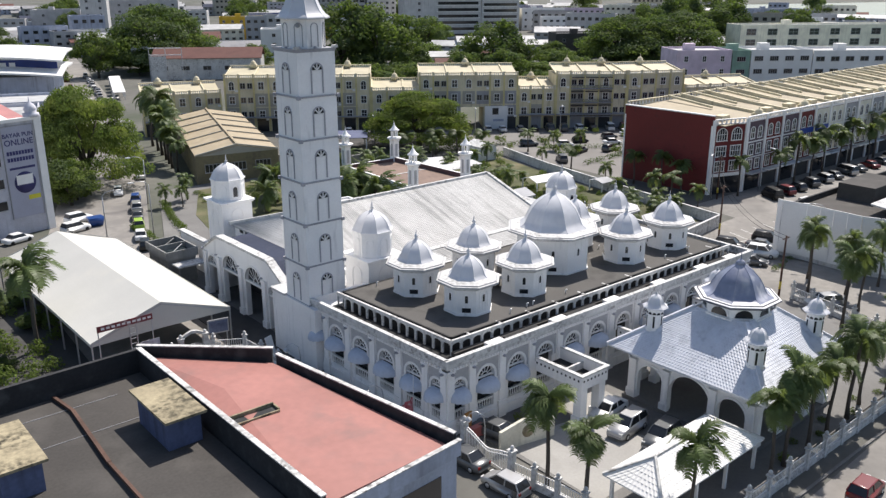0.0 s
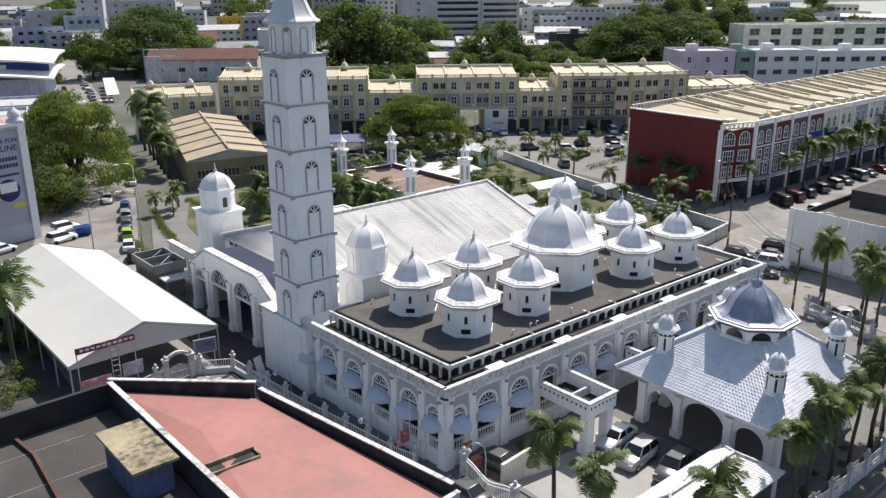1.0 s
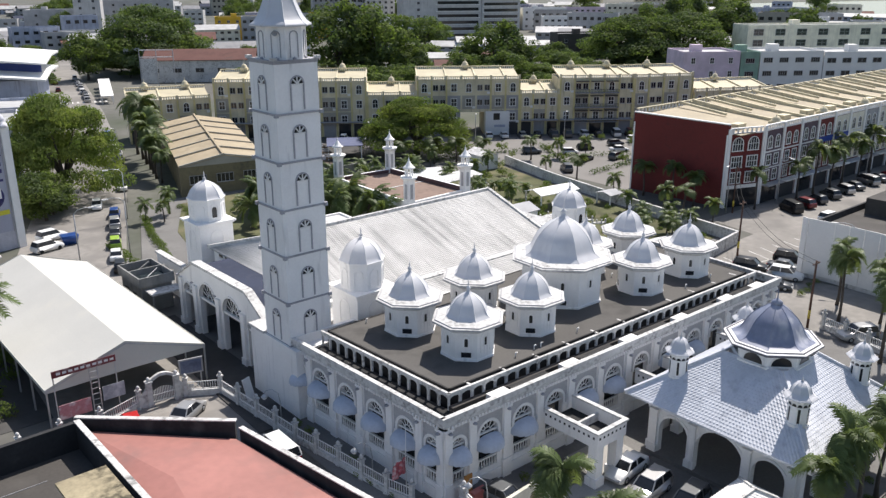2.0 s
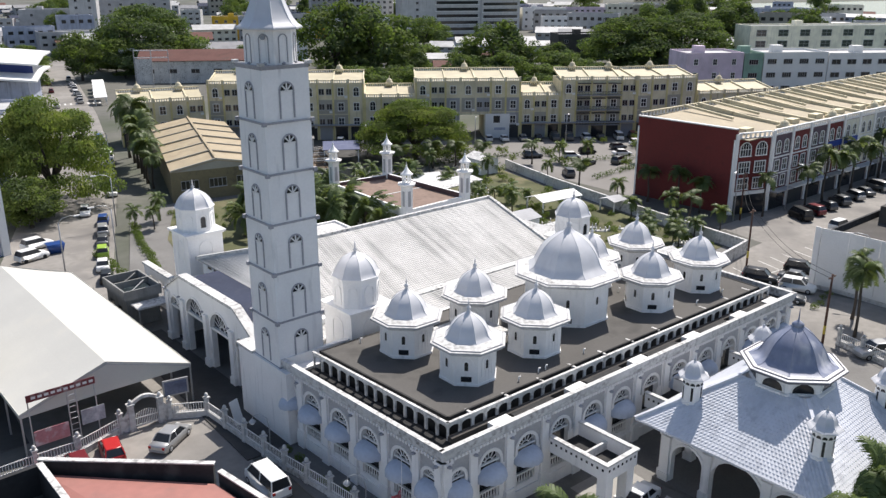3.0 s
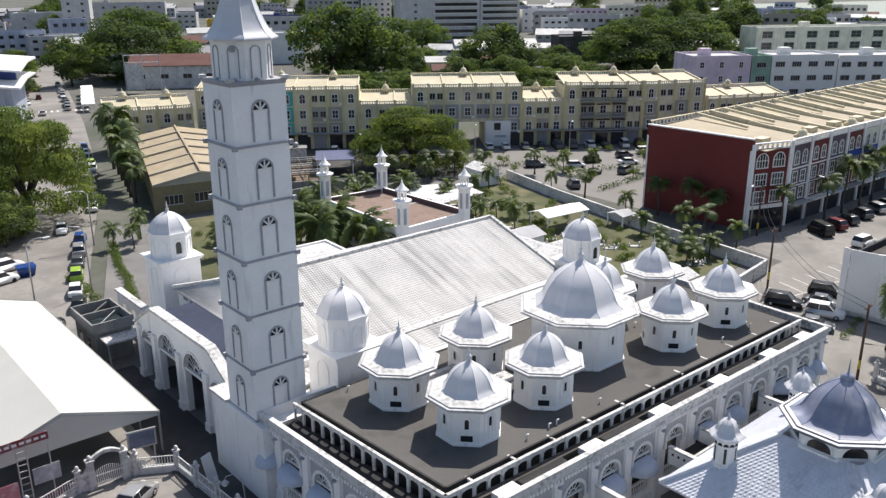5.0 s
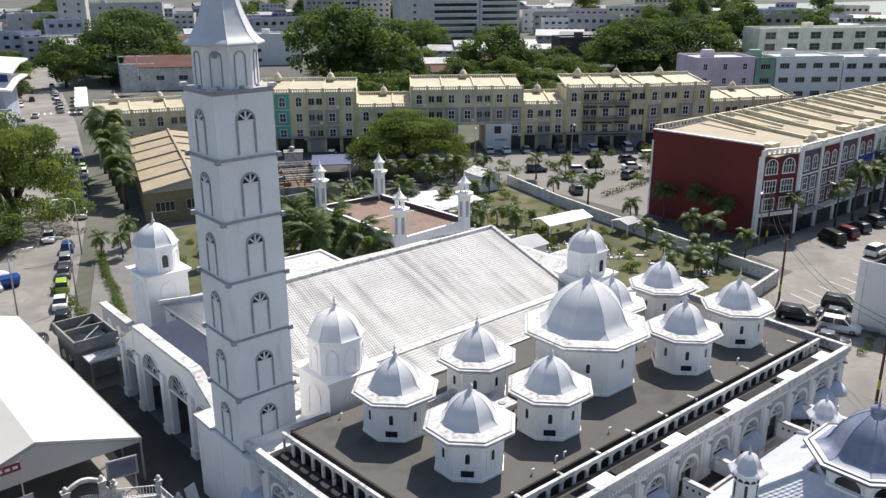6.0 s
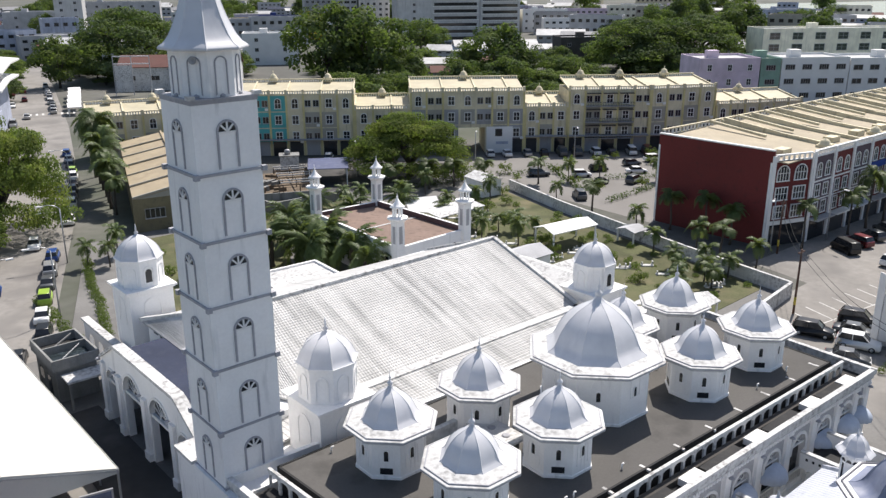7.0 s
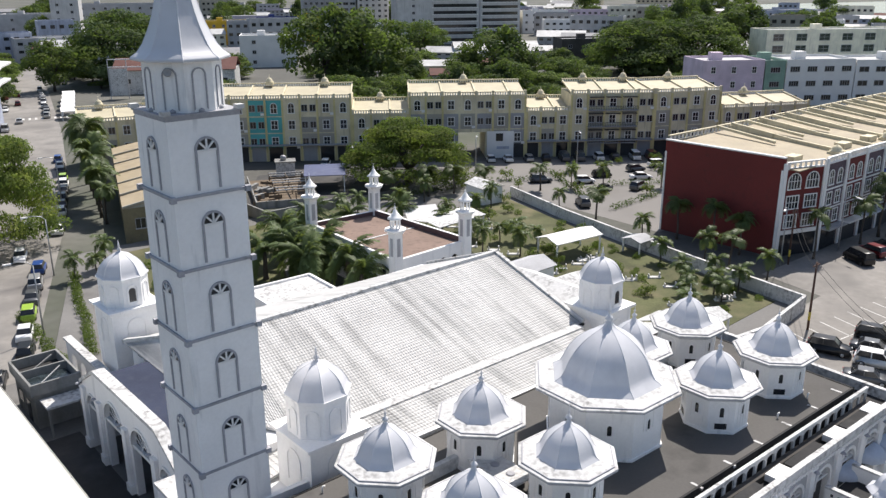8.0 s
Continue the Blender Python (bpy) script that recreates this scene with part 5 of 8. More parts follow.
part("wall", boxes([(0, 10.4, 0, 0.4, G, 6.5)], along(q[2], q[3])[0]), WHITE, shrine)
# Solid black core stands for the shade behind the arches.
part("room", prism(bmesh.new(), [(84.5, 104.2), (94.8, 104.6), (94.3, 122.4), (85.3, 122.8)], G, 5.5), DARK, shrine)
part("roof", prism(bmesh.new(), [(84.2, 103.8), (95.1, 104.3), (94.6, 122.5), (85.0, 123.2)], 5.55, 5.9), BROWNROOF, shrine, "brown felted flat roof")
part("parapet_lining", boxes([(0.5, 18.9, 0.402, 0.44, 5.9, 6.66)], along(q[1], q[2])[0]), MAROONLINE, shrine, "dull maroon painted inner face")
part("parapet_lining", boxes([(0.5, 10.2, 0.402, 0.44, 5.9, 6.46)], along(q[2], q[3])[0]), MAROONLINE, shrine, "dull maroon painted inner face")
part("roof_joint", boxes([(0, 10.5, -0.15, 0.15, 5.9, 5.96)], along((84.5, 113.5), (95, 113.6))[0]), WORN, shrine)
for x, y in q:
    t = part("minaret", spin(bmesh.new(), [(0.86, G), (0.86, 9.7), (0.98, 9.75), (0.98, 9.9), (0.8, 9.95), (0.8, 10.05)], 4, (x, y, 0), 45, smooth=False), WHITE, shrine, "slim square white minaret with an open lantern")
    for k in range(4):
        part("panel", boxes([(-0.26, 0.26, -0.63, -0.61, 6.9, 9.2)], pose(x, y, 0, 0, 0, 90 * k)), PANEL, t)
    part("balcony", spin(bmesh.new(), [(0.7, 9.98), (1.3, 10.1), (1.36, 10.24), (1.36, 10.36), (0.6, 10.38)], 8, (x, y, 0), 22.5, smooth=False), WHITE, t)
    for k in range(8):
        part("colonnette", boxes([(-0.07, 0.07, -0.66, -0.52, 10.36, 11.65)], pose(x, y, 0, 0, 0, 45 * k + 22.5)), WHITE, t)
    part("cap", spin(bmesh.new(), [(0.45, 11.6), (0.95, 11.62), (1.0, 11.7), (0.72, 11.9), (0.46, 12.2), (0.27, 12.5), (0.15, 12.75), (0.05, 12.85)], 8, (x, y, 0), 22.5), WHITE, t)
    part("finial", spin(bmesh.new(), [(0.06, 12.8), (0.17, 12.95), (0.06, 13.08), (0.03, 13.2), (0.015, 13.55)], 6, (x, y, 0)), WHITE, t)


def flat_shed(name, pts, z, label, roofmat=WORN, wallmat=WHITE, lip=0.35):
    t = thing(name, (*pts[0], G), label, "building")
    part("wall", prism(bmesh.new(), pts, G, z - 0.02), wallmat, t)
    for a, b in zip(pts, pts[1:] + pts[:1]):
        m, length = along(a, b)
        part("parapet", boxes([(0, length - 0.25, -0.05, 0.25, z, z + lip)], m), wallmat, t)
    part("roof", prism(bmesh.new(), [(Vector(p) * 0.985 + sum((Vector(w) for w in pts), Vector((0, 0))) / len(pts) * 0.015) for p in pts], z - 0.02, z + 0.1), roofmat, t)
    return t


flat_shed("annex", [(66, 100.0), (74.6, 99.6), (75.2, 109.6), (66.4, 110)], 4.6, "low white annex with a pale stained flat roof", WORN, WHITE)


def gabled(name, x0, x1, y0, y1, ze, zr, label, roofmat, wallmat, turn=0.0, ridge="x", open_sides=False, category="building"):
    """A small gabled roof on walls or posts; turned about its middle."""
    cx, cy = (x0 + x1) / 2, (y0 + y1) / 2
    t = thing(name, (cx, cy, G), label, category)
    m = pose(cx, cy, 0, 0, 0, turn) @ Matrix.Translation((-cx, -cy, 0))
    P = lambda x, y, z: m @ Vector((x, y, z))
    bm = bmesh.new()
    if ridge == "x":
        sheet(bm, [P(x0, y0, ze), P(x1, y0, ze), P(x1, cy, zr), P(x0, cy, zr)], 0.12)
        sheet(bm, [P(x1, y1, ze), P(x0, y1, ze), P(x0, cy, zr), P(x1, cy, zr)], 0.12)
    else:
        sheet(bm, [P(x0, y1, ze), P(x0, y0, ze), P(cx, y0, zr), P(cx, y1, zr)], 0.12)
        sheet(bm, [P(x1, y0, ze), P(x1, y1, ze), P(cx, y1, zr), P(cx, y0, zr)], 0.12)
    part("roof", bm, roofmat, t)
    if open_sides:
        for x in (x0 + 0.3, x1 - 0.3):
            for y in (y0 + 0.3, y1 - 0.3):
                part("post", boxes([(x - 0.1, x + 0.1, y - 0.1, y + 0.1, G, ze)], m), TRIM, t)
    else:
        part("wall", boxes([(x0 + 0.3, x1 - 0.3, y0 + 0.3, y1 - 0.3, G, ze - 0.13)], m), wallmat, t)
        g = bmesh.new()
        for s in ((x0 + 0.3, x1 - 0.5) if ridge == "x" else (y0 + 0.3, y1 - 0.5)):
            e = [(y0 + 0.3, ze - 0.15), (y1 - 0.3, ze - 0.15), (cy, zr - 0.2)] if ridge == "x" else [(x0 + 0.3, ze - 0.15), (x1 - 0.3, ze - 0.15), (cx, zr - 0.2)]
            mm = m @ (Matrix(((0, 0, 1, s), (1, 0, 0, 0), (0, 1, 0, 0), (0, 0, 0, 1))) if ridge == "x" else Matrix(((1, 0, 0, 0), (0, 0, 1, s), (0, 1, 0, 0), (0, 0, 0, 1))))
            prism(g, e, 0, 0.2, mm)
        part("gable", g, wallmat, t)
    return t


gabled("outbuilding", 88.0, 96.5, 79.5, 92.0, 4.9, 6.6, "white outbuilding with a bright white gabled roof", WORN, WHITE, ridge="y")
gabled("outbuilding", 96.5, 102.0, 87.5, 91.0, 3.6, 4.4, "small white lean-to with a pale roof", WORN, WHITE)
gabled("outbuilding", 97.0, 103.5, 94.5, 99.5, 3.4, 4.3, "small white outbuilding with a grey roof", PANEL, WHITE)
gabled("shelter", 110.0, 119.0, 99.6, 104.2, 3.4, 4.1, "open white garden shelter on posts", TRIM, WHITE, turn=-6, open_sides=True, category="shelter")
gabled("shelter", 96.5, 101.0, 72.5, 77.0, 3.0, 3.8, "open lean-to with a pale sheet roof", WORN, WHITE, open_sides=True, category="shelter")
gabled("shelter", 101.5, 106.0, 70.6, 74.2, 2.9, 3.6, "open lean-to with a pale sheet roof", WORN, WHITE, open_sides=True, category="shelter")
gabled("shelter", 92.5, 96.4, 70.5, 76.0, 3.2, 4.0, "open lean-to with a pale sheet roof", WORN, WHITE, open_sides=True, category="shelter")
gabled("shed", 124.0, 128.9, 129.4, 135.2, 3.6, 4.5, "small white shed with a pale gabled roof", WORN, WHITE, turn=-8, ridge="y")
gabled("tent", 104.2, 109.8, 124.6, 129.6, 2.6, 4.2, "small white peaked tent on posts", TRIM, WHITE, turn=-20, open_sides=True, category="tent")
gabled("canopy_roof", 101.6, 111.8, 116.4, 121.6, 4.0, 4.35, "white sheet canopy beside the small mosque", WORN, WHITE, turn=4, open_sides=True, category="canopy")
gabled("shelter", 121.5, 125.0, 94.5, 98.0, 2.5, 3.0, "little grey garden shelter by the wall", PANEL, WHITE, open_sides=True, category="shelter")


def yard_wall(pts, h, label):
    w = thing("yard_wall", (*pts[0], G), label, "wall")
    for a, b in zip(pts, pts[1:]):
        m, length = along(a, b)
        n = max(1, round(length / 5))
        for k in range(n):
            part("panel", boxes([(k * length / n + 0.16, (k + 1) * length / n - 0.16, -0.1, 0.1, G, G + h)], m), WORN, w)
            part("pier", boxes([(k * length / n - 0.16, k * length / n + 0.16, -0.17, 0.17, G, G + h)], m), WORN, w)
        part("coping", boxes([(0, length, -0.2, 0.2, G + h, G + h + 0.1)], m), WORN, w)


yard_wall([(132.6, 131.5), (127.8, 114.0), (125.0, 100.0), (122.4, 86.0), (119.6, 68.9), (106.8, 67.3), (98.5, 68.5)], 1.9, "long stained white rendered yard wall")
# ---------------------------------------------------------------- windows shared by the town's buildings
def town_window(w, h, arched, bars=(1, 1), frame=TRIM, surround=0.14):
    """A framed window with glazing bars; its middle at the origin, facing -y."""
    bm = bmesh.new()
    zs = h / 2 - w / 2 if arched else h / 2
    pts = arch(w, -h / 2, zs, 8) if arched else [(-w / 2, -h / 2), (-w / 2, h / 2), (w / 2, h / 2), (w / 2, -h / 2)]
    out = arch(w + 2 * surround, -h / 2, zs, 8) if arched else [(-w / 2 - surround, -h / 2), (-w / 2 - surround, h / 2 + surround), (w / 2 + surround, h / 2 + surround), (w / 2 + surround, -h / 2)]
    ring_strip(bm, pts, out, -0.10, 0.02)
    box(bm, -w / 2 - surround - 0.05, w / 2 + surround + 0.05, -0.16, 0.02, -h / 2 - 0.14, -h / 2)
    for k in range(bars[0]):
        x = -w / 2 + w * (k + 1) / (bars[0] + 1)
        box(bm, x - 0.04, x + 0.04, -0.06, -0.014, -h / 2, h / 2 - (w * 0.12 if arched else 0))
    for k in range(bars[1]):
        z = -h / 2 + h * (k + 1) / (bars[1] + 1)
        box(bm, -w / 2, w / 2, -0.055, -0.014, z - 0.04, z + 0.04)
    return mesh_of(bm, frame, "window"), mesh_of(pane(bmesh.new(), pts, -0.012), GLASS, "pane")


WARCH, WRECT, WSQ = town_window(1.25, 2.1, True), town_window(1.3, 1.8, False), town_window(1.2, 1.35, False, (1, 0), PANEL, 0.06)
WBIG, WBIGARCH = town_window(2.1, 1.8, False, (3, 1)), town_window(2.1, 2.2, True, (3, 1))
WBAND, WFAR = town_window(3.0, 1.5, False, (3, 0), PANEL, 0.06), town_window(1.5, 1.4, False, (0, 0), PANEL, 0.05)


def window_at(kind, parent, m, label=""):
    w = part("window", kind[0], None, parent, label, m=m)
    if len(kind) > 1:
        part("pane", kind[1], None, w, m=m)


def far_window(w, h):
    """Frame and pane in one mesh, for houses far off."""
    bm = boxes([(-w / 2 - 0.1, w / 2 + 0.1, -0.08, 0.02, h / 2, h / 2 + 0.1), (-w / 2 - 0.1, w / 2 + 0.1, -0.16, 0.02, -h / 2 - 0.14, -h / 2), (-w / 2 - 0.1, -w / 2, -0.08, 0.02, -h / 2, h / 2), (w / 2, w / 2 + 0.1, -0.08, 0.02, -h / 2, h / 2), (-0.04, 0.04, -0.06, 0.0, -h / 2, h / 2)])
    k = len(bm.faces)
    pane(bm, [(-w / 2, -h / 2), (-w / 2, h / 2), (w / 2, h / 2), (w / 2, -h / 2)], -0.012)
    bm.faces.ensure_lookup_table()
    for f in bm.faces[k:]:
        f.material_index = 1
    return (mesh_of(bm, (PANEL, GLASS), "window"),)


WFARONE, WBANDONE = far_window(1.5, 1.4), far_window(3.0, 1.5)


def balusters(parent, m, x0, x1, z, material=OCHRE, h=0.95, pitch=0.55):
    """A parapet of stubby white balusters between two rails."""
    part("parapet", boxes([(x0, x1, -0.1, 0.25, z, z + 0.25), (x0, x1, -0.14, 0.28, z + h - 0.2, z + h)], m), material, parent)
    bm = bmesh.new()
    n = max(1, int((x1 - x0) / pitch))
    for k in range(n):
        x = x0 + (k + 0.5) * (x1 - x0) / n
        box(bm, x - 0.14, x + 0.14, -0.04, 0.18, z + 0.25, z + h - 0.2, m)
    tagged(part("balustrade", bm, TRIM, parent), kind="stuff")


def roof_dome(parent, x, y, z, m, r=0.9, material=OCHRE):
    d = part("roof_dome", boxes([(x - r, x + r, y - r, y + r, z, z + 0.55)], m), material, parent, "little domed roof ornament")
    part("dome", spin(bmesh.new(), [(r * 1.05, z + 0.55), (r * 1.05, z + 0.65), (r * 0.85, z + 0.72), (r * 0.8, z + 1.0), (r * 0.6, z + 1.3), (r * 0.3, z + 1.5), (0.06, z + 1.6), (0.03, z + 2.3)], 10, (x, y, 0), m=m), material, d)


def terrace(p0, p1, depth, h, storeys, label, wall, fields, roofmat=CREAMROOF, unit=3.7, open_gap=None, domes=2, balconies=False, group="yellow shop row"):
    """A row of shop-houses: bays with windows, coloured fields, balustrade and a sloping sheet roof."""
    t = thing("shop_row", (*p0, G), label, "building", group)
    h -= 1.0
    m, length = along(p0, p1)
    n = max(1, round(length / unit))
    u = length / n
    ft = 3.65
    if open_gap:
        g0, g1, gz = open_gap
        part("wall", boxes([(0, g0, 0, depth, G, h - 1.0)], m), wall, t)
        part("wall", boxes([(g1, length, 0, depth, G, h - 1.0)], m), wall, t)
        part("wall", boxes([(g0, g1, 0, depth, gz, h - 1.0)], m), wall, t)
    else:
        part("wall", boxes([(0, length, 0, depth, G, h - 1.0)], m), wall, t)
    for k in range(n + 1):
        x = min(max(k * u, 0.2), length - 0.2)
        if not (open_gap and open_gap[0] < x < open_gap[1]):
            part("pilaster", boxes([(x - 0.22, x + 0.22, -0.18, -0.002, G, h - 0.3)], m), YPIER, t)
    part("canopy", boxes([(0.3, (open_gap[0] if open_gap else length) - 0.3, -1.3, -0.003, 4.0, 4.2)], m), GREYWALL, t, "grey concrete shop canopy")
    for k in range(n):
        c = (k + 0.5) * u
        if not (open_gap and open_gap[0] - 0.5 < c < open_gap[1] + 0.5):
            # DARK fronts stand in for unlit shop insides.
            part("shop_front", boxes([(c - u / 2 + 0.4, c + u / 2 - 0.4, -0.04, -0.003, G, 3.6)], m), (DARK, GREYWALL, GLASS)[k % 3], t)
        f = fields[k % len(fields)]
        top = h - 1.35
        for s in range(storeys):
            z = top - 1.55 - s * ft
            if z < 4.4 or (open_gap and open_gap[0] - 0.5 < c < open_gap[1] + 0.5 and z < open_gap[2] + 0.8):
                continue
            if f is not None and (s > 0 or f is TEAL):
                part("field", boxes([(c - u / 2 + 0.24, c + u / 2 - 0.24, -0.03, -0.002, z - 1.7, z + 1.7)], m), f, t)
            if k % 3 == 1:
                for d in (-0.9, 0.9):
                    window_at(WSQ, t, m @ Matrix.Translation((c + d, -0.035, z)))
            else:
                window_at(WARCH if (s == 0 and storeys > 1 and k % 3 == 0) or (s == 0 and f is TEAL) else WRECT, t, m @ Matrix.Translation((c, -0.035, z)))
            if balconies and 0 < k < n - 1:
                part("window_hood", boxes([(c - u * 0.42, c + u * 0.42, -0.95, -0.003, z + 1.2, z + 1.34)], m), DARKROOF, t, "dark projecting window hood")
                b = part("balcony", boxes([(c - u * 0.46, c + u * 0.46, -1.1, -0.003, z - 1.72, z - 1.5)], m), GREYWALL, t)
                rail = part("railing", boxes([(c - u * 0.46, c + u * 0.46, -1.1, -1.04, z - 0.72, z - 0.64)] + [(c - u * 0.45 + u * 0.9 * j / 9 - 0.03, c - u * 0.45 + u * 0.9 * j / 9 + 0.03, -1.1, -1.04, z - 1.5, z - 0.72) for j in range(10)], m), DARK, b)
                tagged(rail, kind="stuff")
            elif (k * 7 + s * 3) % 4 == 0:
                part("air_conditioner", boxes([(c + 0.9, c + 1.6, -0.42, -0.04, z - 1.5, z - 1.0)], m), TRIM, t)
    balusters(t, m, 0.0, length, h - 1.0)
    for k in range(n + 1):
        x = min(max(k * u, 0.25), length - 0.25)
        part("parapet_post", boxes([(x - 0.25, x + 0.25, -0.2, 0.32, h - 1.05, h + 0.15)], m), OCHRE, t)
    P = lambda x, y, z: m @ Vector((x, y, z))
    part("roof", sheet(bmesh.new(), [P(0.1, 0.4, h - 0.9), P(length - 0.1, 0.4, h - 0.9), P(length - 0.1, depth, h + 0.6), P(0.1, depth, h + 0.6)], 0.15), roofmat, t, "cream sheet roof")
    for k in range(n + 1):
        if k % 2 == 0:
            x = min(max(k * u, 0.15), length - 0.15)
            part("roof_wall", bar(bmesh.new(), P(x, 0.3, h - 0.72), P(x, depth, h + 0.78), 0.3), OCHRE, t)
    mm = m @ Matrix.Translation((0, depth - 0.1, 0))
    balusters(t, mm, 0.0, length, h + 0.3)
    for k in range(domes):
        roof_dome(t, length * (k + 0.5) / domes, depth - 0.8, h + 1.0, m)
    return t


S0, SD = Vector((107.6, 194.4)), Vector((0.797, -0.604))
at = lambda s: tuple(S0 + SD * s)
YELLOW = "pale yellow shop row with balustraded parapet and cream roof"
terrace((80.5, 206.6), (98.9, 200.4), 10, 12.4, 3, "low pale yellow shop row with a balustraded parapet", OCHRE, [None, OLIVE], domes=2)
terrace(at(-9.8), at(27.7), 11, 16.0, 3, YELLOW, OCHRE, [OLIVE, None, OLIVE, OLIVE, TEAL, TEAL, None, OLIVE], domes=3)
terrace(at(27.7), at(40.2), 11, 12.5, 2, YELLOW, OCHRE, [None, OLIVE], domes=1)
terrace(at(40.2), at(66.2), 12, 16.2, 3, "yellow and grey shop row with a passage through it", OCHRE, [GREYWALL, OLIVE], open_gap=(9.8, 17.0, 6.2), domes=1)
m, length = along(at(57.5), at(63.5))
wp = thing("painted_shop", (*at(62), G), "white painted ground-floor shop beside the passage", "shop")
part("wall", boxes([(0, length, -0.32, -0.2, G, 6.4)], m), TRIM, wp)
part("window", boxes([(2.0, 3.6, -0.36, -0.322, 4.2, 5.9)], m), GLASS, wp)
part("sign_bar", boxes([(2.2, 5.0, -0.36, -0.322, 2.4, 3.0)], m), BLUEWALL, wp)
terrace(at(66.2), at(76.2), 11, 12.6, 3, YELLOW, OCHRE, [None, OLIVE], domes=1)
terrace(at(76.2), at(95.2), 11, 16.3, 3, "pale yellow shop row with dark window hoods and balconies", OCHRE, [None, OLIVE], domes=2, balconies=True)
e95 = Vector(at(95.2))
terrace(tuple(e95), tuple(e95 + Vector((14.6, -7.6))), 11, 16.3, 3, YELLOW, OCHRE, [OLIVE, None], domes=1)
terrace(tuple(e95 + Vector((14.9, -7.7))), tuple(e95 + Vector((36.0, -18.0))), 10, 12.2, 3, YELLOW, OCHRE, [None, OLIVE], domes=1)

# ---------------------------------------------------------------- red corner block
red = thing("shop_block", (160, 90, G), "long four-storey shop block with a maroon end wall and cream roofs", "building")
RP = [(136.0, 81.6), (143.3, 79.0), (262, 76.5), (262, 98.5), (135.6, 101.0)]
part("wall", prism(bmesh.new(), RP, G, 13.4), MAROON, red, "plain maroon end wall")
PURPLE = mat("grey_violet_wall", (0.10, 0.07, 0.085), 0.8)
m, length = along(RP[4], RP[0])
part("end_wall", boxes([(0, length, 0.02, 0.45, 13.4, 14.9)], m), MAROON, red)
part("wall_trim", boxes([(0, length, -0.12, 0.5, 14.9, 15.1), (length - 0.35, length, -0.1, -0.002, G, 13.2), (0, 0.3, -0.1, -0.002, G, 13.2)], m), TRIM, red)
m, length = along(RP[0], RP[1])
for x in (0.15, length - 0.2):
    part("pilaster", boxes([(x - 0.3, x + 0.3, -0.25, -0.003, G, 14.2)], m), TRIM, red)
part("lintel", boxes([(0.45, length - 0.5, -0.2, -0.003, 3.7, 4.3)], m), TRIM, red)
part("shop_front", boxes([(0.45, length - 0.5, -0.05, -0.003, G, 3.7)], m), GLASS, red)
for c in (2.1, 5.4):
    window_at(WBIGARCH, red, m @ Matrix.Translation((c, -0.02, 11.5)))
    for z in (8.4, 5.6):
        window_at(WBIG, red, m @ Matrix.Translation((c, -0.02, z)))
balusters(red, m, 0.45, length - 0.5, 13.25, TRIM, 1.1, 0.9)
m, length = along(RP[1], RP[2])
FIELDS = [PURPLE, MAROON, PURPLE, MAROON, CREAMWALL, CREAMWALL, GREYWALL, CREAMWALL, GREYWALL, CREAMWALL, GREYWALL]
u = 6.2
for k in range(19):
    c = (k + 0.5) * u
    f = FIELDS[min(k, len(FIELDS) - 1)]
    part("field", boxes([(c - u / 2 + 0.3, c + u / 2 - 0.3, -0.05, -0.003, 4.2, 13.3)], m), f, red)
    part("pilaster", boxes([(k * u - 0.3, k * u + 0.3, -0.3, -0.003, G, 14.4)], m), TRIM, red)
    part("shop_front", boxes([(c - u / 2 + 0.5, c + u / 2 - 0.5, -0.05, -0.003, G, 3.4)], m), DARK if k % 2 else GLASS, red)
    part("canopy", boxes([(c - u / 2 + 0.35, c + u / 2 - 0.35, -1.6, -0.06, 3.7, 3.95)], m), (GREYWALL, TRIM, AWNING)[k % 3], red)
    part("string_course", boxes([(c - u / 2 + 0.3, c + u / 2 - 0.3, -0.12, -0.052, 9.45, 9.7), (c - u / 2 + 0.3, c + u / 2 - 0.3, -0.12, -0.052, 6.55, 6.75)], m), TRIM, red)
    for j, z in enumerate((11.3, 8.1, 5.3)):
        for d in (-1.25, 1.25):
            window_at(WARCH if j == 0 else WRECT, red, m @ Matrix.Translation((c + d, -0.06, z)))
    if k in (3, 4, 8, 9):
        part("sign_board", boxes([(c - 2.6, c + 2.6, -0.35, -0.13, 9.0, 10.0)], m), mat("blue_sign", (0.02, 0.06, 0.30), 0.5) if k < 5 else GREYWALL, red)
balusters(red, m, 0.3, 118.5, 13.4, TRIM, 1.05, 0.8)
P = lambda x, y, z: m @ Vector((x, y, z))
for k in range(14):
    x0, x1 = k * 8.6 - (6.6 if k == 0 else 0), (k + 1) * 8.6 - 0.05
    part("roof", sheet(bmesh.new(), [P(x0, 0.6, 13.35), P(x1, 0.6, 13.55), P(x1, 21.0, 14.9), P(x0, 21.0, 14.5)], 0.15), BLOCKROOF, red, "cream sheet roof stepped from unit to unit")
    part("roof_wall", bar(bmesh.new(), P(x1, 0.5, 13.8), P(x1, 21.2, 15.2), 0.55), OCHRE, red)
    for x in (x1, x1 - 4.3):
        part("party_wall", bar(bmesh.new(), P(x - 0.02, 10.5, 14.6), P(x - 0.02, 20.9, 15.75), 0.42), OCHRE, red)
    if k % 2 == 0:
        roof_dome(red, x1 - 1.2, 2.3, 13.5, m, 1.0)
    part("roof_tank", boxes([(x0 + 3.0, x0 + 5.6, 3.2, 4.8, 13.6, 14.5)], m), OCHRE, red)
m3 = along((262, 98.5), (135.6, 101.0))[0]
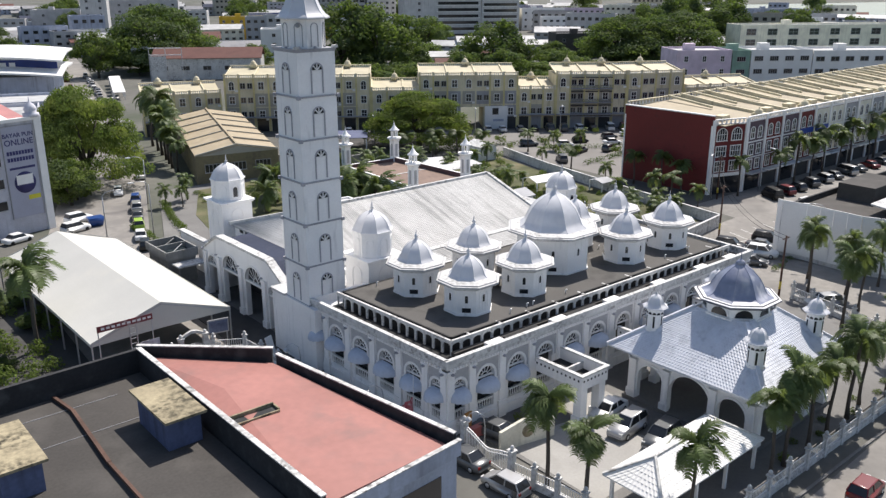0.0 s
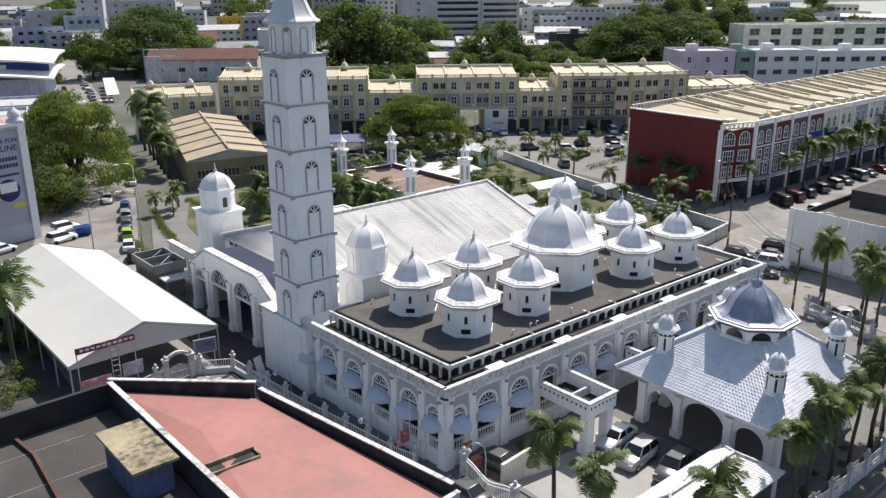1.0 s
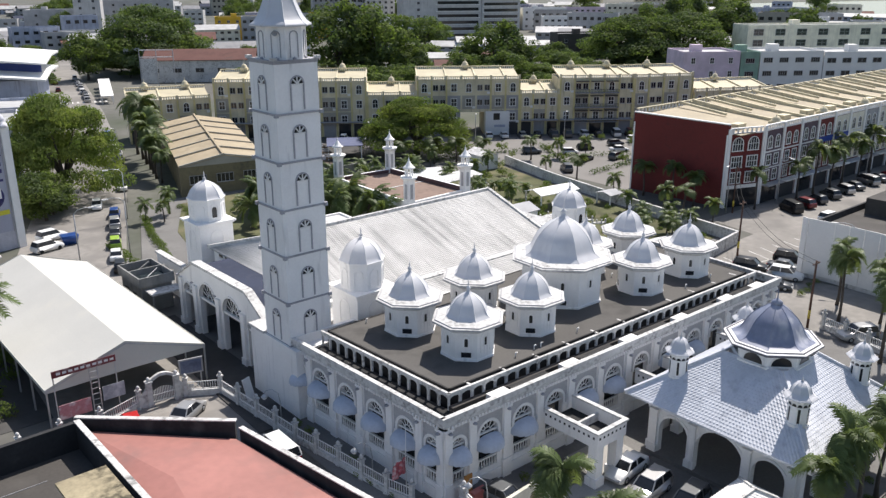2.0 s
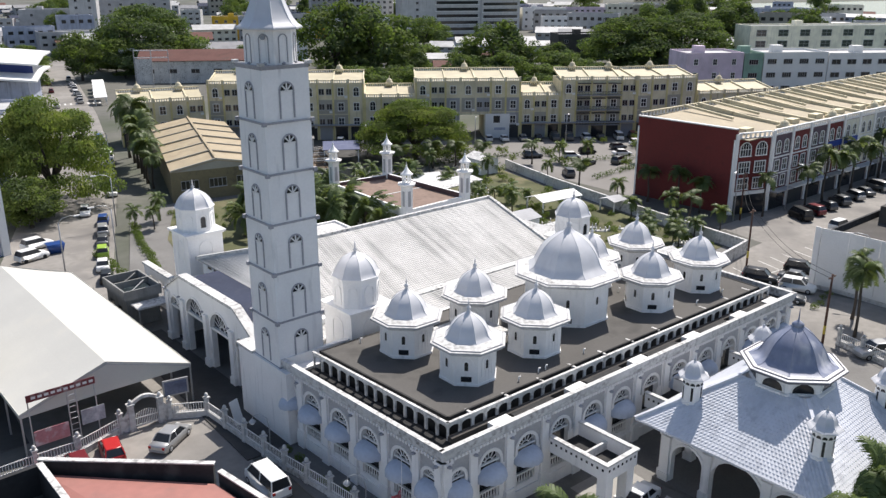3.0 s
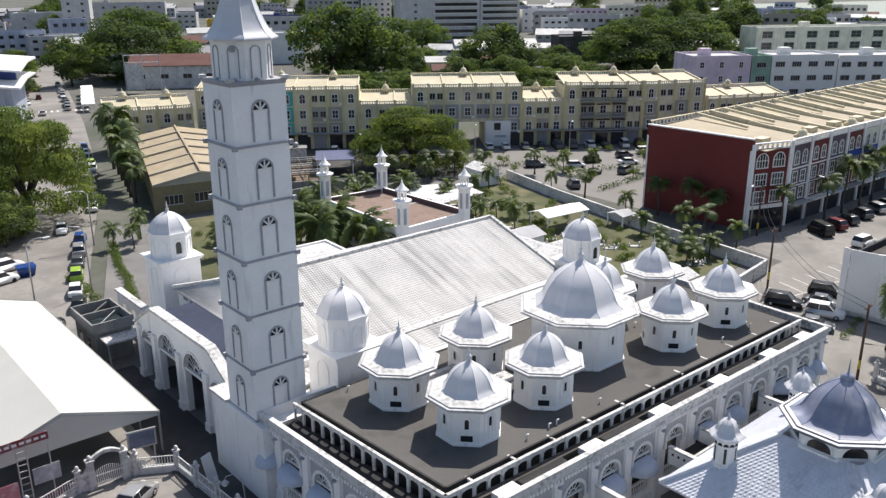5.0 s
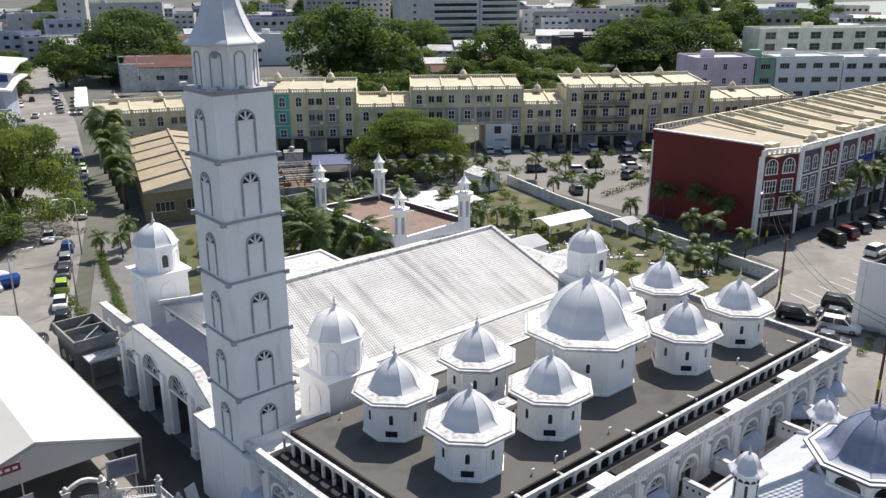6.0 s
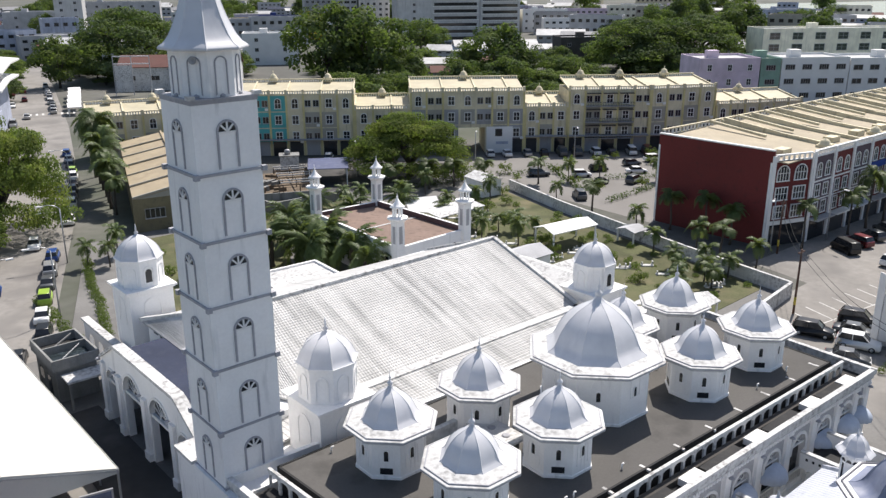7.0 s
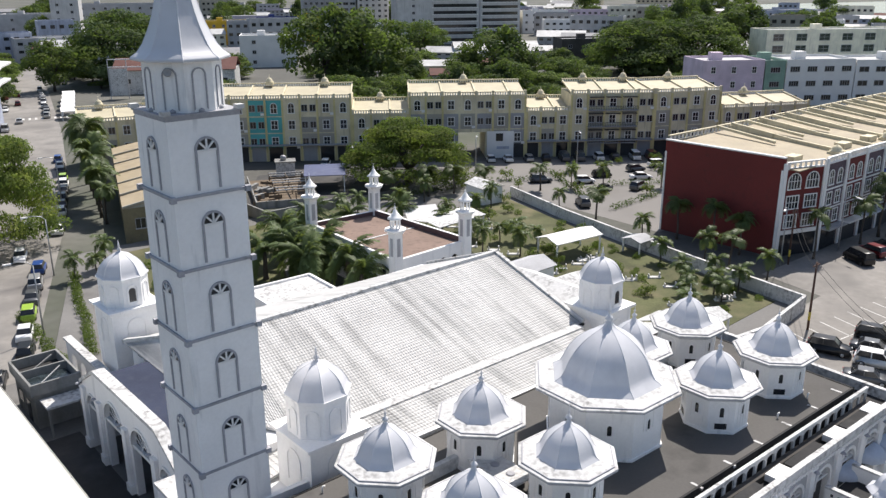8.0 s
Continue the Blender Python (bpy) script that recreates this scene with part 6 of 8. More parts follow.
for k in range(6):
    balusters(red, m3, k * 21.0, k * 21.0 + 20.8, 14.4, OCHRE, 1.2, 1.0)

# ---------------------------------------------------------------- warehouse
wh = thing("warehouse", (84, 172, G), "olive-walled warehouse with a pale tan ribbed roof", "building")
W0, W1, W2, W3 = Vector((68.0, 150.5)), Vector((84.0, 147.0)), Vector((100.3, 193.5)), Vector((84.2, 198.5))
part("wall", prism(bmesh.new(), [tuple(w) for w in (W0, W1, W2, W3)], G, 5.9), mat("olive_render", (0.20, 0.17, 0.10), 0.9, stain=(0.1, 0.09, 0.07), amount=0.4), wh)
r0, r1 = (W0 + W1) / 2, (W3 + W2) / 2
for i in range(6):
    f0, f1 = i / 6, (i + 1) / 6 - 0.006
    up = 0.10 * (i % 2)
    for a, b in ((W0, W3), (W1, W2)):
        A, Bq, Rb, Ra = a.lerp(b, f0), a.lerp(b, f1), r0.lerp(r1, f1), r0.lerp(r1, f0)
        q = [(*A, 5.95 + up), (*Bq, 5.95 + up), (*Rb, 7.5 + up), (*Ra, 7.5 + up)]
        part("roof", sheet(bmesh.new(), q if a is W1 else q[::-1], 0.15), TANROOF, wh, "pale tan roof sheet")
    part("roof_rib", bar(bar(bmesh.new(), (*W0.lerp(W3, f0), 6.15), (*r0.lerp(r1, f0), 7.7), 0.28), (*r0.lerp(r1, f0), 7.7), (*W1.lerp(W2, f0), 6.15), 0.28), OLIVE, wh)
part("ridge_cap", bar(bmesh.new(), (*r0, 7.68), (*r1, 7.68), 0.4), TANROOF, wh)
part("gable", (lambda bm: [bm.faces.new([bm.verts.new(p) for p in ((*W0, 5.9), (*W1, 5.9), (*r0, 7.35))])] and bm)(bmesh.new()), OLIVE, wh)
m, length = along(tuple(W0), tuple(W1))
for k in range(3):
    window_at(WBAND, wh, m @ Matrix.Translation((3.2 + 5 * k, -0.02, 3.4)))

# ---------------------------------------------------------------- billboard building
bb = thing("office_building", (27, 139, G), "pale office building with a tall printed banner on its end wall", "building")
b0, b1 = (8.0, 132.0), (37.6, 138.8)
m, length = along(b0, b1)
PALE = mat("pale_lilac_wall", (0.50, 0.50, 0.55), 0.85, stain=(0.33, 0.33, 0.36), amount=0.3, streak=True)
part("wall", boxes([(0, length, 0, 24, G, 18.0)], m), PALE, bb)
part("corner_pier", boxes([(length - 0.8, length + 0.35, -0.35, 0.6, G, 18.6)], m), TRIM, bb)
part("cornice", boxes([(-0.2, length + 0.4, -0.4, 0.3, 18.0, 18.5)], m), TRIM, bb)
STRIPE = mat("pink_striped_roof", (0.45, 0.20, 0.19), 0.7)
for k in range(8):
    part("roof", sheet(bmesh.new(), [m @ Vector((length - 22 + k * 2.6, 1.5, 18.3)), m @ Vector((length - 19.4 + k * 2.6, 1.5, 18.3)), m @ Vector((length - 19.4 + k * 2.6, 14, 20.9)), m @ Vector((length - 22 + k * 2.6, 14, 20.9))], 0.2), STRIPE if k % 2 else TRIM, bb)
for x, y in ((length - 0.6, 0.5), (length - 0.9, 12.0)):
    f = part("roof_urn", spin(bmesh.new(), [(1.2, 17.8), (1.2, 18.3), (0.8, 18.4), (1.0, 18.9), (0.75, 19.5), (0.3, 19.9), (0.12, 20.2), (0.05, 20.9)], 10, (x, y, 0.6), m=m), PALE, bb, "white bulbous roof ornament")
for z in (4.6, 8.0, 11.4, 14.4):
    window_at(WFAR, bb, m @ Matrix.Translation((length - 7.4, -0.02, z + 0.9)))
ban = part("banner", boxes([(length - 6.0, length - 1.1, -0.14, -0.03, 3.2, 17.4)], m), mat("lilac_banner", (0.36, 0.37, 0.45), 0.5, var=0.06, big=0.4), bb, "tall lilac printed banner")
part("banner_frame", boxes([(length - 6.1, length - 5.95, -0.18, -0.03, 3.1, 17.5), (length - 1.15, length - 1.0, -0.18, -0.03, 3.1, 17.5), (length - 5.95, length - 1.15, -0.18, -0.03, 17.35, 17.5)], m), GREYWALL, bb)
NAVY = mat("navy_print", (0.03, 0.03, 0.12), 0.5)


def lettering(text, x, z, size, parent, m, material, y=-0.15):
    cu = bpy.data.curves.new("lettering", "FONT")
    cu.body, cu.size, cu.align_x, cu.extrude, cu.offset = text, size, "CENTER", 0.005, 0.02
    cu.materials.append(material)
    ob = new("lettering", cu)
    ob.matrix_basis = m @ pose(x, y, z, 90)
    return under(ob, parent)


lettering("BAYAR PUN", length - 3.5, 15.7, 0.9, ban, m, NAVY)
lettering("ONLINE", length - 3.5, 14.5, 1.25, ban, m, NAVY)
for z, w in ((13.3, 2.1), (12.3, 2.1)):
    for k in range(9):
        x = length - 3.5 - w + k * 2 * w / 9
        part("lettering_bar", boxes([(x, x + 0.38, -0.16, -0.145, z - 0.3, z + 0.3)], m), NAVY, ban)
part("printed_stripe", boxes([(length - 5.5, length - 1.5, -0.16, -0.145, 10.75, 11.1)], m), NAVY, ban)
part("printed_disc", spin(bmesh.new(), [(0.01, 0), (1.7, 0.0), (1.7, 0.012), (0.01, 0.013)], 24, m=m @ pose(length - 3.4, -0.145, 8.6, 90)), NAVY, ban)
part("printed_panel", boxes([(length - 4.7, length - 2.1, -0.18, -0.165, 8.3, 9.8)], m), TRIM, ban)
part("printed_panel", boxes([(length - 3.2, length - 1.3, -0.17, -0.145, 5.8, 6.5)], m), mat("yellow_print", (0.55, 0.5, 0.04), 0.5), ban)

# ---------------------------------------------------------------- white-walled building by the junction
hb = thing("roadside_building", (125, 50, G), "white hoarding-walled building with a dark flat roof", "building")
HB = [(113.1, 55.4), (113.5, 52.0), (113.0, 44.2), (116, 36), (160, 36), (160, 56), (113.4, 56.3)]
part("wall", prism(bmesh.new(), HB, G, 6.4), WORN, hb)
part("roof", prism(bmesh.new(), [(113.6, 55.2), (114, 52), (113.5, 44.4), (116.5, 36.5), (159.5, 36.5), (159.5, 55.5), (113.9, 55.8)], 6.4, 6.6), DARKROOF, hb, "dark patched flat roof")
for a, b, n in ((HB[0], HB[1], 1), (HB[1], HB[2], 4), (HB[2], HB[3], 4), (HB[6], HB[0], 1)):
    m, length = along(a, b)
    for k in range(n):
        part("hoarding_panel", boxes([(k * length / n + 0.03, (k + 1) * length / n - 0.03, -0.14, -0.02, 1.0, 8.6)], m), TRIM, hb)
m, length = along(HB[5], HB[6])
part("parapet", boxes([(0, length, 0.0, 0.3, 6.4, 7.4)], m), BLACKWALL, hb)
part("roof_room", boxes([(128, 138, 49, 54.5, 6.6, 9.0)]), DARKROOF, hb)
part("roof_sheet", sheet(bmesh.new(), [(122, 40, 7.2), (134, 40, 7.2), (134, 47, 8.2), (122, 47, 8.2)], 0.2), WORN, hb)

# ---------------------------------------------------------------- the farther town
def town_house(p0, p1, depth, h, storeys, bays, wall, roof, label, kind=None, band=False, gable=False, far=False):
    t = thing("town_building", (*p0, G), label, "building", "distant town")
    m, length = along(p0, p1)
    part("wall", boxes([(0, length, 0, depth, G, h)], m), wall, t)
    if gable:
        P = lambda x, y, z: m @ Vector((x, y, z))
        bm = bmesh.new()
        zr = h + depth * 0.22
        sheet(bm, [P(-0.5, -0.6, h), P(length + 0.5, -0.6, h), P(length + 0.5, depth / 2, zr), P(-0.5, depth / 2, zr)], 0.2)
        sheet(bm, [P(length + 0.5, depth + 0.6, h), P(-0.5, depth + 0.6, h), P(-0.5, depth / 2, zr), P(length + 0.5, depth / 2, zr)], 0.2)
        part("roof", bm, roof, t)
    else:
        part("roof", boxes([(0.35, length - 0.35, 0.35, depth - 0.35, h, h + 0.12)], m), roof, t)
        part("parapet", boxes([(0, length, 0, 0.3, h, h + 0.8), (0, length, depth - 0.3, depth, h, h + 0.8), (0, 0.3, 0.3, depth - 0.3, h, h + 0.8), (length - 0.3, length, 0.3, depth - 0.3, h, h + 0.8)], m), wall, t)
        if not far:
            part("roof_room", boxes([(length * 0.3, length * 0.3 + 3.5, depth * 0.5, depth * 0.5 + 3, h + 0.12, h + 2.4)], m), wall, t)
    kind = {id(WFAR): WFARONE, id(WBAND): WBANDONE if p0[1] > 200 or p0[0] > 290 else WBAND}.get(id(kind or WFAR), kind)
    ft = (h - 0.6) / storeys
    if far:
        rows = [G + ft * (s + 0.55) for s in range(storeys)]
        n = max(2, round(length / 4.5))
        bm = boxes([(length * (k + 0.25) / n, length * (k + 0.75) / n, -0.06, -0.003, z - ft * 0.16, z + ft * 0.2) for z in rows for k in range(n)], m)
        tagged(part("glazing", bm, GLASS, t), kind="stuff")
        return t
    for s in range(storeys):
        z = G + ft * (s + 0.55)
        if band:
            part("window_band", boxes([(length * 0.06, length * 0.94, -0.05, -0.003, z - ft * (0.22 if h > 18 else 0.1), z + ft * (0.25 if h > 18 else 0.16))], m), GLASS, t)
            if h > 18:
                part("sill_band", boxes([(length * 0.03, length * 0.97, -0.35, -0.003, z - ft * 0.34, z - ft * 0.22)], m), TRIM, t)
            continue
        for k in range(bays):
            window_at(kind, t, m @ Matrix.Translation((length * (k + 0.5) / bays, -0.02, z)))
    return t


HOTEL = mat("pale_grey_render", (0.56, 0.55, 0.54), 0.85, var=0.1, stain=(0.4, 0.39, 0.38), amount=0.4, streak=True)
PINKW = mat("dusty_pink_wall", (0.62, 0.51, 0.60), 0.85)
MINT = mat("green_wall", (0.24, 0.36, 0.29), 0.8)
YELLOWW = mat("strong_yellow_wall", (0.50, 0.33, 0.03), 0.8)
BLUEW = mat("deep_blue_wall", (0.03, 0.05, 0.19), 0.7)
RUSTROOF = mat("rust_red_roof", (0.13, 0.055, 0.045), 0.85, var=0.25, stain=(0.1, 0.05, 0.04), amount=0.5, size=0.3)
GREYROOF = mat("grey_sheet_roof", (0.24, 0.24, 0.25), 0.7, var=0.2, stain=(0.2, 0.19, 0.18), amount=0.5, size=0.3)
WHITEROOF = mat("white_sheet_roof", (0.44, 0.44, 0.435), 0.6, var=0.15, stain=(0.25, 0.25, 0.24), amount=0.5, size=0.2)

town_house((206.3, 372.5), (227.6, 359.3), 16, 13.6, 3, 2, TRIM, WHITEROOF, "white flat-roofed house above the trees")
town_house((250, 503), (279, 488), 12, 13.5, 3, 6, YELLOWW, WHITEROOF, "yellow painted town shop block")
town_house((279, 488), (301, 476), 12, 15.0, 3, 3, BLUEW, GREYROOF, "deep blue signboard-fronted block")
town_house((301, 476), (312, 470), 12, 15.5, 3, 3, YELLOWW, GREYROOF, "yellow painted town shop block")
town_house((308.5, 482), (326, 473), 18, 46, 13, 6, GREYWALL, GREYROOF, "tall grey apartment tower with rows of windows", WFAR)
town_house((326, 473), (337, 467), 16, 42, 12, 3, PANEL, GREYROOF, "tall glazed grey apartment tower", WBAND)
town_house((337, 465), (354, 456), 16, 40, 12, 5, HOTEL, GREYROOF, "tall white apartment tower with windows", WFAR)
town_house((338, 428), (356, 418), 20, 40, 10, 1, HOTEL, GREYROOF, "tall pale hotel tower block", WFAR)
town_house((356, 418), (382, 403.5), 20, 44, 11, 1, HOTEL, GREYROOF, "tall pale hotel with continuous dark window bands", None, True)
town_house((382.3, 403.4), (404, 391.3), 20, 42, 11, 1, HOTEL, GREYROOF, "tall pale hotel with continuous dark window bands", None, True)
town_house((398, 424), (420, 412), 14, 15, 4, 5, GREYWALL, GREYROOF, "grey concrete block with square windows")
town_house((440, 458), (462, 447), 14, 16, 4, 5, CREAMWALL, WHITEROOF, "pale flat-roofed town block")
town_house((464, 446), (494, 431), 14, 15, 3, 6, TRIM, GREYROOF, "white flat-roofed town block")
town_house((166, 599), (193, 585), 20, 17, 3, 2, PANEL, WHITEROOF, "broad pale flat-roofed commercial block")
town_house((186, 563), (200, 556), 14, 34, 8, 2, HOTEL, GREYROOF, "tall plain white tower block", WFAR)
town_house((205, 598), (255, 573), 18, 22, 5, 8, PANEL, GREYROOF, "long white multi-storey town block")
town_house((131, 322), (165, 299), 16, 8.6, 1, 5, WORN, RUSTROOF, "weathered white hall with a rust-red roof", WBAND, False, True)
af = thing("advertising_frame", (127.5, 311, G), "bare white steel advertising frame beside the hall", "frame")
m, length = along((125.5, 311.0), (135.5, 304.8))
for x in (0, length / 2, length):
    part("upright", boxes([(x - 0.12, x + 0.12, -0.12, 0.12, G, 13.6)], m), PANEL, af)
for z in (10.8, 13.3):
    part("rail", boxes([(0, length, -0.12, 0.12, z, z + 0.3)], m), TRIM, af)
part("board", boxes([(0.2, length / 2, 0.15, 0.25, 1.5, 10.5)], m), WORN, af, "weathered white board")
town_house((254, 169.5), (270, 158.3), 16, 13.8, 3, 3, PINKW, WHITEROOF, "pink shop row with a pale flat roof", WRECT)
town_house((270.3, 158.1), (275.5, 154.4), 16, 13.6, 3, 1, MINT, WHITEROOF, "narrow shop house with a green front", WBAND)
# Two grey rows take white walls, so distance haze is in their colour.
town_house((275.8, 154.2), (294, 141.4), 16, 13.8, 3, 4, TRIM, WHITEROOF, "pale grey shop row with wide windows, haze put into its white walls", WBAND)
town_house((294.3, 141.2), (330, 116.2), 16, 13.4, 3, 8, TRIM, WHITEROOF, "grey shop row with a pale flat roof, haze put into its white walls", WBAND)
town_house((330.3, 116), (380, 82), 16, 13.4, 2, 8, MINT, WHITEROOF, "green-fronted shop row with pale roof", WBAND)
WAPT = town_window(4.2, 2.5, False, (1, 1), PANEL, 0.1)
APART = mat("bright_cream_wall", (0.86, 0.82, 0.66), 0.85, stain=(0.6, 0.57, 0.46), amount=0.3, streak=True)
town_house((338, 195.3), (402, 153), 14, 18.2, 4, 8, APART, WHITEROOF, "long cream apartment block with paired windows", WAPT)
town_house((402.3, 152.8), (480, 101), 14, 18.2, 4, 8, APART, WHITEROOF, "long cream apartment block with paired windows", WAPT)
town_house((316.7, 281), (343.9, 264), 14, 11.5, 2, 4, DARKROOF, GREYROOF, "dark unfinished shed with a pale roof")
town_house((579.8, 420.8), (600, 411), 20, 14.5, 3, 4, GREYWALL, GREYROOF, "grey flat-roofed town block")
town_house((601, 410.5), (623.4, 399), 20, 16.5, 3, 4, PINKW, GREYROOF, "pale pink flat-roofed town block")
town_house((635, 358), (675, 338), 20, 13, 3, 6, BLUEWALL, GREYROOF, "blue-grey flat-roofed town block")
town_house((257.8, 280.9), (267.6, 274.5), 9, 5.0, 1, 2, CREAMWALL, RUSTROOF, "small house with a rust-red roof", None, False, True)
town_house((238, 285), (250, 277), 9, 5.5, 1, 2, CREAMWALL, WHITEROOF, "small house with a pale roof", None, False, True)
town_house((224, 262), (238, 252), 9, 5.0, 1, 2, PANEL, RUSTROOF, "small house with a rust-red roof", None, False, True)
# white swept-roof market hall and its neighbours by the street
mk = thing("market_hall", (62, 268, G), "market hall with a broad white curved canopy", "building")
m, length = along((40, 272), (78, 254))
part("wall", boxes([(0, length - 4, 2, 20, G, 11.5)], m), BLUEWALL, mk)
for z, i in ((12.0, 0), (16.0, 3.5)):
    bm = bmesh.new()
    cols = 10
    rowa = [[m @ Vector((-2 + (length + 1) * k / cols, y + i, z + (1.6 if j else 0) + 1.4 * math.sin(math.pi * k / cols))) for k in range(cols + 1)] for j, y in enumerate((-2, 10, 22))]
    for a, b in zip(rowa, rowa[1:]):
        for k in range(cols):
            bm.faces.new([bm.verts.new(p) for p in (a[k], a[k + 1], b[k + 1], b[k])])
    bmesh.ops.remove_doubles(bm, verts=bm.verts, dist=0.001)
    c = part("canopy", bm, TRIM, mk, "white curved sheet canopy")
    c.modifiers.new("thickness", "SOLIDIFY").thickness = 0.5
part("sign_board", boxes([(8, length - 3, 5.5, 6.0, 13.4, 16.0)], m), BLUEW, mk)
for k in range(7):
    part("lettering_bar", boxes([(12 + 2.4 * k, 13.6 + 2.4 * k, 5.4, 5.46, 14.1, 15.3)], m), TRIM, mk)
town_house((40, 232), (66, 222), 18, 8.5, 2, 6, BLUEWALL, WHITEROOF, "low blue-grey shop row with a pale roof", WBAND)
town_house((30, 190), (50, 184), 20, 11, 3, 4, PALE, WHITEROOF, "pale shop row behind the street trees", WRECT)
town_house((10, 215), (38, 205), 18, 12, 3, 6, CREAMWALL, GREYROOF, "cream shop row with grey roof", WRECT)

# open works yard and blue roof near the shop row
gabled("carport", 107.3, 115.1, 156.0, 166.0, 3.8, 4.3, "open carport with a faded blue sheet roof", BLUESHEET, GREYWALL, turn=-33, open_sides=True, category="carport")
ys = thing("builders_yard", (102, 162, G), "open builders yard with timber frames, stacks and low walls", "yard")
YARD = mat("bare_brown_earth", (0.15, 0.115, 0.08), 0.95, var=0.25, big=0.4)
YM = pose(102.5, 163.0, 0, 0, 0, 66)
part("floor", boxes([(-11, 10, -5.5, 5.5, G + 0.17, G + 0.25)], YM), YARD, ys)
for r in ((-11, 10, 5.3, 5.55, G, 1.6), (-11, 10, -5.55, -5.3, G, 1.9), (-11.2, -10.95, -5.3, 5.3, G, 1.7)):
    part("low_wall", boxes([r], YM), CONC, ys, "weathered concrete block wall")
for k in range(9):
    part("rafter", boxes([(-8.5 + 2.0 * k, -8.35 + 2.0 * k, -5.2, 1.5, 2.3, 2.5)], YM), WORN if k % 3 else YARD, ys, "bare weathered timber rafter")
for y in (-5.0, -1.8, 1.3):
    part("beam", boxes([(-8.8, 8.2, y - 0.1, y + 0.1, 2.1, 2.3)], YM), YARD, ys)
    for x in (-8.5, -3.0, 2.5, 8.0):
        part("post", boxes([(x - 0.1, x + 0.1, y - 0.1, y + 0.1, G + 0.2, 2.1)], YM), YARD, ys)
hut = thing("yard_hut", (110, 174, G), "small stained white hut with a water tank on its roof", "hut")
part("wall", boxes([(-1.9, 1.9, -1.5, 1.5, G, 3.6)], pose(110.2, 174, 0, 0, 0, -30)), WORN, hut)
part("roof", boxes([(-2.1, 2.1, -1.7, 1.7, 3.604, 3.75)], pose(110.2, 174, 0, 0, 0, -30)), CONC, hut)
part("tank", spin(bmesh.new(), [(0.02, 3.75), (0.6, 3.75), (0.62, 4.6), (0.3, 4.8), (0.02, 4.82)], 12, (109.8, 174, 0)), METALGREY, hut)
random.seed(8)
for k in range(14):
    x, y = (YM @ Vector((random.uniform(-10, 9), random.uniform(1.5, 4.8), 0)))[:2]
    part("timber_block", boxes([(-random.uniform(0.8, 2.0), 1.2, -0.35, 0.35, G + 0.25, G + random.uniform(0.6, 1.6))], pose(x, y, 0, 0, 0, random.uniform(0, 180))), YARD if k % 2 else CONC, ys)
for r in ((90, 104, 145.8, 146.1), (89.8, 90.1, 146.1, 158)):
    part("low_wall", boxes([(*r, G, G + 2.0)]), CONC, ys)

# far rows of low roofs out to the river
random.seed(21)
for k in range(185):
    f = random.random()
    dist = 425 + 640 * f
    ang = radians(random.uniform(18.5, 79.5))
    x, y = dist * math.cos(ang), dist * math.sin(ang)
    if 300 < x < 420 and 380 < y < 480 or x > 820 and y < 560:
        continue
    w, d = random.uniform(14, 42), random.uniform(9, 16)
    tall = random.random() < 0.22
    h = random.uniform(11, 17) if tall else random.uniform(4, 9)
    a = ang - math.pi / 2 + random.uniform(-0.25, 0.25)
    p1 = (x + w * math.cos(a), y + w * math.sin(a))
    town_house((x, y), p1, d, h, 3 if tall else 2, 4, random.choice((TRIM, CREAMWALL, PANEL, GREYWALL, BLUEWALL, WORN, PINKW, OLIVE, PANEL)), random.choice((WHITEROOF, GREYROOF, GREYROOF, RUSTROOF, WHITEROOF, ROOFBLUE)),
               random.choice(("distant low town house with a sheet roof", "distant plain shop house with a weathered roof")), None, False, not tall, True)
plot("water", [(840, 300), (1500, 100), (1900, 420), (1100, 640), (900, 560)], G + 0.05, mat("river_water", (0.16, 0.22, 0.24), 0.15, var=0.1, big=0.01, grain=0.1, bump=0.05), "pale blue river beyond the town", "water")
plot("field", [(560, 560), (820, 470), (1000, 640), (700, 820)], G + 0.05, mat("dry_field", (0.36, 0.33, 0.2), 0.95, var=0.2, big=0.02), "pale dry open field", "field")
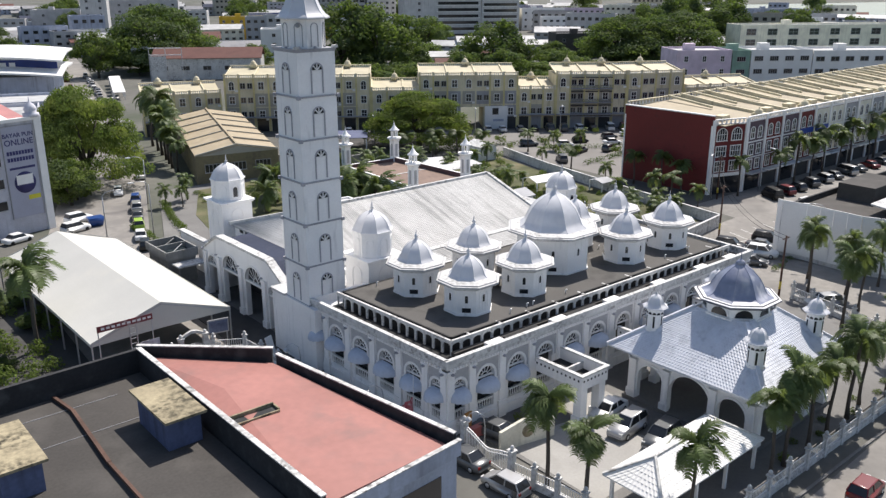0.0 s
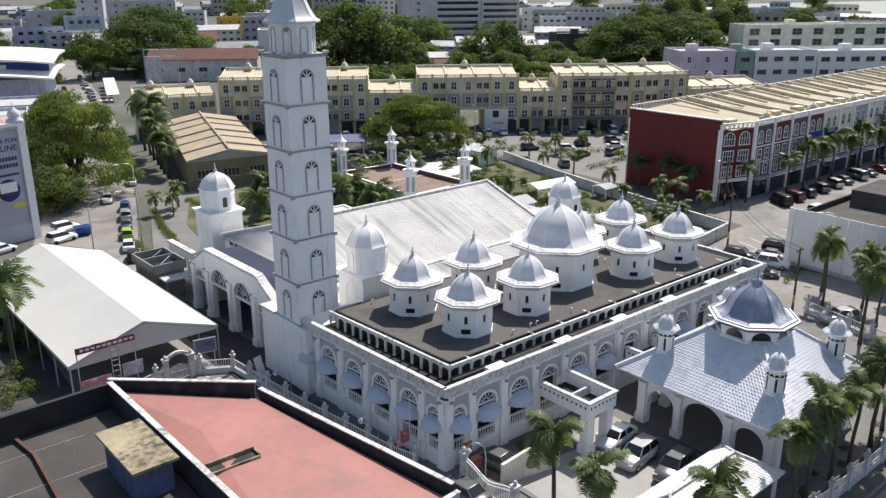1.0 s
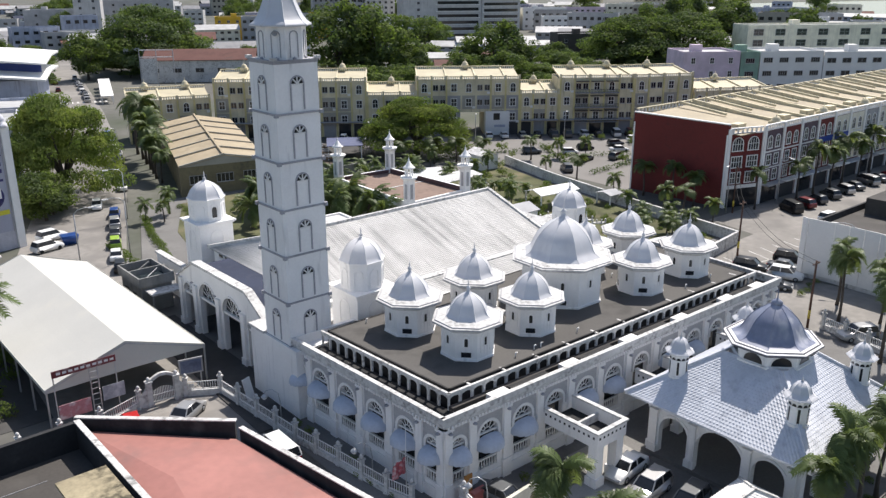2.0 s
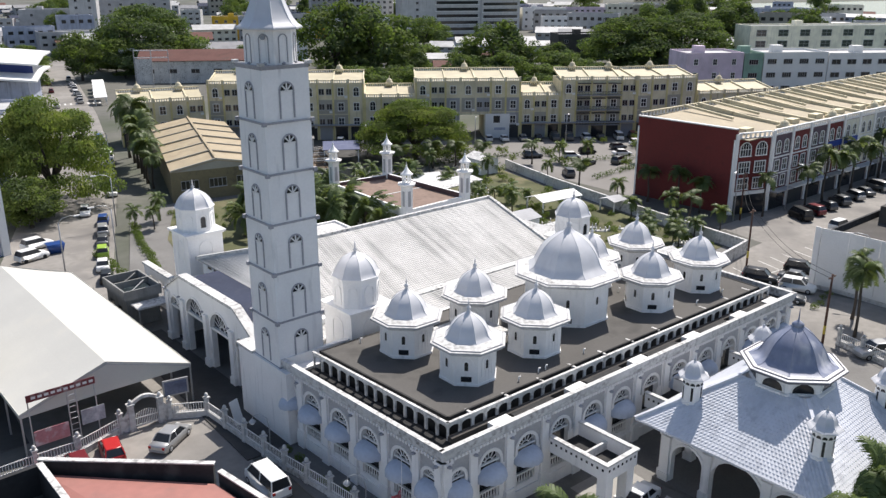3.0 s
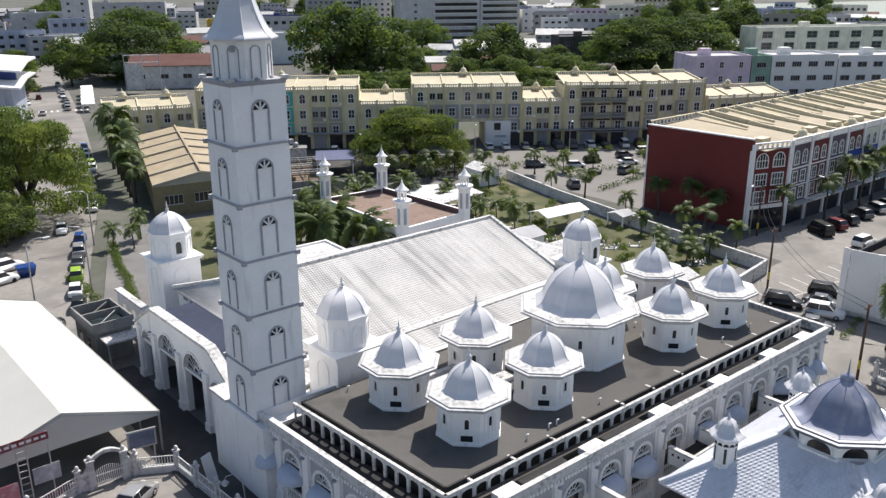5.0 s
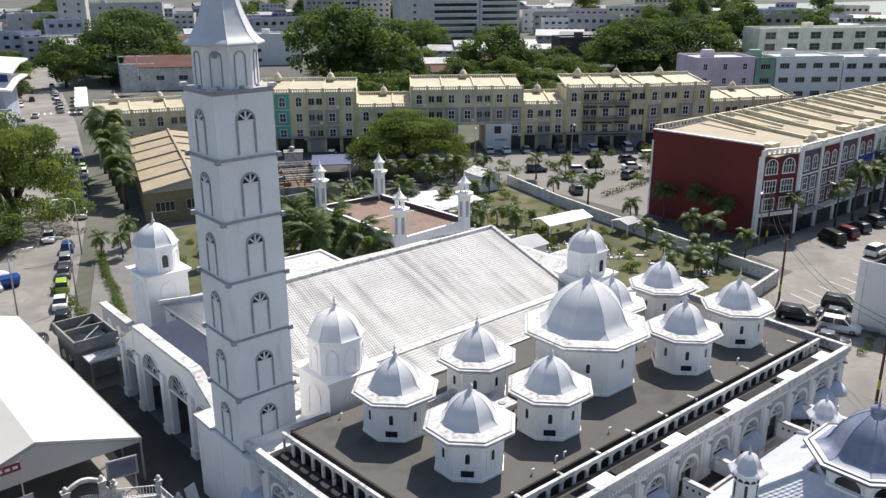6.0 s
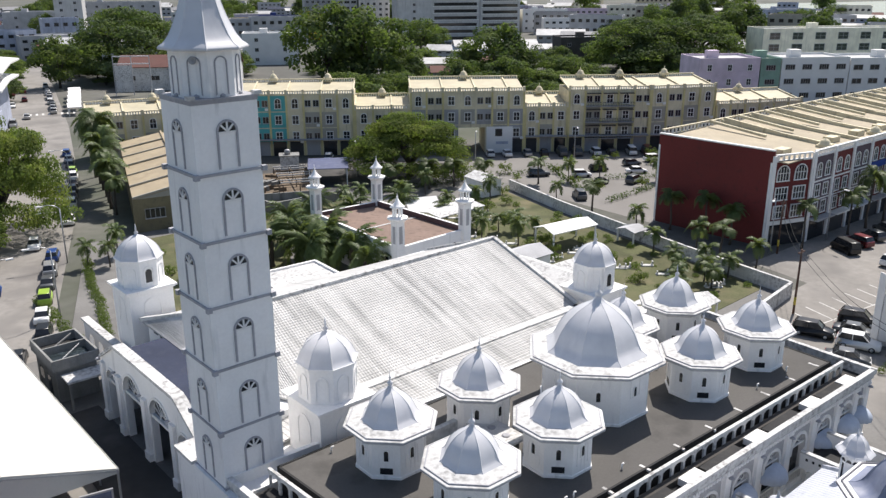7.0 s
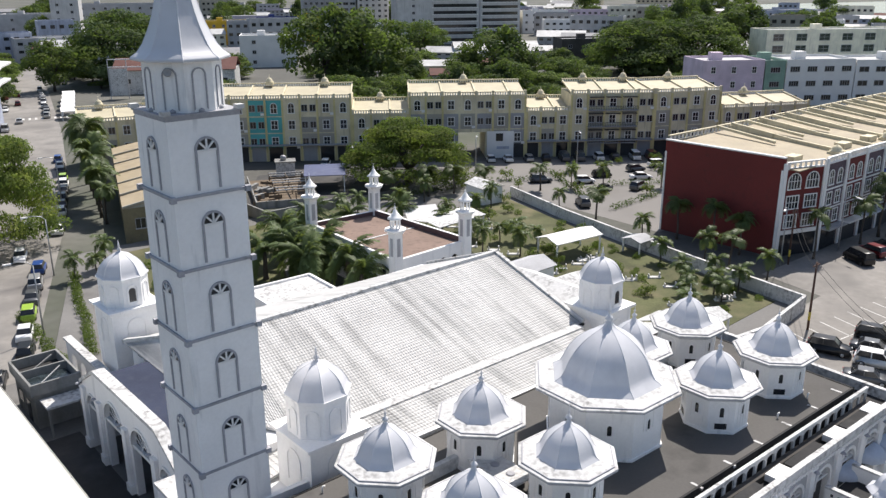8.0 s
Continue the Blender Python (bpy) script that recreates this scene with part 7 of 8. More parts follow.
# ---------------------------------------------------------------- trees
def leaf_mesh(centres, leaf, per, name, material, seed, flat=0.55):
    """Many small leaf blades scattered over the upper skin of clumps (x, y, z, radius)."""
    rng = np.random.default_rng(seed)
    V, F, mi = [], [], []
    for kind_no, (cx, cy, cz, r) in [(k, c) for k, cs in enumerate(centres) for c in cs]:
        n = int(per * r * r)
        a = rng.uniform(0, 2 * np.pi, n)
        s = rng.uniform(-0.55, 1.0, n)
        k = np.sqrt(np.clip(1 - s * s, 0, 1))
        rad = r * rng.uniform(0.72, 1.08, n)
        d = np.stack([np.cos(a) * k, np.sin(a) * k, s], 1)
        p = np.array([cx, cy, cz]) + d * rad[:, None] * np.array([1, 1, flat])
        nrm = d + rng.normal(0, 0.45, (n, 3)) + np.array([0, 0, 0.25])
        nrm /= np.linalg.norm(nrm, axis=1)[:, None]
        t = np.cross(nrm, rng.normal(0, 1, (n, 3)))
        t /= np.linalg.norm(t, axis=1)[:, None]
        b = np.cross(nrm, t)
        size = leaf * rng.uniform(0.6, 1.35, n)[:, None]
        base = sum(len(v) for v in V)
        quad = np.stack([p - t * size, p + b * size * 0.55 - nrm * size * 0.12, p + t * size, p - b * size * 0.55 - nrm * size * 0.12], 1).reshape(-1, 3)
        V.append(quad)
        mi.append(np.full(n, kind_no))
        F.append(np.arange(n * 4).reshape(-1, 4) + base)
    me = bpy.data.meshes.new(name)
    me.from_pydata(np.concatenate(V).tolist(), [], np.concatenate(F).tolist())
    for mm in material:
        me.materials.append(mm)
    me.polygons.foreach_set("material_index", np.concatenate(mi).astype(np.int32))
    return me


def tree_model(kind, seed, radius, height, leaf, per, clumps, materials, label, spread=0.62, flat=0.55):
    """A trunk that forks into limbs, each ending in clumps of leaves."""
    rng = random.Random(seed)
    t = thing("tree", (0, 0, 0), label, "tree", "trees")
    fork = height * (0.28 if kind == "umbrella" else 0.22)
    wood = tube(bmesh.new(), [(0, 0, -0.3), (0.1, 0, fork * 0.5), (0.0, 0.1, fork)], [radius * 0.065, radius * 0.05, radius * 0.045], 9)
    centres = [[] for _ in materials]
    limbs = 7
    for i in range(limbs):
        a = 2 * math.pi * (i + rng.uniform(-0.3, 0.3)) / limbs
        reach = radius * rng.uniform(0.45, 0.72)
        tip = (reach * math.cos(a), reach * math.sin(a), height * rng.uniform(0.62, 0.8))
        tube(wood, [(0, 0, fork * 0.9), (tip[0] * 0.45, tip[1] * 0.45, fork + (tip[2] - fork) * 0.55), tip], [radius * 0.035, radius * 0.022, radius * 0.008], 6)
    part("trunk", wood, BARK, t)
    for i in range(clumps):
        a, f = rng.uniform(0, 2 * math.pi), math.sqrt(rng.random())
        rr = radius * f * rng.uniform(0.82, 1.0)
        if kind == "mound":
            z = height * (0.93 - 0.66 * f ** 2.2) - rng.choice((0, 0, 0.18, 0.42)) * height * rng.uniform(0.5, 1.0) * (1 - 0.5 * f)
            r = radius * rng.uniform(0.15, 0.26)
        elif kind == "umbrella":
            z = height * (0.95 - 0.36 * f * f) - rng.choice((0, 0, 0.16, 0.22)) * height * rng.uniform(0.6, 1.0)
            r = radius * rng.uniform(0.13, 0.25)
        else:
            z = height * (0.52 + 0.42 * math.sqrt(max(0, 1 - f * f)) * rng.uniform(-0.95, 1.0))
            r = radius * rng.uniform(0.22, 0.36)
        centres[rng.randrange(len(materials))].append((rr * math.cos(a), rr * math.sin(a), z, r))
    tagged(part("crown", leaf_mesh(centres, leaf, per, "crown", materials, seed, flat), None, t), kind="stuff")
    return t


TREES = {
    "rain": tree_model("umbrella", 3, 10.5, 13.0, 0.20, 62, 112, (LEAF, LEAFLIGHT, LEAFDARK), "broad umbrella-shaped rain tree with bright green crown", flat=0.42),
    "mound": tree_model("mound", 4, 10.5, 13.0, 0.19, 66, 150, (LEAF, LEAFLIGHT, LEAF), "broad low-crowned rain tree, dense and bright green", flat=0.45),
    "round": tree_model("round", 5, 6.8, 14.0, 0.34, 38, 60, (LEAFDARK, LEAF), "dense round dark green broadleaf tree", flat=0.8),
    "far": tree_model("round", 21, 6.8, 14.0, 0.40, 22, 60, (LEAFDARK, LEAF), "dense round dark green broadleaf tree", flat=0.8),
    "farlight": tree_model("round", 22, 6.2, 11.0, 0.38, 22, 55, (LEAF, LEAFDARK), "leafy mid-green tree with a loose crown", flat=0.75),
    "fartall": tree_model("round", 23, 5.4, 17.0, 0.36, 26, 60, (LEAFDARK, LEAF), "tall uneven dark green tree", flat=0.95),
    "farmound": tree_model("mound", 25, 10.5, 13.0, 0.26, 34, 140, (LEAFDARK, LEAF, LEAFDARK), "very broad old rain tree with a domed dark green crown", flat=0.5),
    "farrain": tree_model("umbrella", 24, 10.5, 13.0, 0.36, 22, 80, (LEAFDARK, LEAF), "broad umbrella-shaped dark green tree", flat=0.5),
    "small": tree_model("round", 15, 2.2, 4.2, 0.20, 60, 26, (LEAFLIGHT, LEAF), "small leafy street tree", flat=0.8),
}
SHRUB = tagged(part("shrub", leaf_mesh([[(0, 0, 0.5, 0.75), (0.5, 0.3, 0.45, 0.6), (-0.4, 0.35, 0.5, 0.6), (0.1, -0.5, 0.4, 0.6)]], 0.12, 160, "shrub", [LEAF], 31, 0.85), None), "low clipped green shrub", "shrub", "shrubs")
used_models = set()


def plant(model, x, y, z=G, scale=1.0, turn=0.0, tall=1.0):
    m = pose(x, y, z, 0, 0, turn) @ Matrix.Diagonal((scale, scale, scale * tall, 1))
    if model.name in used_models:
        return copy_thing(model, m)
    used_models.add(model.name)
    model.matrix_basis = m
    return model


random.seed(77)
for x, y, k, s, tl in ((44.5, 151, "round", 0.7, 0.85), (46.5, 154.0, "round", 0.65, 0.95), (45.0, 158.0, "round", 0.75, 1.05), (48.5, 160.5, "round", 0.65, 1.05), (54, 182, "rain", 0.6, 0.95), (125.5, 152.8, "mound", 1.2, 0.82), (51.5, 162.5, "mound", 0.86, 1.75), (147, 352, "mound", 2.35, 0.88), (118, 345, "round", 1.3, 1.0),
                       (256, 242, "tall", 1.1, 0.78), (268, 233, "tall", 1.05, 0.72), (246, 250, "round", 1.4, 0.85), (240, 262, "tall", 1.1, 0.9), (318, 240, "mound", 0.95, 0.85), (336, 226, "mound", 1.0, 0.85), (479, 286, "round", 1.7, 0.75), (470, 293, "round", 1.4, 0.7),
                       (197, 290, "round", 1.7, 0.95), (210, 281, "round", 1.7, 0.9), (221, 274, "light", 1.4, 0.9), (425, 335, "tall", 1.5, 0.8), (83, 300, "light", 0.6, 0.9), (87, 312, "light", 0.65, 0.95), (91, 326, "light", 0.6, 0.85), (97, 340, "light", 0.68, 0.9), (108, 374, "light", 0.75, 0.9), (101, 354, "rain", 0.75, 0.75), (114, 392, "rain", 1.0, 1.0), (98, 400, "round", 0.9, 0.9)):
    plant(TREES[k if y < 220 else "far" + k.replace("round", "")], x, y, G, s, random.uniform(0, 360), tl)
for x, y, s in ((13.5, 104, 0.4), (19.5, 112, 0.4), (11.0, 98, 0.4), (18, 97, 0.3), (15.5, 92, 0.3), (22.5, 98, 0.28), (20, 105, 0.35), (23.5, 106, 0.3), (17.5, 88, 0.25)):
    plant(TREES["round"], x, y, G, s, random.uniform(0, 360), 0.75)
# the green belt behind the shop row
KEEP = [(216, 366, 22), (262, 278, 9), (244, 281, 10), (231, 257, 10), (330, 272, 20), (150, 311, 27), (134, 305, 14)]
belt = 0
while belt < 150:
    which = random.random()
    lo, hi, d0, d1 = (39, 62, 262, 400) if which < 0.62 else ((30.5, 38, 360, 440) if which < 0.76 else (67, 77, 330, 480))
    a, d = radians(random.uniform(lo, hi)), random.uniform(d0, d1)
    x, y = d * math.cos(a), d * math.sin(a)
    bearing = math.degrees(math.atan2(y - 27, x - 24))
    if 57.6 < bearing < 62.5 and y < 372 or any((x - kx) ** 2 + (y - ky) ** 2 < kr * kr for kx, ky, kr in KEEP) or (abs(y - (x - 86) * 3.3 - 262) < 34 and y > 240):
        continue
    plant(TREES[random.choice(("far", "farlight", "farlight", "fartall", "farrain"))], x, y, G, random.uniform(0.55, 0.92), random.uniform(0, 360), random.uniform(0.58, 0.82))
    belt += 1
for k in range(52):
    a, d = radians(random.uniform(19, 78)), random.uniform(480, 1050)
    plant(TREES[random.choice(("far", "farlight"))], d * math.cos(a), d * math.sin(a), G, random.uniform(0.8, 1.5), random.uniform(0, 360))
for x, y in ((156, 137), (163, 134), (139, 136), (170, 136), (178, 131), (141, 142), (110, 99), (106, 92), (113, 94), (108, 118), (116, 116), (121, 110), (119, 122), (112, 104), (109, 84), (104, 124), (125, 124), (128, 129), (134, 140), (130, 143), (118, 146), (112, 148), (146, 121), (153, 115), (172, 126), (184, 121), (150, 134), (144, 126)):
    plant(TREES["small"], x + random.uniform(-1, 1), y + random.uniform(-1, 1), G, random.uniform(0.6, 0.95), random.uniform(0, 360))



# ---------------------------------------------------------------- palms
def frond_mesh(length, droop, seed, wide=0.75, n=30):
    """An arching rib with two ranks of drooping leaflets; grows along +x from the origin."""
    rng = random.Random(seed)
    bm = bmesh.new()
    pts = []
    for i in range(n + 1):
        f = i / n
        pts.append(Vector((length * (f - 0.16 * f * f * droop), 0.05 * math.sin(3 * f + seed), length * (0.55 * f - (0.42 + 0.36 * droop) * f * f))))
    for i in range(0, n, 3):
        bar(bm, pts[i], pts[min(i + 3, n)], 0.07 * (1 - i / n) + 0.02)
    for i in range(2, n + 1):
        f = i / n
        d = (pts[i] - pts[i - 1]).normalized()
        ll = wide * (0.45 + 0.75 * math.sin(math.pi * min(1, 0.12 + f * 0.86))) * rng.uniform(0.85, 1.1)
        for s in (-1, 1):
            side = Vector((0.45 * d.x, s * 1.0, 0.45 * d.z + rng.uniform(-0.25, 0.35))).normalized()
            a, mid = pts[i], pts[i] + side * ll * 0.55
            tip = pts[i] + side * ll + Vector((0.1, 0, -0.42 * ll))
            w = d * 0.055
            v = [bm.verts.new(p) for p in (a - w, a + w, mid + w * 1.1, mid - w * 1.1, tip)]
            bm.faces.new(v[:4])
            bm.faces.new((v[3], v[2], v[4]))
    return no_recalc(bm, PALMLEAF, "frond")


FRONDS = [frond_mesh(2.9, 1.25, 1), frond_mesh(2.8, 1.7, 2), frond_mesh(2.5, 0.75, 3)]
BIGFRONDS = [frond_mesh(4.0, 0.75, 4, 0.62, 34), frond_mesh(3.8, 1.15, 5, 0.6, 34), frond_mesh(3.4, 0.4, 6, 0.6, 34)]


def palm_model(height, fronds, count, trunk, label, seed):
    rng = random.Random(seed)
    p = thing("palm_tree", (0, 0, 0), label, "palm tree", "palms")
    bend = rng.uniform(-0.25, 0.25)
    pts = [(bend * (k / 6) ** 2, 0.1 * math.sin(k), height * k / 6 - (0.2 if k == 0 else 0)) for k in range(7)]
    part("trunk", tube(bmesh.new(), pts, [trunk * (1.5 if k == 0 else 1.05 - 0.05 * k) for k in range(7)], 8), BARK, p)
    part("crownshaft", tube(bmesh.new(), [pts[-1], (pts[-1][0], pts[-1][1], height + 0.7)], [trunk * 0.8, trunk * 0.5], 8), PALMLEAF, p)
    for k in range(count):
        a = 360 * k / count * 2.618 * 3
        tilt = 52 - 112 * (k / count) + rng.uniform(-9, 9)
        me = fronds[2] if tilt > 20 else fronds[k % 2]
        part("frond", me, None, p, m=pose(pts[-1][0], pts[-1][1], height + 0.5 - 0.3 * k / count, 0, 0, a) @ pose(0, 0, 0, 0, -tilt * 0.75, 0) @ Matrix.Scale(rng.uniform(0.85, 1.1), 4))
    return p


PALM = palm_model(6.6, FRONDS, 17, 0.17, "slender palm with a full feathery crown", 1)
PALM_B = palm_model(7.4, FRONDS, 15, 0.17, "slender palm with arching fronds", 7)
SMALLPALM = palm_model(4.2, FRONDS, 11, 0.15, "young palm with arching fronds", 11)
DATE = palm_model(3.4, BIGFRONDS, 24, 0.30, "stout palm with a wide spreading crown", 3)
random.seed(5)
for x, y, h in ((43.9, 37.4, 8.2), (44.9, 34.2, 6.2), (48.2, 27.2, 7.2), (72.9, 26.9, 8.0), (58.6, 26.7, 6.9), (61.2, 26.8, 8.3), (65.2, 26.8, 7.2), (69.0, 26.9, 6.8), (76.5, 27.4, 6.6), (81.5, 26.9, 7.6), (86.5, 27.0, 7.2), (90.5, 29.0, 7.4), (101.5, 45.0, 7.7), (93.5, 36.9, 8.4), (100.1, 37.9, 7.0), (104.5, 41.5, 7.0), (97.5, 31.0, 7.4), (106.5, 47.5, 7.2), (110.5, 40.0, 7.2), 
                (125.8, 86.5, 4.4), (126.5, 83.0, 4.7), (126.4, 77.4, 3.7), (113.5, 81.2, 3.4), (127.3, 98.4, 4.0), (131.4, 110.6, 5.0), (131.7, 119.0, 3.8), (111.2, 112.9, 3.1), (113.2, 111.3, 3.2), (114.6, 108.4, 3.0), (119.6, 77.6, 3.1), (114.4, 76.9, 3.0), (109.0, 115.5, 3.4), (106.5, 121.0, 4.0), (112, 126, 4.2), (118.5, 126, 3.8), (124.0, 128, 4.0), (110.5, 79.5, 3.2), (117.0, 84.5, 3.2), (121.5, 91.0, 3.4), (107.0, 77.0, 3.0),
                (56.5, 138.7, 3.8), (58.8, 136.9, 3.6), (61.5, 141, 4.0), (104.0, 140, 3.6), (101.9, 142.1, 3.4), (110, 136, 3.8), (118, 139, 4.2), (114, 143, 5.0), (121, 141.5, 5.2), (126, 140, 4.8), (131, 137, 4.6), (133.0, 96.0, 5.6), (133.4, 90.0, 6.2), (133.2, 85.5, 5.4), (139.5, 77.4, 6.4), (150, 124, 4.4), (146, 128.5, 4.2), (140, 131, 4.6), (159, 117, 4.2), (108.5, 106, 4.0), (105.8, 111, 4.2), (116, 79, 3.4), (121, 82, 3.2)):
    s = random.uniform(0.92, 1.08)
    base, mdl = (6.6, PALM) if random.random() < 0.6 else (7.4, PALM_B)
    if h < 4.5:
        plant(SMALLPALM, x, y, G, s * 0.9, random.uniform(0, 360), (h - 0.1) / 4.0)
    else:
        plant(mdl, x, y, G, s, random.uniform(0, 360), (h - G) / (base * s))
for x, y, s in ((80.4, 125.6, 1.15), (85.2, 123.9, 0.7), (79.2, 119.5, 1.15), (82.0, 111.2, 1.1), (77.5, 114.0, 1.2), (80.8, 106.5, 1.0), (83.0, 118.0, 1.15), (76.0, 122.0, 1.05), (80.5, 116.0, 0.95), (84.0, 131.0, 1.0), (90.0, 133.0, 1.0), (95.5, 130.5, 0.9), (72.5, 128.5, 1.1), (74.0, 132.5, 1.0), (104, 128, 0.9), (68.0, 124.0, 0.9)):
    plant(DATE, x, y, G, s, random.uniform(0, 360))
for x, y, s, tl in ((70.6, 168.0, 1.5, 0.75), (71.9, 172.5, 1.6, 0.85), (73.2, 177.0, 1.65, 0.9), (74.6, 182.5, 1.7, 0.95), (76.0, 188.0, 1.6, 0.9), (77.2, 194.0, 1.6, 0.9), (72.8, 174.5, 1.4, 0.65), (75.5, 185.0, 1.4, 0.7), (69.8, 163.5, 1.2, 0.7)):
    plant(PALM_B if x > 74 else PALM, x, y, G, s, random.uniform(0, 360), tl)
plant(PALM, 21.6, 91.2, G, 1.6, 30, 0.83)
plant(PALM_B, 17.5, 94.5, G, 1.25, 80, 0.7)
for k in range(15):
    plant(PALM_B if k % 2 else PALM, 151.5 + 6.1 * k + random.uniform(-1.2, 1.2), 76.0 + random.uniform(-0.5, 0.5) - 0.02 * k, G, random.uniform(1.0, 1.2), random.uniform(0, 360), random.uniform(0.85, 1.0))
# low hedges between the bays of the car park and along the garden wall
HEDGE = leaf_mesh([[(0.9 * k, 0.12 * (k % 2), 0.42, 0.62) for k in range(8)]], 0.13, 90, "hedge", [LEAFDARK], 33, 0.8)
for x, y, a in ((141.5, 121.5, 58), (145.2, 127.8, 58), (149.0, 134.0, 58), (153.0, 124.5, -32), (159.5, 120.5, -32), (166.0, 116.5, -32), (139.0, 141.0, -30), (132.5, 145.5, -34), (126.5, 143.2, -8), (119.0, 144.2, -8), (111.5, 145.2, -8), (104.0, 146.0, -6), (172.0, 124.0, -32), (147.0, 113.5, 4), (139.0, 113.0, 4)):
    h = tagged(part("hedge", HEDGE, None), "low dense dark green hedge beside the paving", "hedge", "hedges")
    h.matrix_basis = pose(x, y, G - 0.1, 0, 0, a) @ Matrix.Diagonal((1.0, 1.15, 1.35, 1))
# shrubs along walls and in the yards
spots = [(x, 27.6 + 0.5 * math.sin(x), 0.65) for x in range(62, 92, 3)] + [(118.5 + 0.08 * (y - 74), y, 0.9) for y in range(74, 104, 4)] + [(40.6 + 0.4 * math.sin(y), y, 0.75) for y in range(52, 67, 2)]
spots += [(random.uniform(103, 118 + max(0, y - 74) * 0.2), y, random.uniform(0.5, 1.7)) for y in [random.uniform(74, 130) for _ in range(55)]] + [(random.uniform(62, 100), random.uniform(128, 145), random.uniform(0.7, 1.6)) for _ in range(26)]
spots += [(46.4 + 0.1 * k, 111 + 2.2 * k, 1.2) for k in range(9)] + [(50.0 + 0.42 * k, 114 + 1.6 * k, 1.1) for k in range(18)] + [(47.4 + 2.4 * k, 46.7, 0.7) for k in range(3)] + [(106 + 2 * k, 52 + 0.3 * k, 0.8) for k in range(4)]
spots += [(18 + random.uniform(-8, 7.5), 92 + random.uniform(-9, 16), random.uniform(1.0, 2.3)) for _ in range(36)]
for x, y, s in spots:
    plant(SHRUB, x + random.uniform(-0.3, 0.3), y + random.uniform(-0.3, 0.3), G + 0.05, s, random.uniform(0, 360), random.uniform(0.8, 1.3))
# graves in the yard
STONE = boxes([(-0.35, 0.35, -0.9, 0.9, 0, 0.18), (-0.28, 0.28, -0.78, -0.66, 0.18, 0.75), (-0.24, 0.24, 0.68, 0.78, 0.18, 0.55)])
STONE = mesh_of(STONE, WORN, "gravestone")
for k in range(40):
    g = tagged(part("gravestone", STONE, None, m=pose(random.uniform(104, 121), random.uniform(75, 127), G + 0.14, 0, 0, 52 + random.uniform(-8, 8))), "low white grave with head and foot stones", "grave", "graves")
# ---------------------------------------------------------------- vehicles
def paint(name, col, metal=0.0, rough=0.3):
    return mat(name, col, rough, metal, var=0.03, big=0.3, grain=3, bump=0.0, spec=0.5)


PAINTS = {"white": paint("white_car_paint", (0.75, 0.75, 0.74)), "silver": paint("silver_car_paint", (0.42, 0.42, 0.42), 0.5), "grey": paint("grey_car_paint", (0.12, 0.125, 0.13), 0.4), "black": paint("black_car_paint", (0.015, 0.015, 0.016)),
          "red": paint("red_car_paint", (0.42, 0.02, 0.02)), "blue": paint("blue_car_paint", (0.02, 0.06, 0.22)), "lime": paint("lime_car_paint", (0.30, 0.45, 0.06)), "yellow": paint("yellow_car_paint", (0.55, 0.42, 0.05)), "pink": paint("faded_red_car_paint", (0.42, 0.14, 0.13)), "maroon": paint("maroon_car_paint", (0.14, 0.015, 0.02))}
LIGHTGLASS = mat("clear_lamp_glass", (0.7, 0.7, 0.68), 0.2, var=0.02, bump=0)
REDGLASS = mat("red_lamp_glass", (0.3, 0.01, 0.01), 0.25, var=0.02, bump=0)


def loft(bm, secs):
    """Join cross-sections; each is a list of points."""
    rings = [[bm.verts.new(p) for p in s] for s in secs]
    n = len(rings[0])
    for a, b in zip(rings, rings[1:]):
        for k in range(n):
            bm.faces.new((a[k], a[(k + 1) % n], b[(k + 1) % n], b[k])).smooth = True
    bm.faces.new(rings[0][::-1])
    bm.faces.new(rings[-1])
    return bm


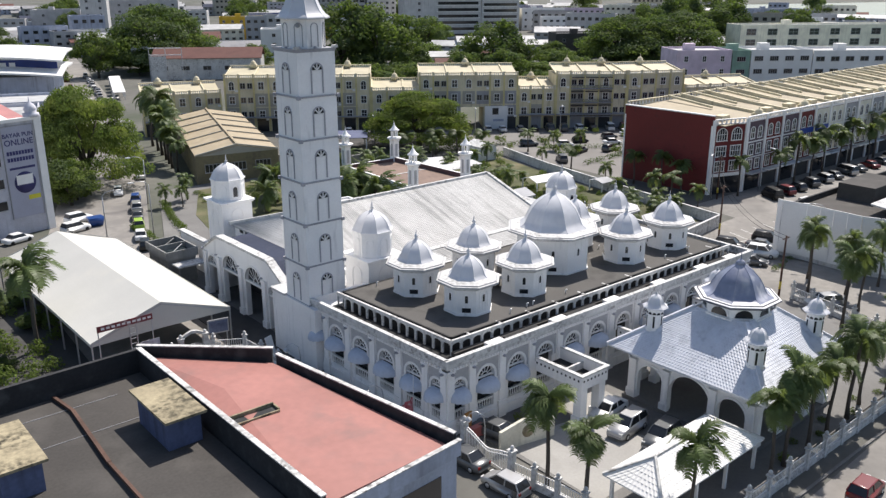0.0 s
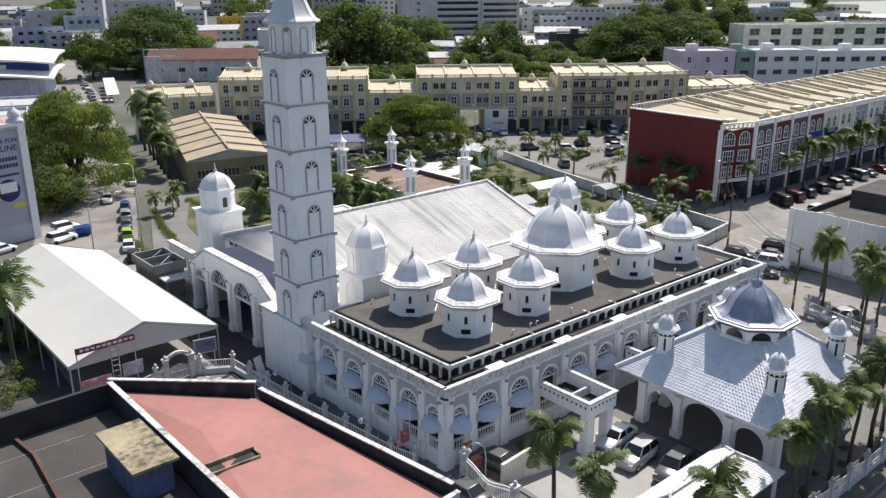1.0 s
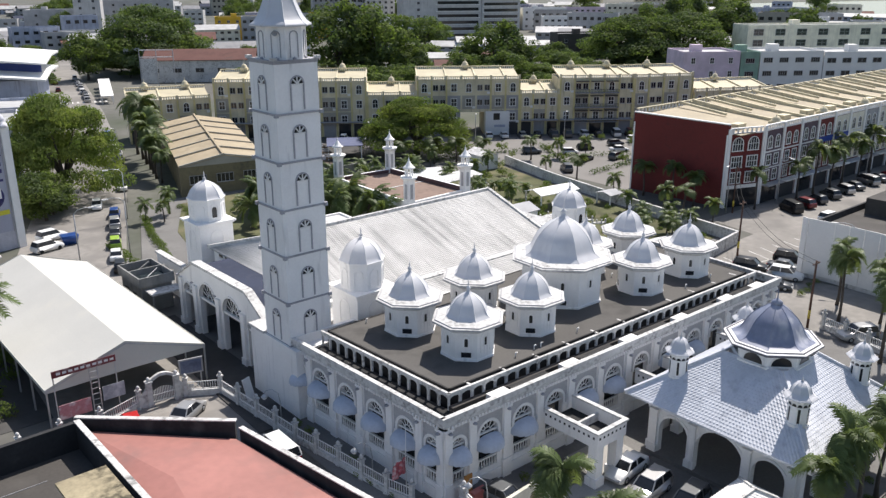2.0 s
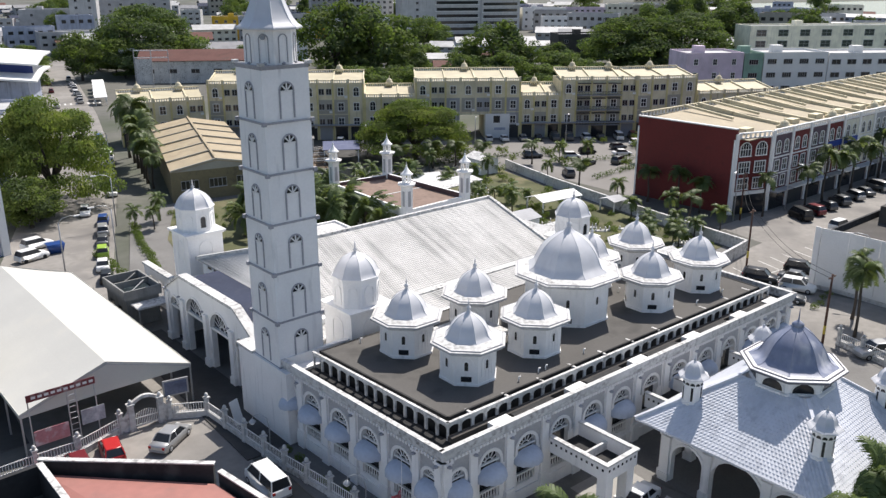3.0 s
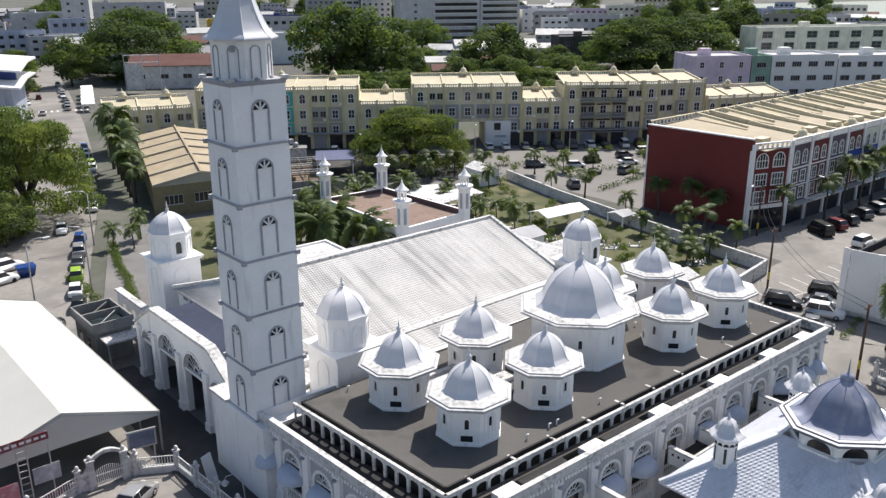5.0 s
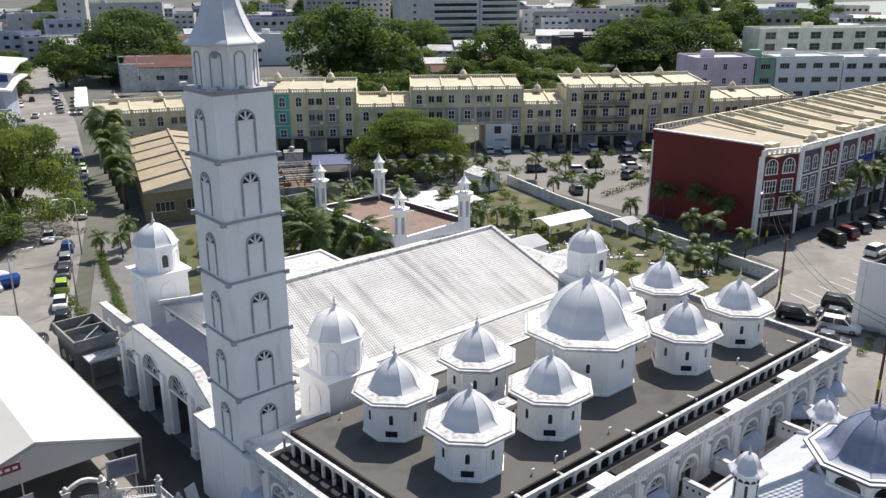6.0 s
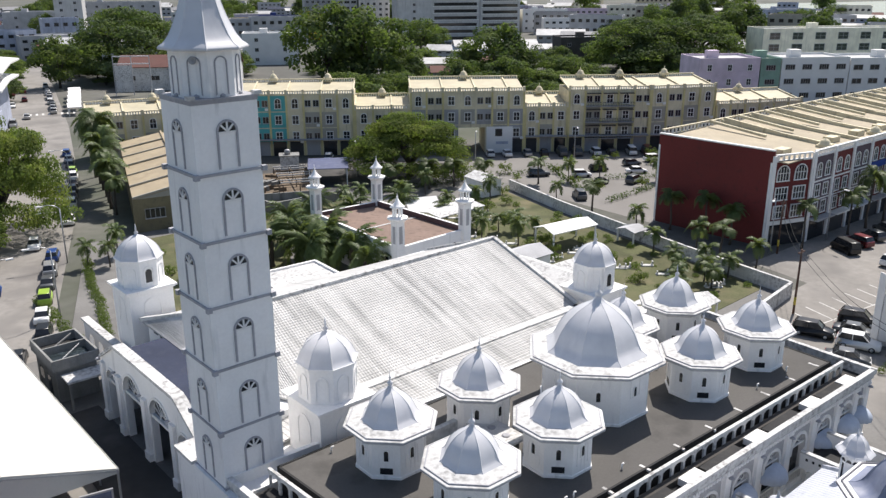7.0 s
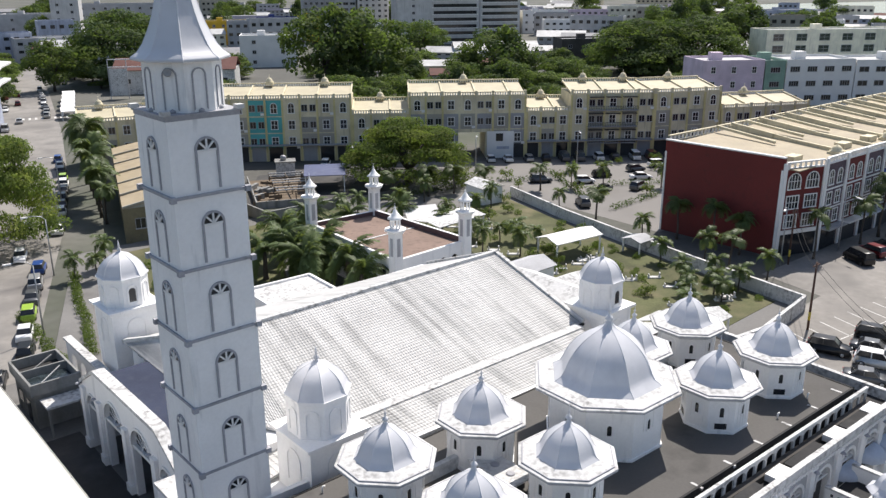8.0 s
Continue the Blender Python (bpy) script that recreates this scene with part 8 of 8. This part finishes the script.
def car_model(kind, far=False):
    """Body, glasshouse, roof, wheels and lamps; nose along +x, standing on z = 0."""
    L, W, hood, belt, roof, cab = {"sedan": (4.5, 1.74, 0.88, 0.95, 1.45, (-1.55, -0.95, 0.55, 1.15)), "hatch": (4.0, 1.70, 0.95, 1.02, 1.55, (-1.92, -1.55, 0.45, 1.1)), "suv": (4.5, 1.82, 1.05, 1.12, 1.75, (-2.12, -1.8, 0.45, 1.1)),
                                         "van": (4.9, 1.85, 1.12, 1.2, 1.98, (-2.36, -2.15, 1.2, 1.85))}[kind]
    h = L / 2
    c = thing("car", (0, 0, 0), kind, "car", "parked cars")

    def sec(x, w, lo, hi):
        return [(x, -w, lo), (x, -w * 1.02, (lo + hi) / 2), (x, -w * 0.94, hi - 0.05), (x, -w * 0.85, hi), (x, w * 0.85, hi), (x, w * 0.94, hi - 0.05), (x, w * 1.02, (lo + hi) / 2), (x, w, lo)]

    w = W / 2
    tail = belt
    secs = [sec(-h, w * 0.86, 0.42, tail - 0.14), sec(-h + 0.12, w * 0.95, 0.28, tail - 0.02), sec(-h + 0.7, w, 0.22, tail), sec(cab[0] + 0.1, w, 0.22, belt), sec(cab[3], w, 0.22, belt - 0.02), sec(h - 0.6, w * 0.97, 0.22, hood - 0.06), sec(h - 0.12, w * 0.9, 0.27, hood - 0.2), sec(h, w * 0.8, 0.4, hood - 0.34)]
    part("body", loft(bmesh.new(), secs), TRIM, c)
    g = bmesh.new()
    b, t = w * 0.9, w * 0.74
    lo = [(cab[0], -b, belt - 0.03), (cab[3], -b, belt - 0.04), (cab[3], b, belt - 0.04), (cab[0], b, belt - 0.03)]
    hi = [(cab[1], -t, roof - 0.05), (cab[2], -t, roof - 0.05), (cab[2], t, roof - 0.05), (cab[1], t, roof - 0.05)]
    loft(g, [lo, hi])
    for f in g.faces:
        f.smooth = False
    part("glasshouse", g, GLASS, c, "dark tinted windows")
    r = bmesh.new()
    loft(r, [[(x, y * 1.03, z) for x, y, z in hi], [(x * 0.99 + 0.01, y * 1.0, z + 0.035) for x, y, z in hi], [(x * 0.93, y * 0.88, roof + 0.02) for x, y, z in hi]])
    for k, (x, y) in enumerate(((a, s) for a in (cab[1] * 0.5 + cab[0] * 0.5, (cab[0] + cab[3]) / 2 - 0.1, cab[3] * 0.5 + cab[2] * 0.5) for s in (-1, 1))):
        zt, yt = roof - 0.04, t * 1.01
        xb = {0: cab[0], 1: cab[0], 4: cab[3], 5: cab[3]}.get(k, x)
        xt = {0: cab[1], 1: cab[1], 4: cab[2], 5: cab[2]}.get(k, x)
        if not far:
            part("pillar", bar(bmesh.new(), (xb, y * b * 1.005, belt - 0.03), (xt, y * yt, zt), 0.09), TRIM, c)
    part("roof", r, TRIM, c)
    for x in (-h + 0.85, h - 0.85):
        for s in (-1, 1):
            wh = part("wheel", spin(bmesh.new(), [(0.22, -0.1), (0.31, -0.1), (0.33, -0.06), (0.33, 0.06), (0.31, 0.1), (0.22, 0.1)], 14, m=pose(x, s * (w - 0.08), 0.33, 90)), RUBBER, c)
            if not far:
                part("rim", spin(bmesh.new(), [(0.05, -0.11), (0.2, -0.108), (0.2, 0.108), (0.05, 0.11)], 10, m=pose(x, s * (w - 0.08), 0.33, 90)), LAMPGREY, wh)
    for s in () if far else (-1, 1):
        part("headlight", boxes([(h - 0.2, h - 0.04, s * w * 0.66 - 0.17, s * w * 0.66 + 0.17, hood - 0.34, hood - 0.2)]), LIGHTGLASS, c)
        part("tail_light", boxes([(-h - 0.01, -h + 0.12, s * w * 0.74 - 0.12, s * w * 0.74 + 0.12, tail - 0.32, tail - 0.1)]), REDGLASS, c)
    if not far:
        part("front_bumper", boxes([(h - 0.1, h + 0.05, -w * 0.76, w * 0.76, 0.34, 0.5)]), METALGREY, c)
        part("rear_bumper", boxes([(-h - 0.05, -h + 0.1, -w * 0.8, w * 0.8, 0.36, 0.52)]), METALGREY, c)
    return c


FARCARS = {k: car_model(k, True) for k in ("sedan", "hatch", "suv", "van")}
CARS = {k: car_model(k) for k in ("sedan", "hatch", "suv", "van")}
WORDS = {"sedan": "saloon car", "hatch": "small hatchback", "suv": "tall estate car", "van": "passenger van"}


def car(kind, colour, x, y, heading, z=G + 0.02, where="parked on the asphalt"):
    c = plant((CARS if y < 70 and x < 135 or y < 80 and x < 45 else FARCARS)[kind], x, y, z, 1.0, heading)
    for o in c.children:
        if o.name.split(".")[0] in ("body", "roof", "pillar"):
            o.material_slots[0].link = "OBJECT"
            o.material_slots[0].material = PAINTS[colour]
    return tagged(c, f"{colour} {WORDS[kind]} {where}")


for row in (("sedan", "silver", 33.9, 74.0, 35), ("hatch", "red", 29.2, 75.2, 80), ("hatch", "maroon", 26.4, 74.9, 84), ("hatch", "pink", 23.6, 74.4, 82), ("van", "white", 36.8, 62.4, 88)):
    car(*row, where="parked in the forecourt")
for row in (("sedan", "white", 57.0, 41.7, 186), ("suv", "silver", 55.9, 38.7, 186), ("suv", "grey", 56.6, 35.6, 188), ("sedan", "grey", 46.5, 46.0, 100), ("sedan", "grey", 41.6, 44.5, 95), ("hatch", "silver", 41.4, 39.5, 95)):
    car(*row, where="parked beside the pavilion", z=G + 0.12 if row[2] > 43.5 else G + 0.02)
for row in (("suv", "white", 110.6, 56.4, -72), ("sedan", "grey", 106.2, 55.6, -68), ("suv", "black", 117.4, 59.3, -72), ("sedan", "grey", 113.7, 58.2, -72), ("suv", "silver", 98.1, 41.3, 150), ("suv", "black", 110.2, 61.3, -72), ("suv", "white", 142.0, 65.4, -5),
            ("hatch", "maroon", 62.2, 20.6, 2), ("sedan", "silver", 84.0, 20.5, 182)):
    car(*row, where="on the street")
random.seed(12)
COL = ["white", "white", "silver", "grey", "black", "white", "silver", "maroon", "grey", "grey", "silver", "black"]
for k in range(21):
    car(random.choice(("sedan", "hatch", "suv", "van", "sedan")), random.choice(COL), 142.8 + 5.0 * k + random.uniform(-0.6, 0.6), 72.4 + random.uniform(-0.4, 0.4) - 0.03 * k, random.choice((62, 66, 70)) + random.uniform(-4, 4), where="parked before the shop block")
for x, y, a in ((154.8, 119.2, 10), (151, 129.3, -35), (157.5, 130.3, -35), (167.2, 129.1, -30), (174.1, 128.4, -30), (170.5, 121.5, -30), (137.5, 118.5, 60), (162, 124, -30), (160.5, 113.5, 5), (178, 120, -30), (148.5, 122.5, 10), (145.0, 135.5, -38), (181.5, 123.5, -30), (166, 112, 8), (186, 117, -30)):
    car(random.choice(("sedan", "hatch", "suv")), random.choice(("black", "grey", "grey", "silver", "black", "white")), x, y, a + random.uniform(-5, 5), where="parked in the sunlit car park")
for k in range(14):
    s = 58 + 4.0 * k + random.uniform(-0.4, 0.4)
    p = S0 + SD * s - Vector((0.604, 0.797)) * 4.2
    car(random.choice(("sedan", "hatch", "suv", "van")), random.choice(COL), p.x, p.y, 53 + random.uniform(-5, 5), where="parked before the shop row")
for k in range(4):
    p = S0 + SD * (22 + 4.5 * k) - Vector((0.604, 0.797)) * 6
    car("suv", random.choice(COL), p.x, p.y, 50, where="parked under the rain tree")
# kerbside rows on the west street
for k, (x, y) in enumerate(((44.5, 118.3), (45.9, 123.6), (48.0, 129.6), (49.9, 134.8), (51.8, 140.0), (54.0, 146.0), (66.0, 174.5), (67.6, 179.2), (69.4, 184.4), (71.2, 189.5), (73.0, 195.0), (74.6, 200.3), (76.5, 207.3), (78.0, 213.0), (79.8, 220.0), (62.0, 163.5))):
    car(("hatch", "sedan", "hatch", "sedan", "suv", "hatch")[k % 6], ("black", "white", "lime", "grey", "silver", "blue", "white", "grey", "black")[k % 9], x, y, 70 + random.uniform(-3, 3), where="parked along the kerb")
for row in (("suv", "white", 41.8, 139.2, 12), ("suv", "white", 39.6, 134.0, 14), ("sedan", "white", 31.0, 134.0, 20), ("hatch", "grey", 36.0, 146.0, 20), ("sedan", "black", 38.2, 108.5, 110), ("hatch", "white", 53.5, 153.0, 250), ("sedan", "white", 64.5, 206.0, 252), ("sedan", "silver", 58.5, 168.0, 70), ("sedan", "black", 40.2, 112.8, 70)):
    car(*row, where="on the west street")
for k in range(22):
    f = random.random()
    y = 235 + 130 * f
    x = 78.0 + (y - 235) * 0.262 + random.choice((-5.2, -1.5, 6.2, 6.4, 6.0))
    car(random.choice(("sedan", "hatch", "suv", "van")), random.choice(COL), x, y, 74 + random.choice((0, 180)), where="in the far street")

# covered stalls along the west street
for k in range(5):
    gabled("market_stall", 99.4 + 3.0 * k, 103.2 + 3.0 * k, 276 + 9 * k, 282.5 + 9 * k, 3.0, 3.9, "white canvas market stall beside the street", TRIM, WHITE, turn=-15, open_sides=True, category="stall")


# ---------------------------------------------------------------- street furniture
def street_lamp(x, y, height, heading, label, reach=2.2, arms=1):
    t = thing("street_lamp", (x, y, G), label, "street lamp", "street lamps")
    part("pole", tube(bmesh.new(), [(x, y, G - 0.1), (x, y, height * 0.6), (x, y, height - 0.6)], [0.11, 0.085, 0.065], 8), LAMPGREY, t)
    for k in range(arms):
        a = radians(heading + 180 * k)
        d = Vector((math.cos(a), math.sin(a), 0))
        p = Vector((x, y, height - 0.6))
        part("arm", tube(bmesh.new(), [p, p + d * 0.25 * reach + Vector((0, 0, 0.5)), p + d * 0.7 * reach + Vector((0, 0, 0.68)), p + d * reach + Vector((0, 0, 0.6))], [0.055, 0.05, 0.045, 0.04], 6), LAMPGREY, t)
        e = p + d * (reach + 0.3) + Vector((0, 0, 0.56))
        part("lamp_head", boxes([(-0.42, 0.42, -0.14, 0.14, -0.08, 0.07)], pose(*e, 0, 0, heading)), TRIM, t)


GREYLAMP = "tall grey steel street lamp with a curved arm"
for row in ((133.6, 79.3, 9.0, 200), (47.6, 122.6, 9.5, 170), (55.0, 143.0, 9.0, 165), (62.5, 164.0, 9.0, 165), (41.0, 124.0, 8.5, 0), (68.5, 182.0, 9.0, 165), (146, 76.8, 9.0, 250), (113.4, 49.4, 9.0, 120), (160, 139, 8.5, 230), (141, 150, 8.5, 230), (180, 76.0, 9.0, 260), (117.5, 160.0, 8.0, 230)):
    street_lamp(*row, GREYLAMP)
for x, y in ((39.5, 66.6), (44.0, 44.6), (40.4, 54.0)):
    t = thing("garden_lamp", (x, y, G), "ornate grey garden lamp with a hanging globe", "garden lamp", "garden lamps")
    part("pole", tube(bmesh.new(), [(x, y, G), (x, y, 3.0), (x - 0.1, y + 0.1, 3.9), (x - 0.5, y + 0.5, 4.3), (x - 0.9, y + 0.9, 4.1), (x - 1.0, y + 1.0, 3.8)], [0.07, 0.05, 0.045, 0.04, 0.035, 0.03], 6), LAMPGREY, t)
    part("shade", spin(bmesh.new(), [(0.04, 0.3), (0.3, 0.05), (0.32, 0.0), (0.1, -0.02)], 10, (x - 1.0, y + 1.0, 3.5)), LAMPGREY, t)
    part("globe", spin(bmesh.new(), [(0.05, -0.26), (0.19, -0.16), (0.2, 0.0)], 10, (x - 1.0, y + 1.0, 3.5)), TRIM, t)
# poles with cables at the junction
poles = [(114.5, 65.8), (134.5, 78.6), (97.0, 46.5)]
for x, y in poles:
    t = thing("utility_pole", (x, y, G), "dark timber utility pole with a yellow band", "utility pole", "utility poles")
    part("pole", tube(bmesh.new(), [(x, y, G - 0.1), (x, y, 8.6)], [0.15, 0.11], 8), RUST, t)
    part("band", spin(bmesh.new(), [(0.16, 1.6), (0.16, 2.6)], 8, (x, y, 0)), PAINTS["yellow"], t)
    part("crossarm", boxes([(x - 0.8, x + 0.8, y - 0.06, y + 0.06, 8.2, 8.32)]), RUST, t)
for a, b in ((poles[0], poles[1]), (poles[0], poles[2])):
    for o in (-0.6, 0.6):
        pts = [Vector((a[0] + (b[0] - a[0]) * f + o, a[1] + (b[1] - a[1]) * f, 8.32 - 1.2 * math.sin(math.pi * f))) for f in [k / 10 for k in range(11)]]
        tagged(part("cable", tube(bmesh.new(), pts, [0.025] * 11, 4), RUBBER), "thin black overhead cable between poles", "cable", "cables")
# flagpole, notice screens, skip, planters
t = thing("notice_screen", (36.2, 78.8, G), "framed outdoor notice screen on two legs", "notice screen")
m = pose(36.6, 78.6, G, 0, 0, -12)
part("frame", boxes([(-1.15, 1.15, -0.08, 0.08, 1.9, 3.5)], m), METALGREY, t)
part("screen", boxes([(-1.0, 1.0, -0.10, -0.082, 2.05, 3.35)], m), mat("blue_grey_screen", (0.10, 0.12, 0.19), 0.25, var=0.3, big=1.0), t)
for x in (-0.9, 0.9):
    part("leg", boxes([(x - 0.06, x + 0.06, -0.06, 0.06, 0, 1.9)], m), METALGREY, t)
t = thing("sign_board", (39.9, 72.6, G), "leaning white sign board beside the fence", "sign")
part("board", boxes([(-0.5, 0.5, -0.05, 0.05, 0.1, 2.4)], pose(39.9, 72.8, G, -16, 0, 20)), TRIM, t)
t = thing("waste_skip", (43.2, 135.3, G), "blue metal waste container beside the street", "container")
part("tub", loft(bmesh.new(), [[(-0.9, -0.7, 0.1), (0.9, -0.7, 0.1), (0.9, 0.7, 0.1), (-0.9, 0.7, 0.1)], [(-1.2, -0.9, 1.5), (1.2, -0.9, 1.5), (1.2, 0.9, 1.5), (-1.2, 0.9, 1.5)]]), PAINTS["blue"], t).matrix_basis = pose(43.2, 135.3, G)
part("foot", boxes([(42.5, 43.9, 134.8, 135.8, G, G + 0.1)]), METALGREY, t)
t = thing("flagpole", (41.9, 51.6, G), "slim white flagpole with a limp red and white flag", "flagpole")
part("pole", tube(bmesh.new(), [(41.9, 51.6, G), (41.9, 51.6, 6.5)], [0.05, 0.03], 6), TRIM, t)
bm = bmesh.new()
for k in range(6):
    for j in range(3):
        q = lambda a, b: (41.9 - 0.22 * a, 51.6 + 0.12 * math.sin(2.0 * a + b), 3.6 - 0.45 * b - 0.06 * a)
        bm.faces.new([bm.verts.new(q(*v)) for v in ((k, j), (k + 1, j), (k + 1, j + 1), (k, j + 1))])
bmesh.ops.remove_doubles(bm, verts=bm.verts, dist=0.001)
part("flag", bm, mat("flag_cloth", (0.45, 0.10, 0.12), 0.8, var=0.2, stain=(0.7, 0.7, 0.7), amount=0.6, size=3), t)
t = thing("stall", (45.3, 46.9, G), "small pink and timber stall by the entrance", "stall")
part("counter", boxes([(44.6, 46.0, 46.6, 47.2, G, 1.5)]), PAINTS["pink"], t)
part("back_board", boxes([(44.2, 45.0, 47.3, 47.4, G, 2.9)]), mat("varnished_timber", (0.35, 0.17, 0.05), 0.6), t)

# road markings
def marking(pts, w):
    m, length = along(*pts)
    tagged(part("road_marking", boxes([(0, length, -w / 2, w / 2, G + 0.022, G + 0.027)], m), PAINT), "worn white painted road line", "road marking", "road markings", "structure")


for k in range(11):
    a = Vector((108.0 + 2.75 * k, 62.6 - 0.35 * k))
    marking((tuple(a), tuple(a + Vector((1.5, 4.3)))), 0.14)
marking(((107.5, 63.0), (138.0, 58.8)), 0.14)
for k in range(12):
    marking(((142 + 9 * k, 65.4 - 0.25 * k), (146 + 9 * k, 65.3 - 0.25 * k)), 0.16)
for k in range(14):
    marking(((50 + 5 * k, 18.9), (52.5 + 5 * k, 18.9)), 0.14)
for k in range(9):
    marking(((89.0 + 1.6 * k, 285.5 - 0.5 * k), (90.0 + 1.6 * k, 289.0 - 0.5 * k)), 0.6)
for r in (((44.4, 24.0), (92.8, 23.6)),):
    m, length = along(*r)
    for k in range(24):
        tagged(part("kerb", boxes([(k * length / 24 + 0.01, (k + 1) * length / 24 - 0.01, -0.12, 0.12, G, G + 0.16)], m), PAVE), "pale concrete kerb stone along the street", "kerb", "kerb stones", "structure")
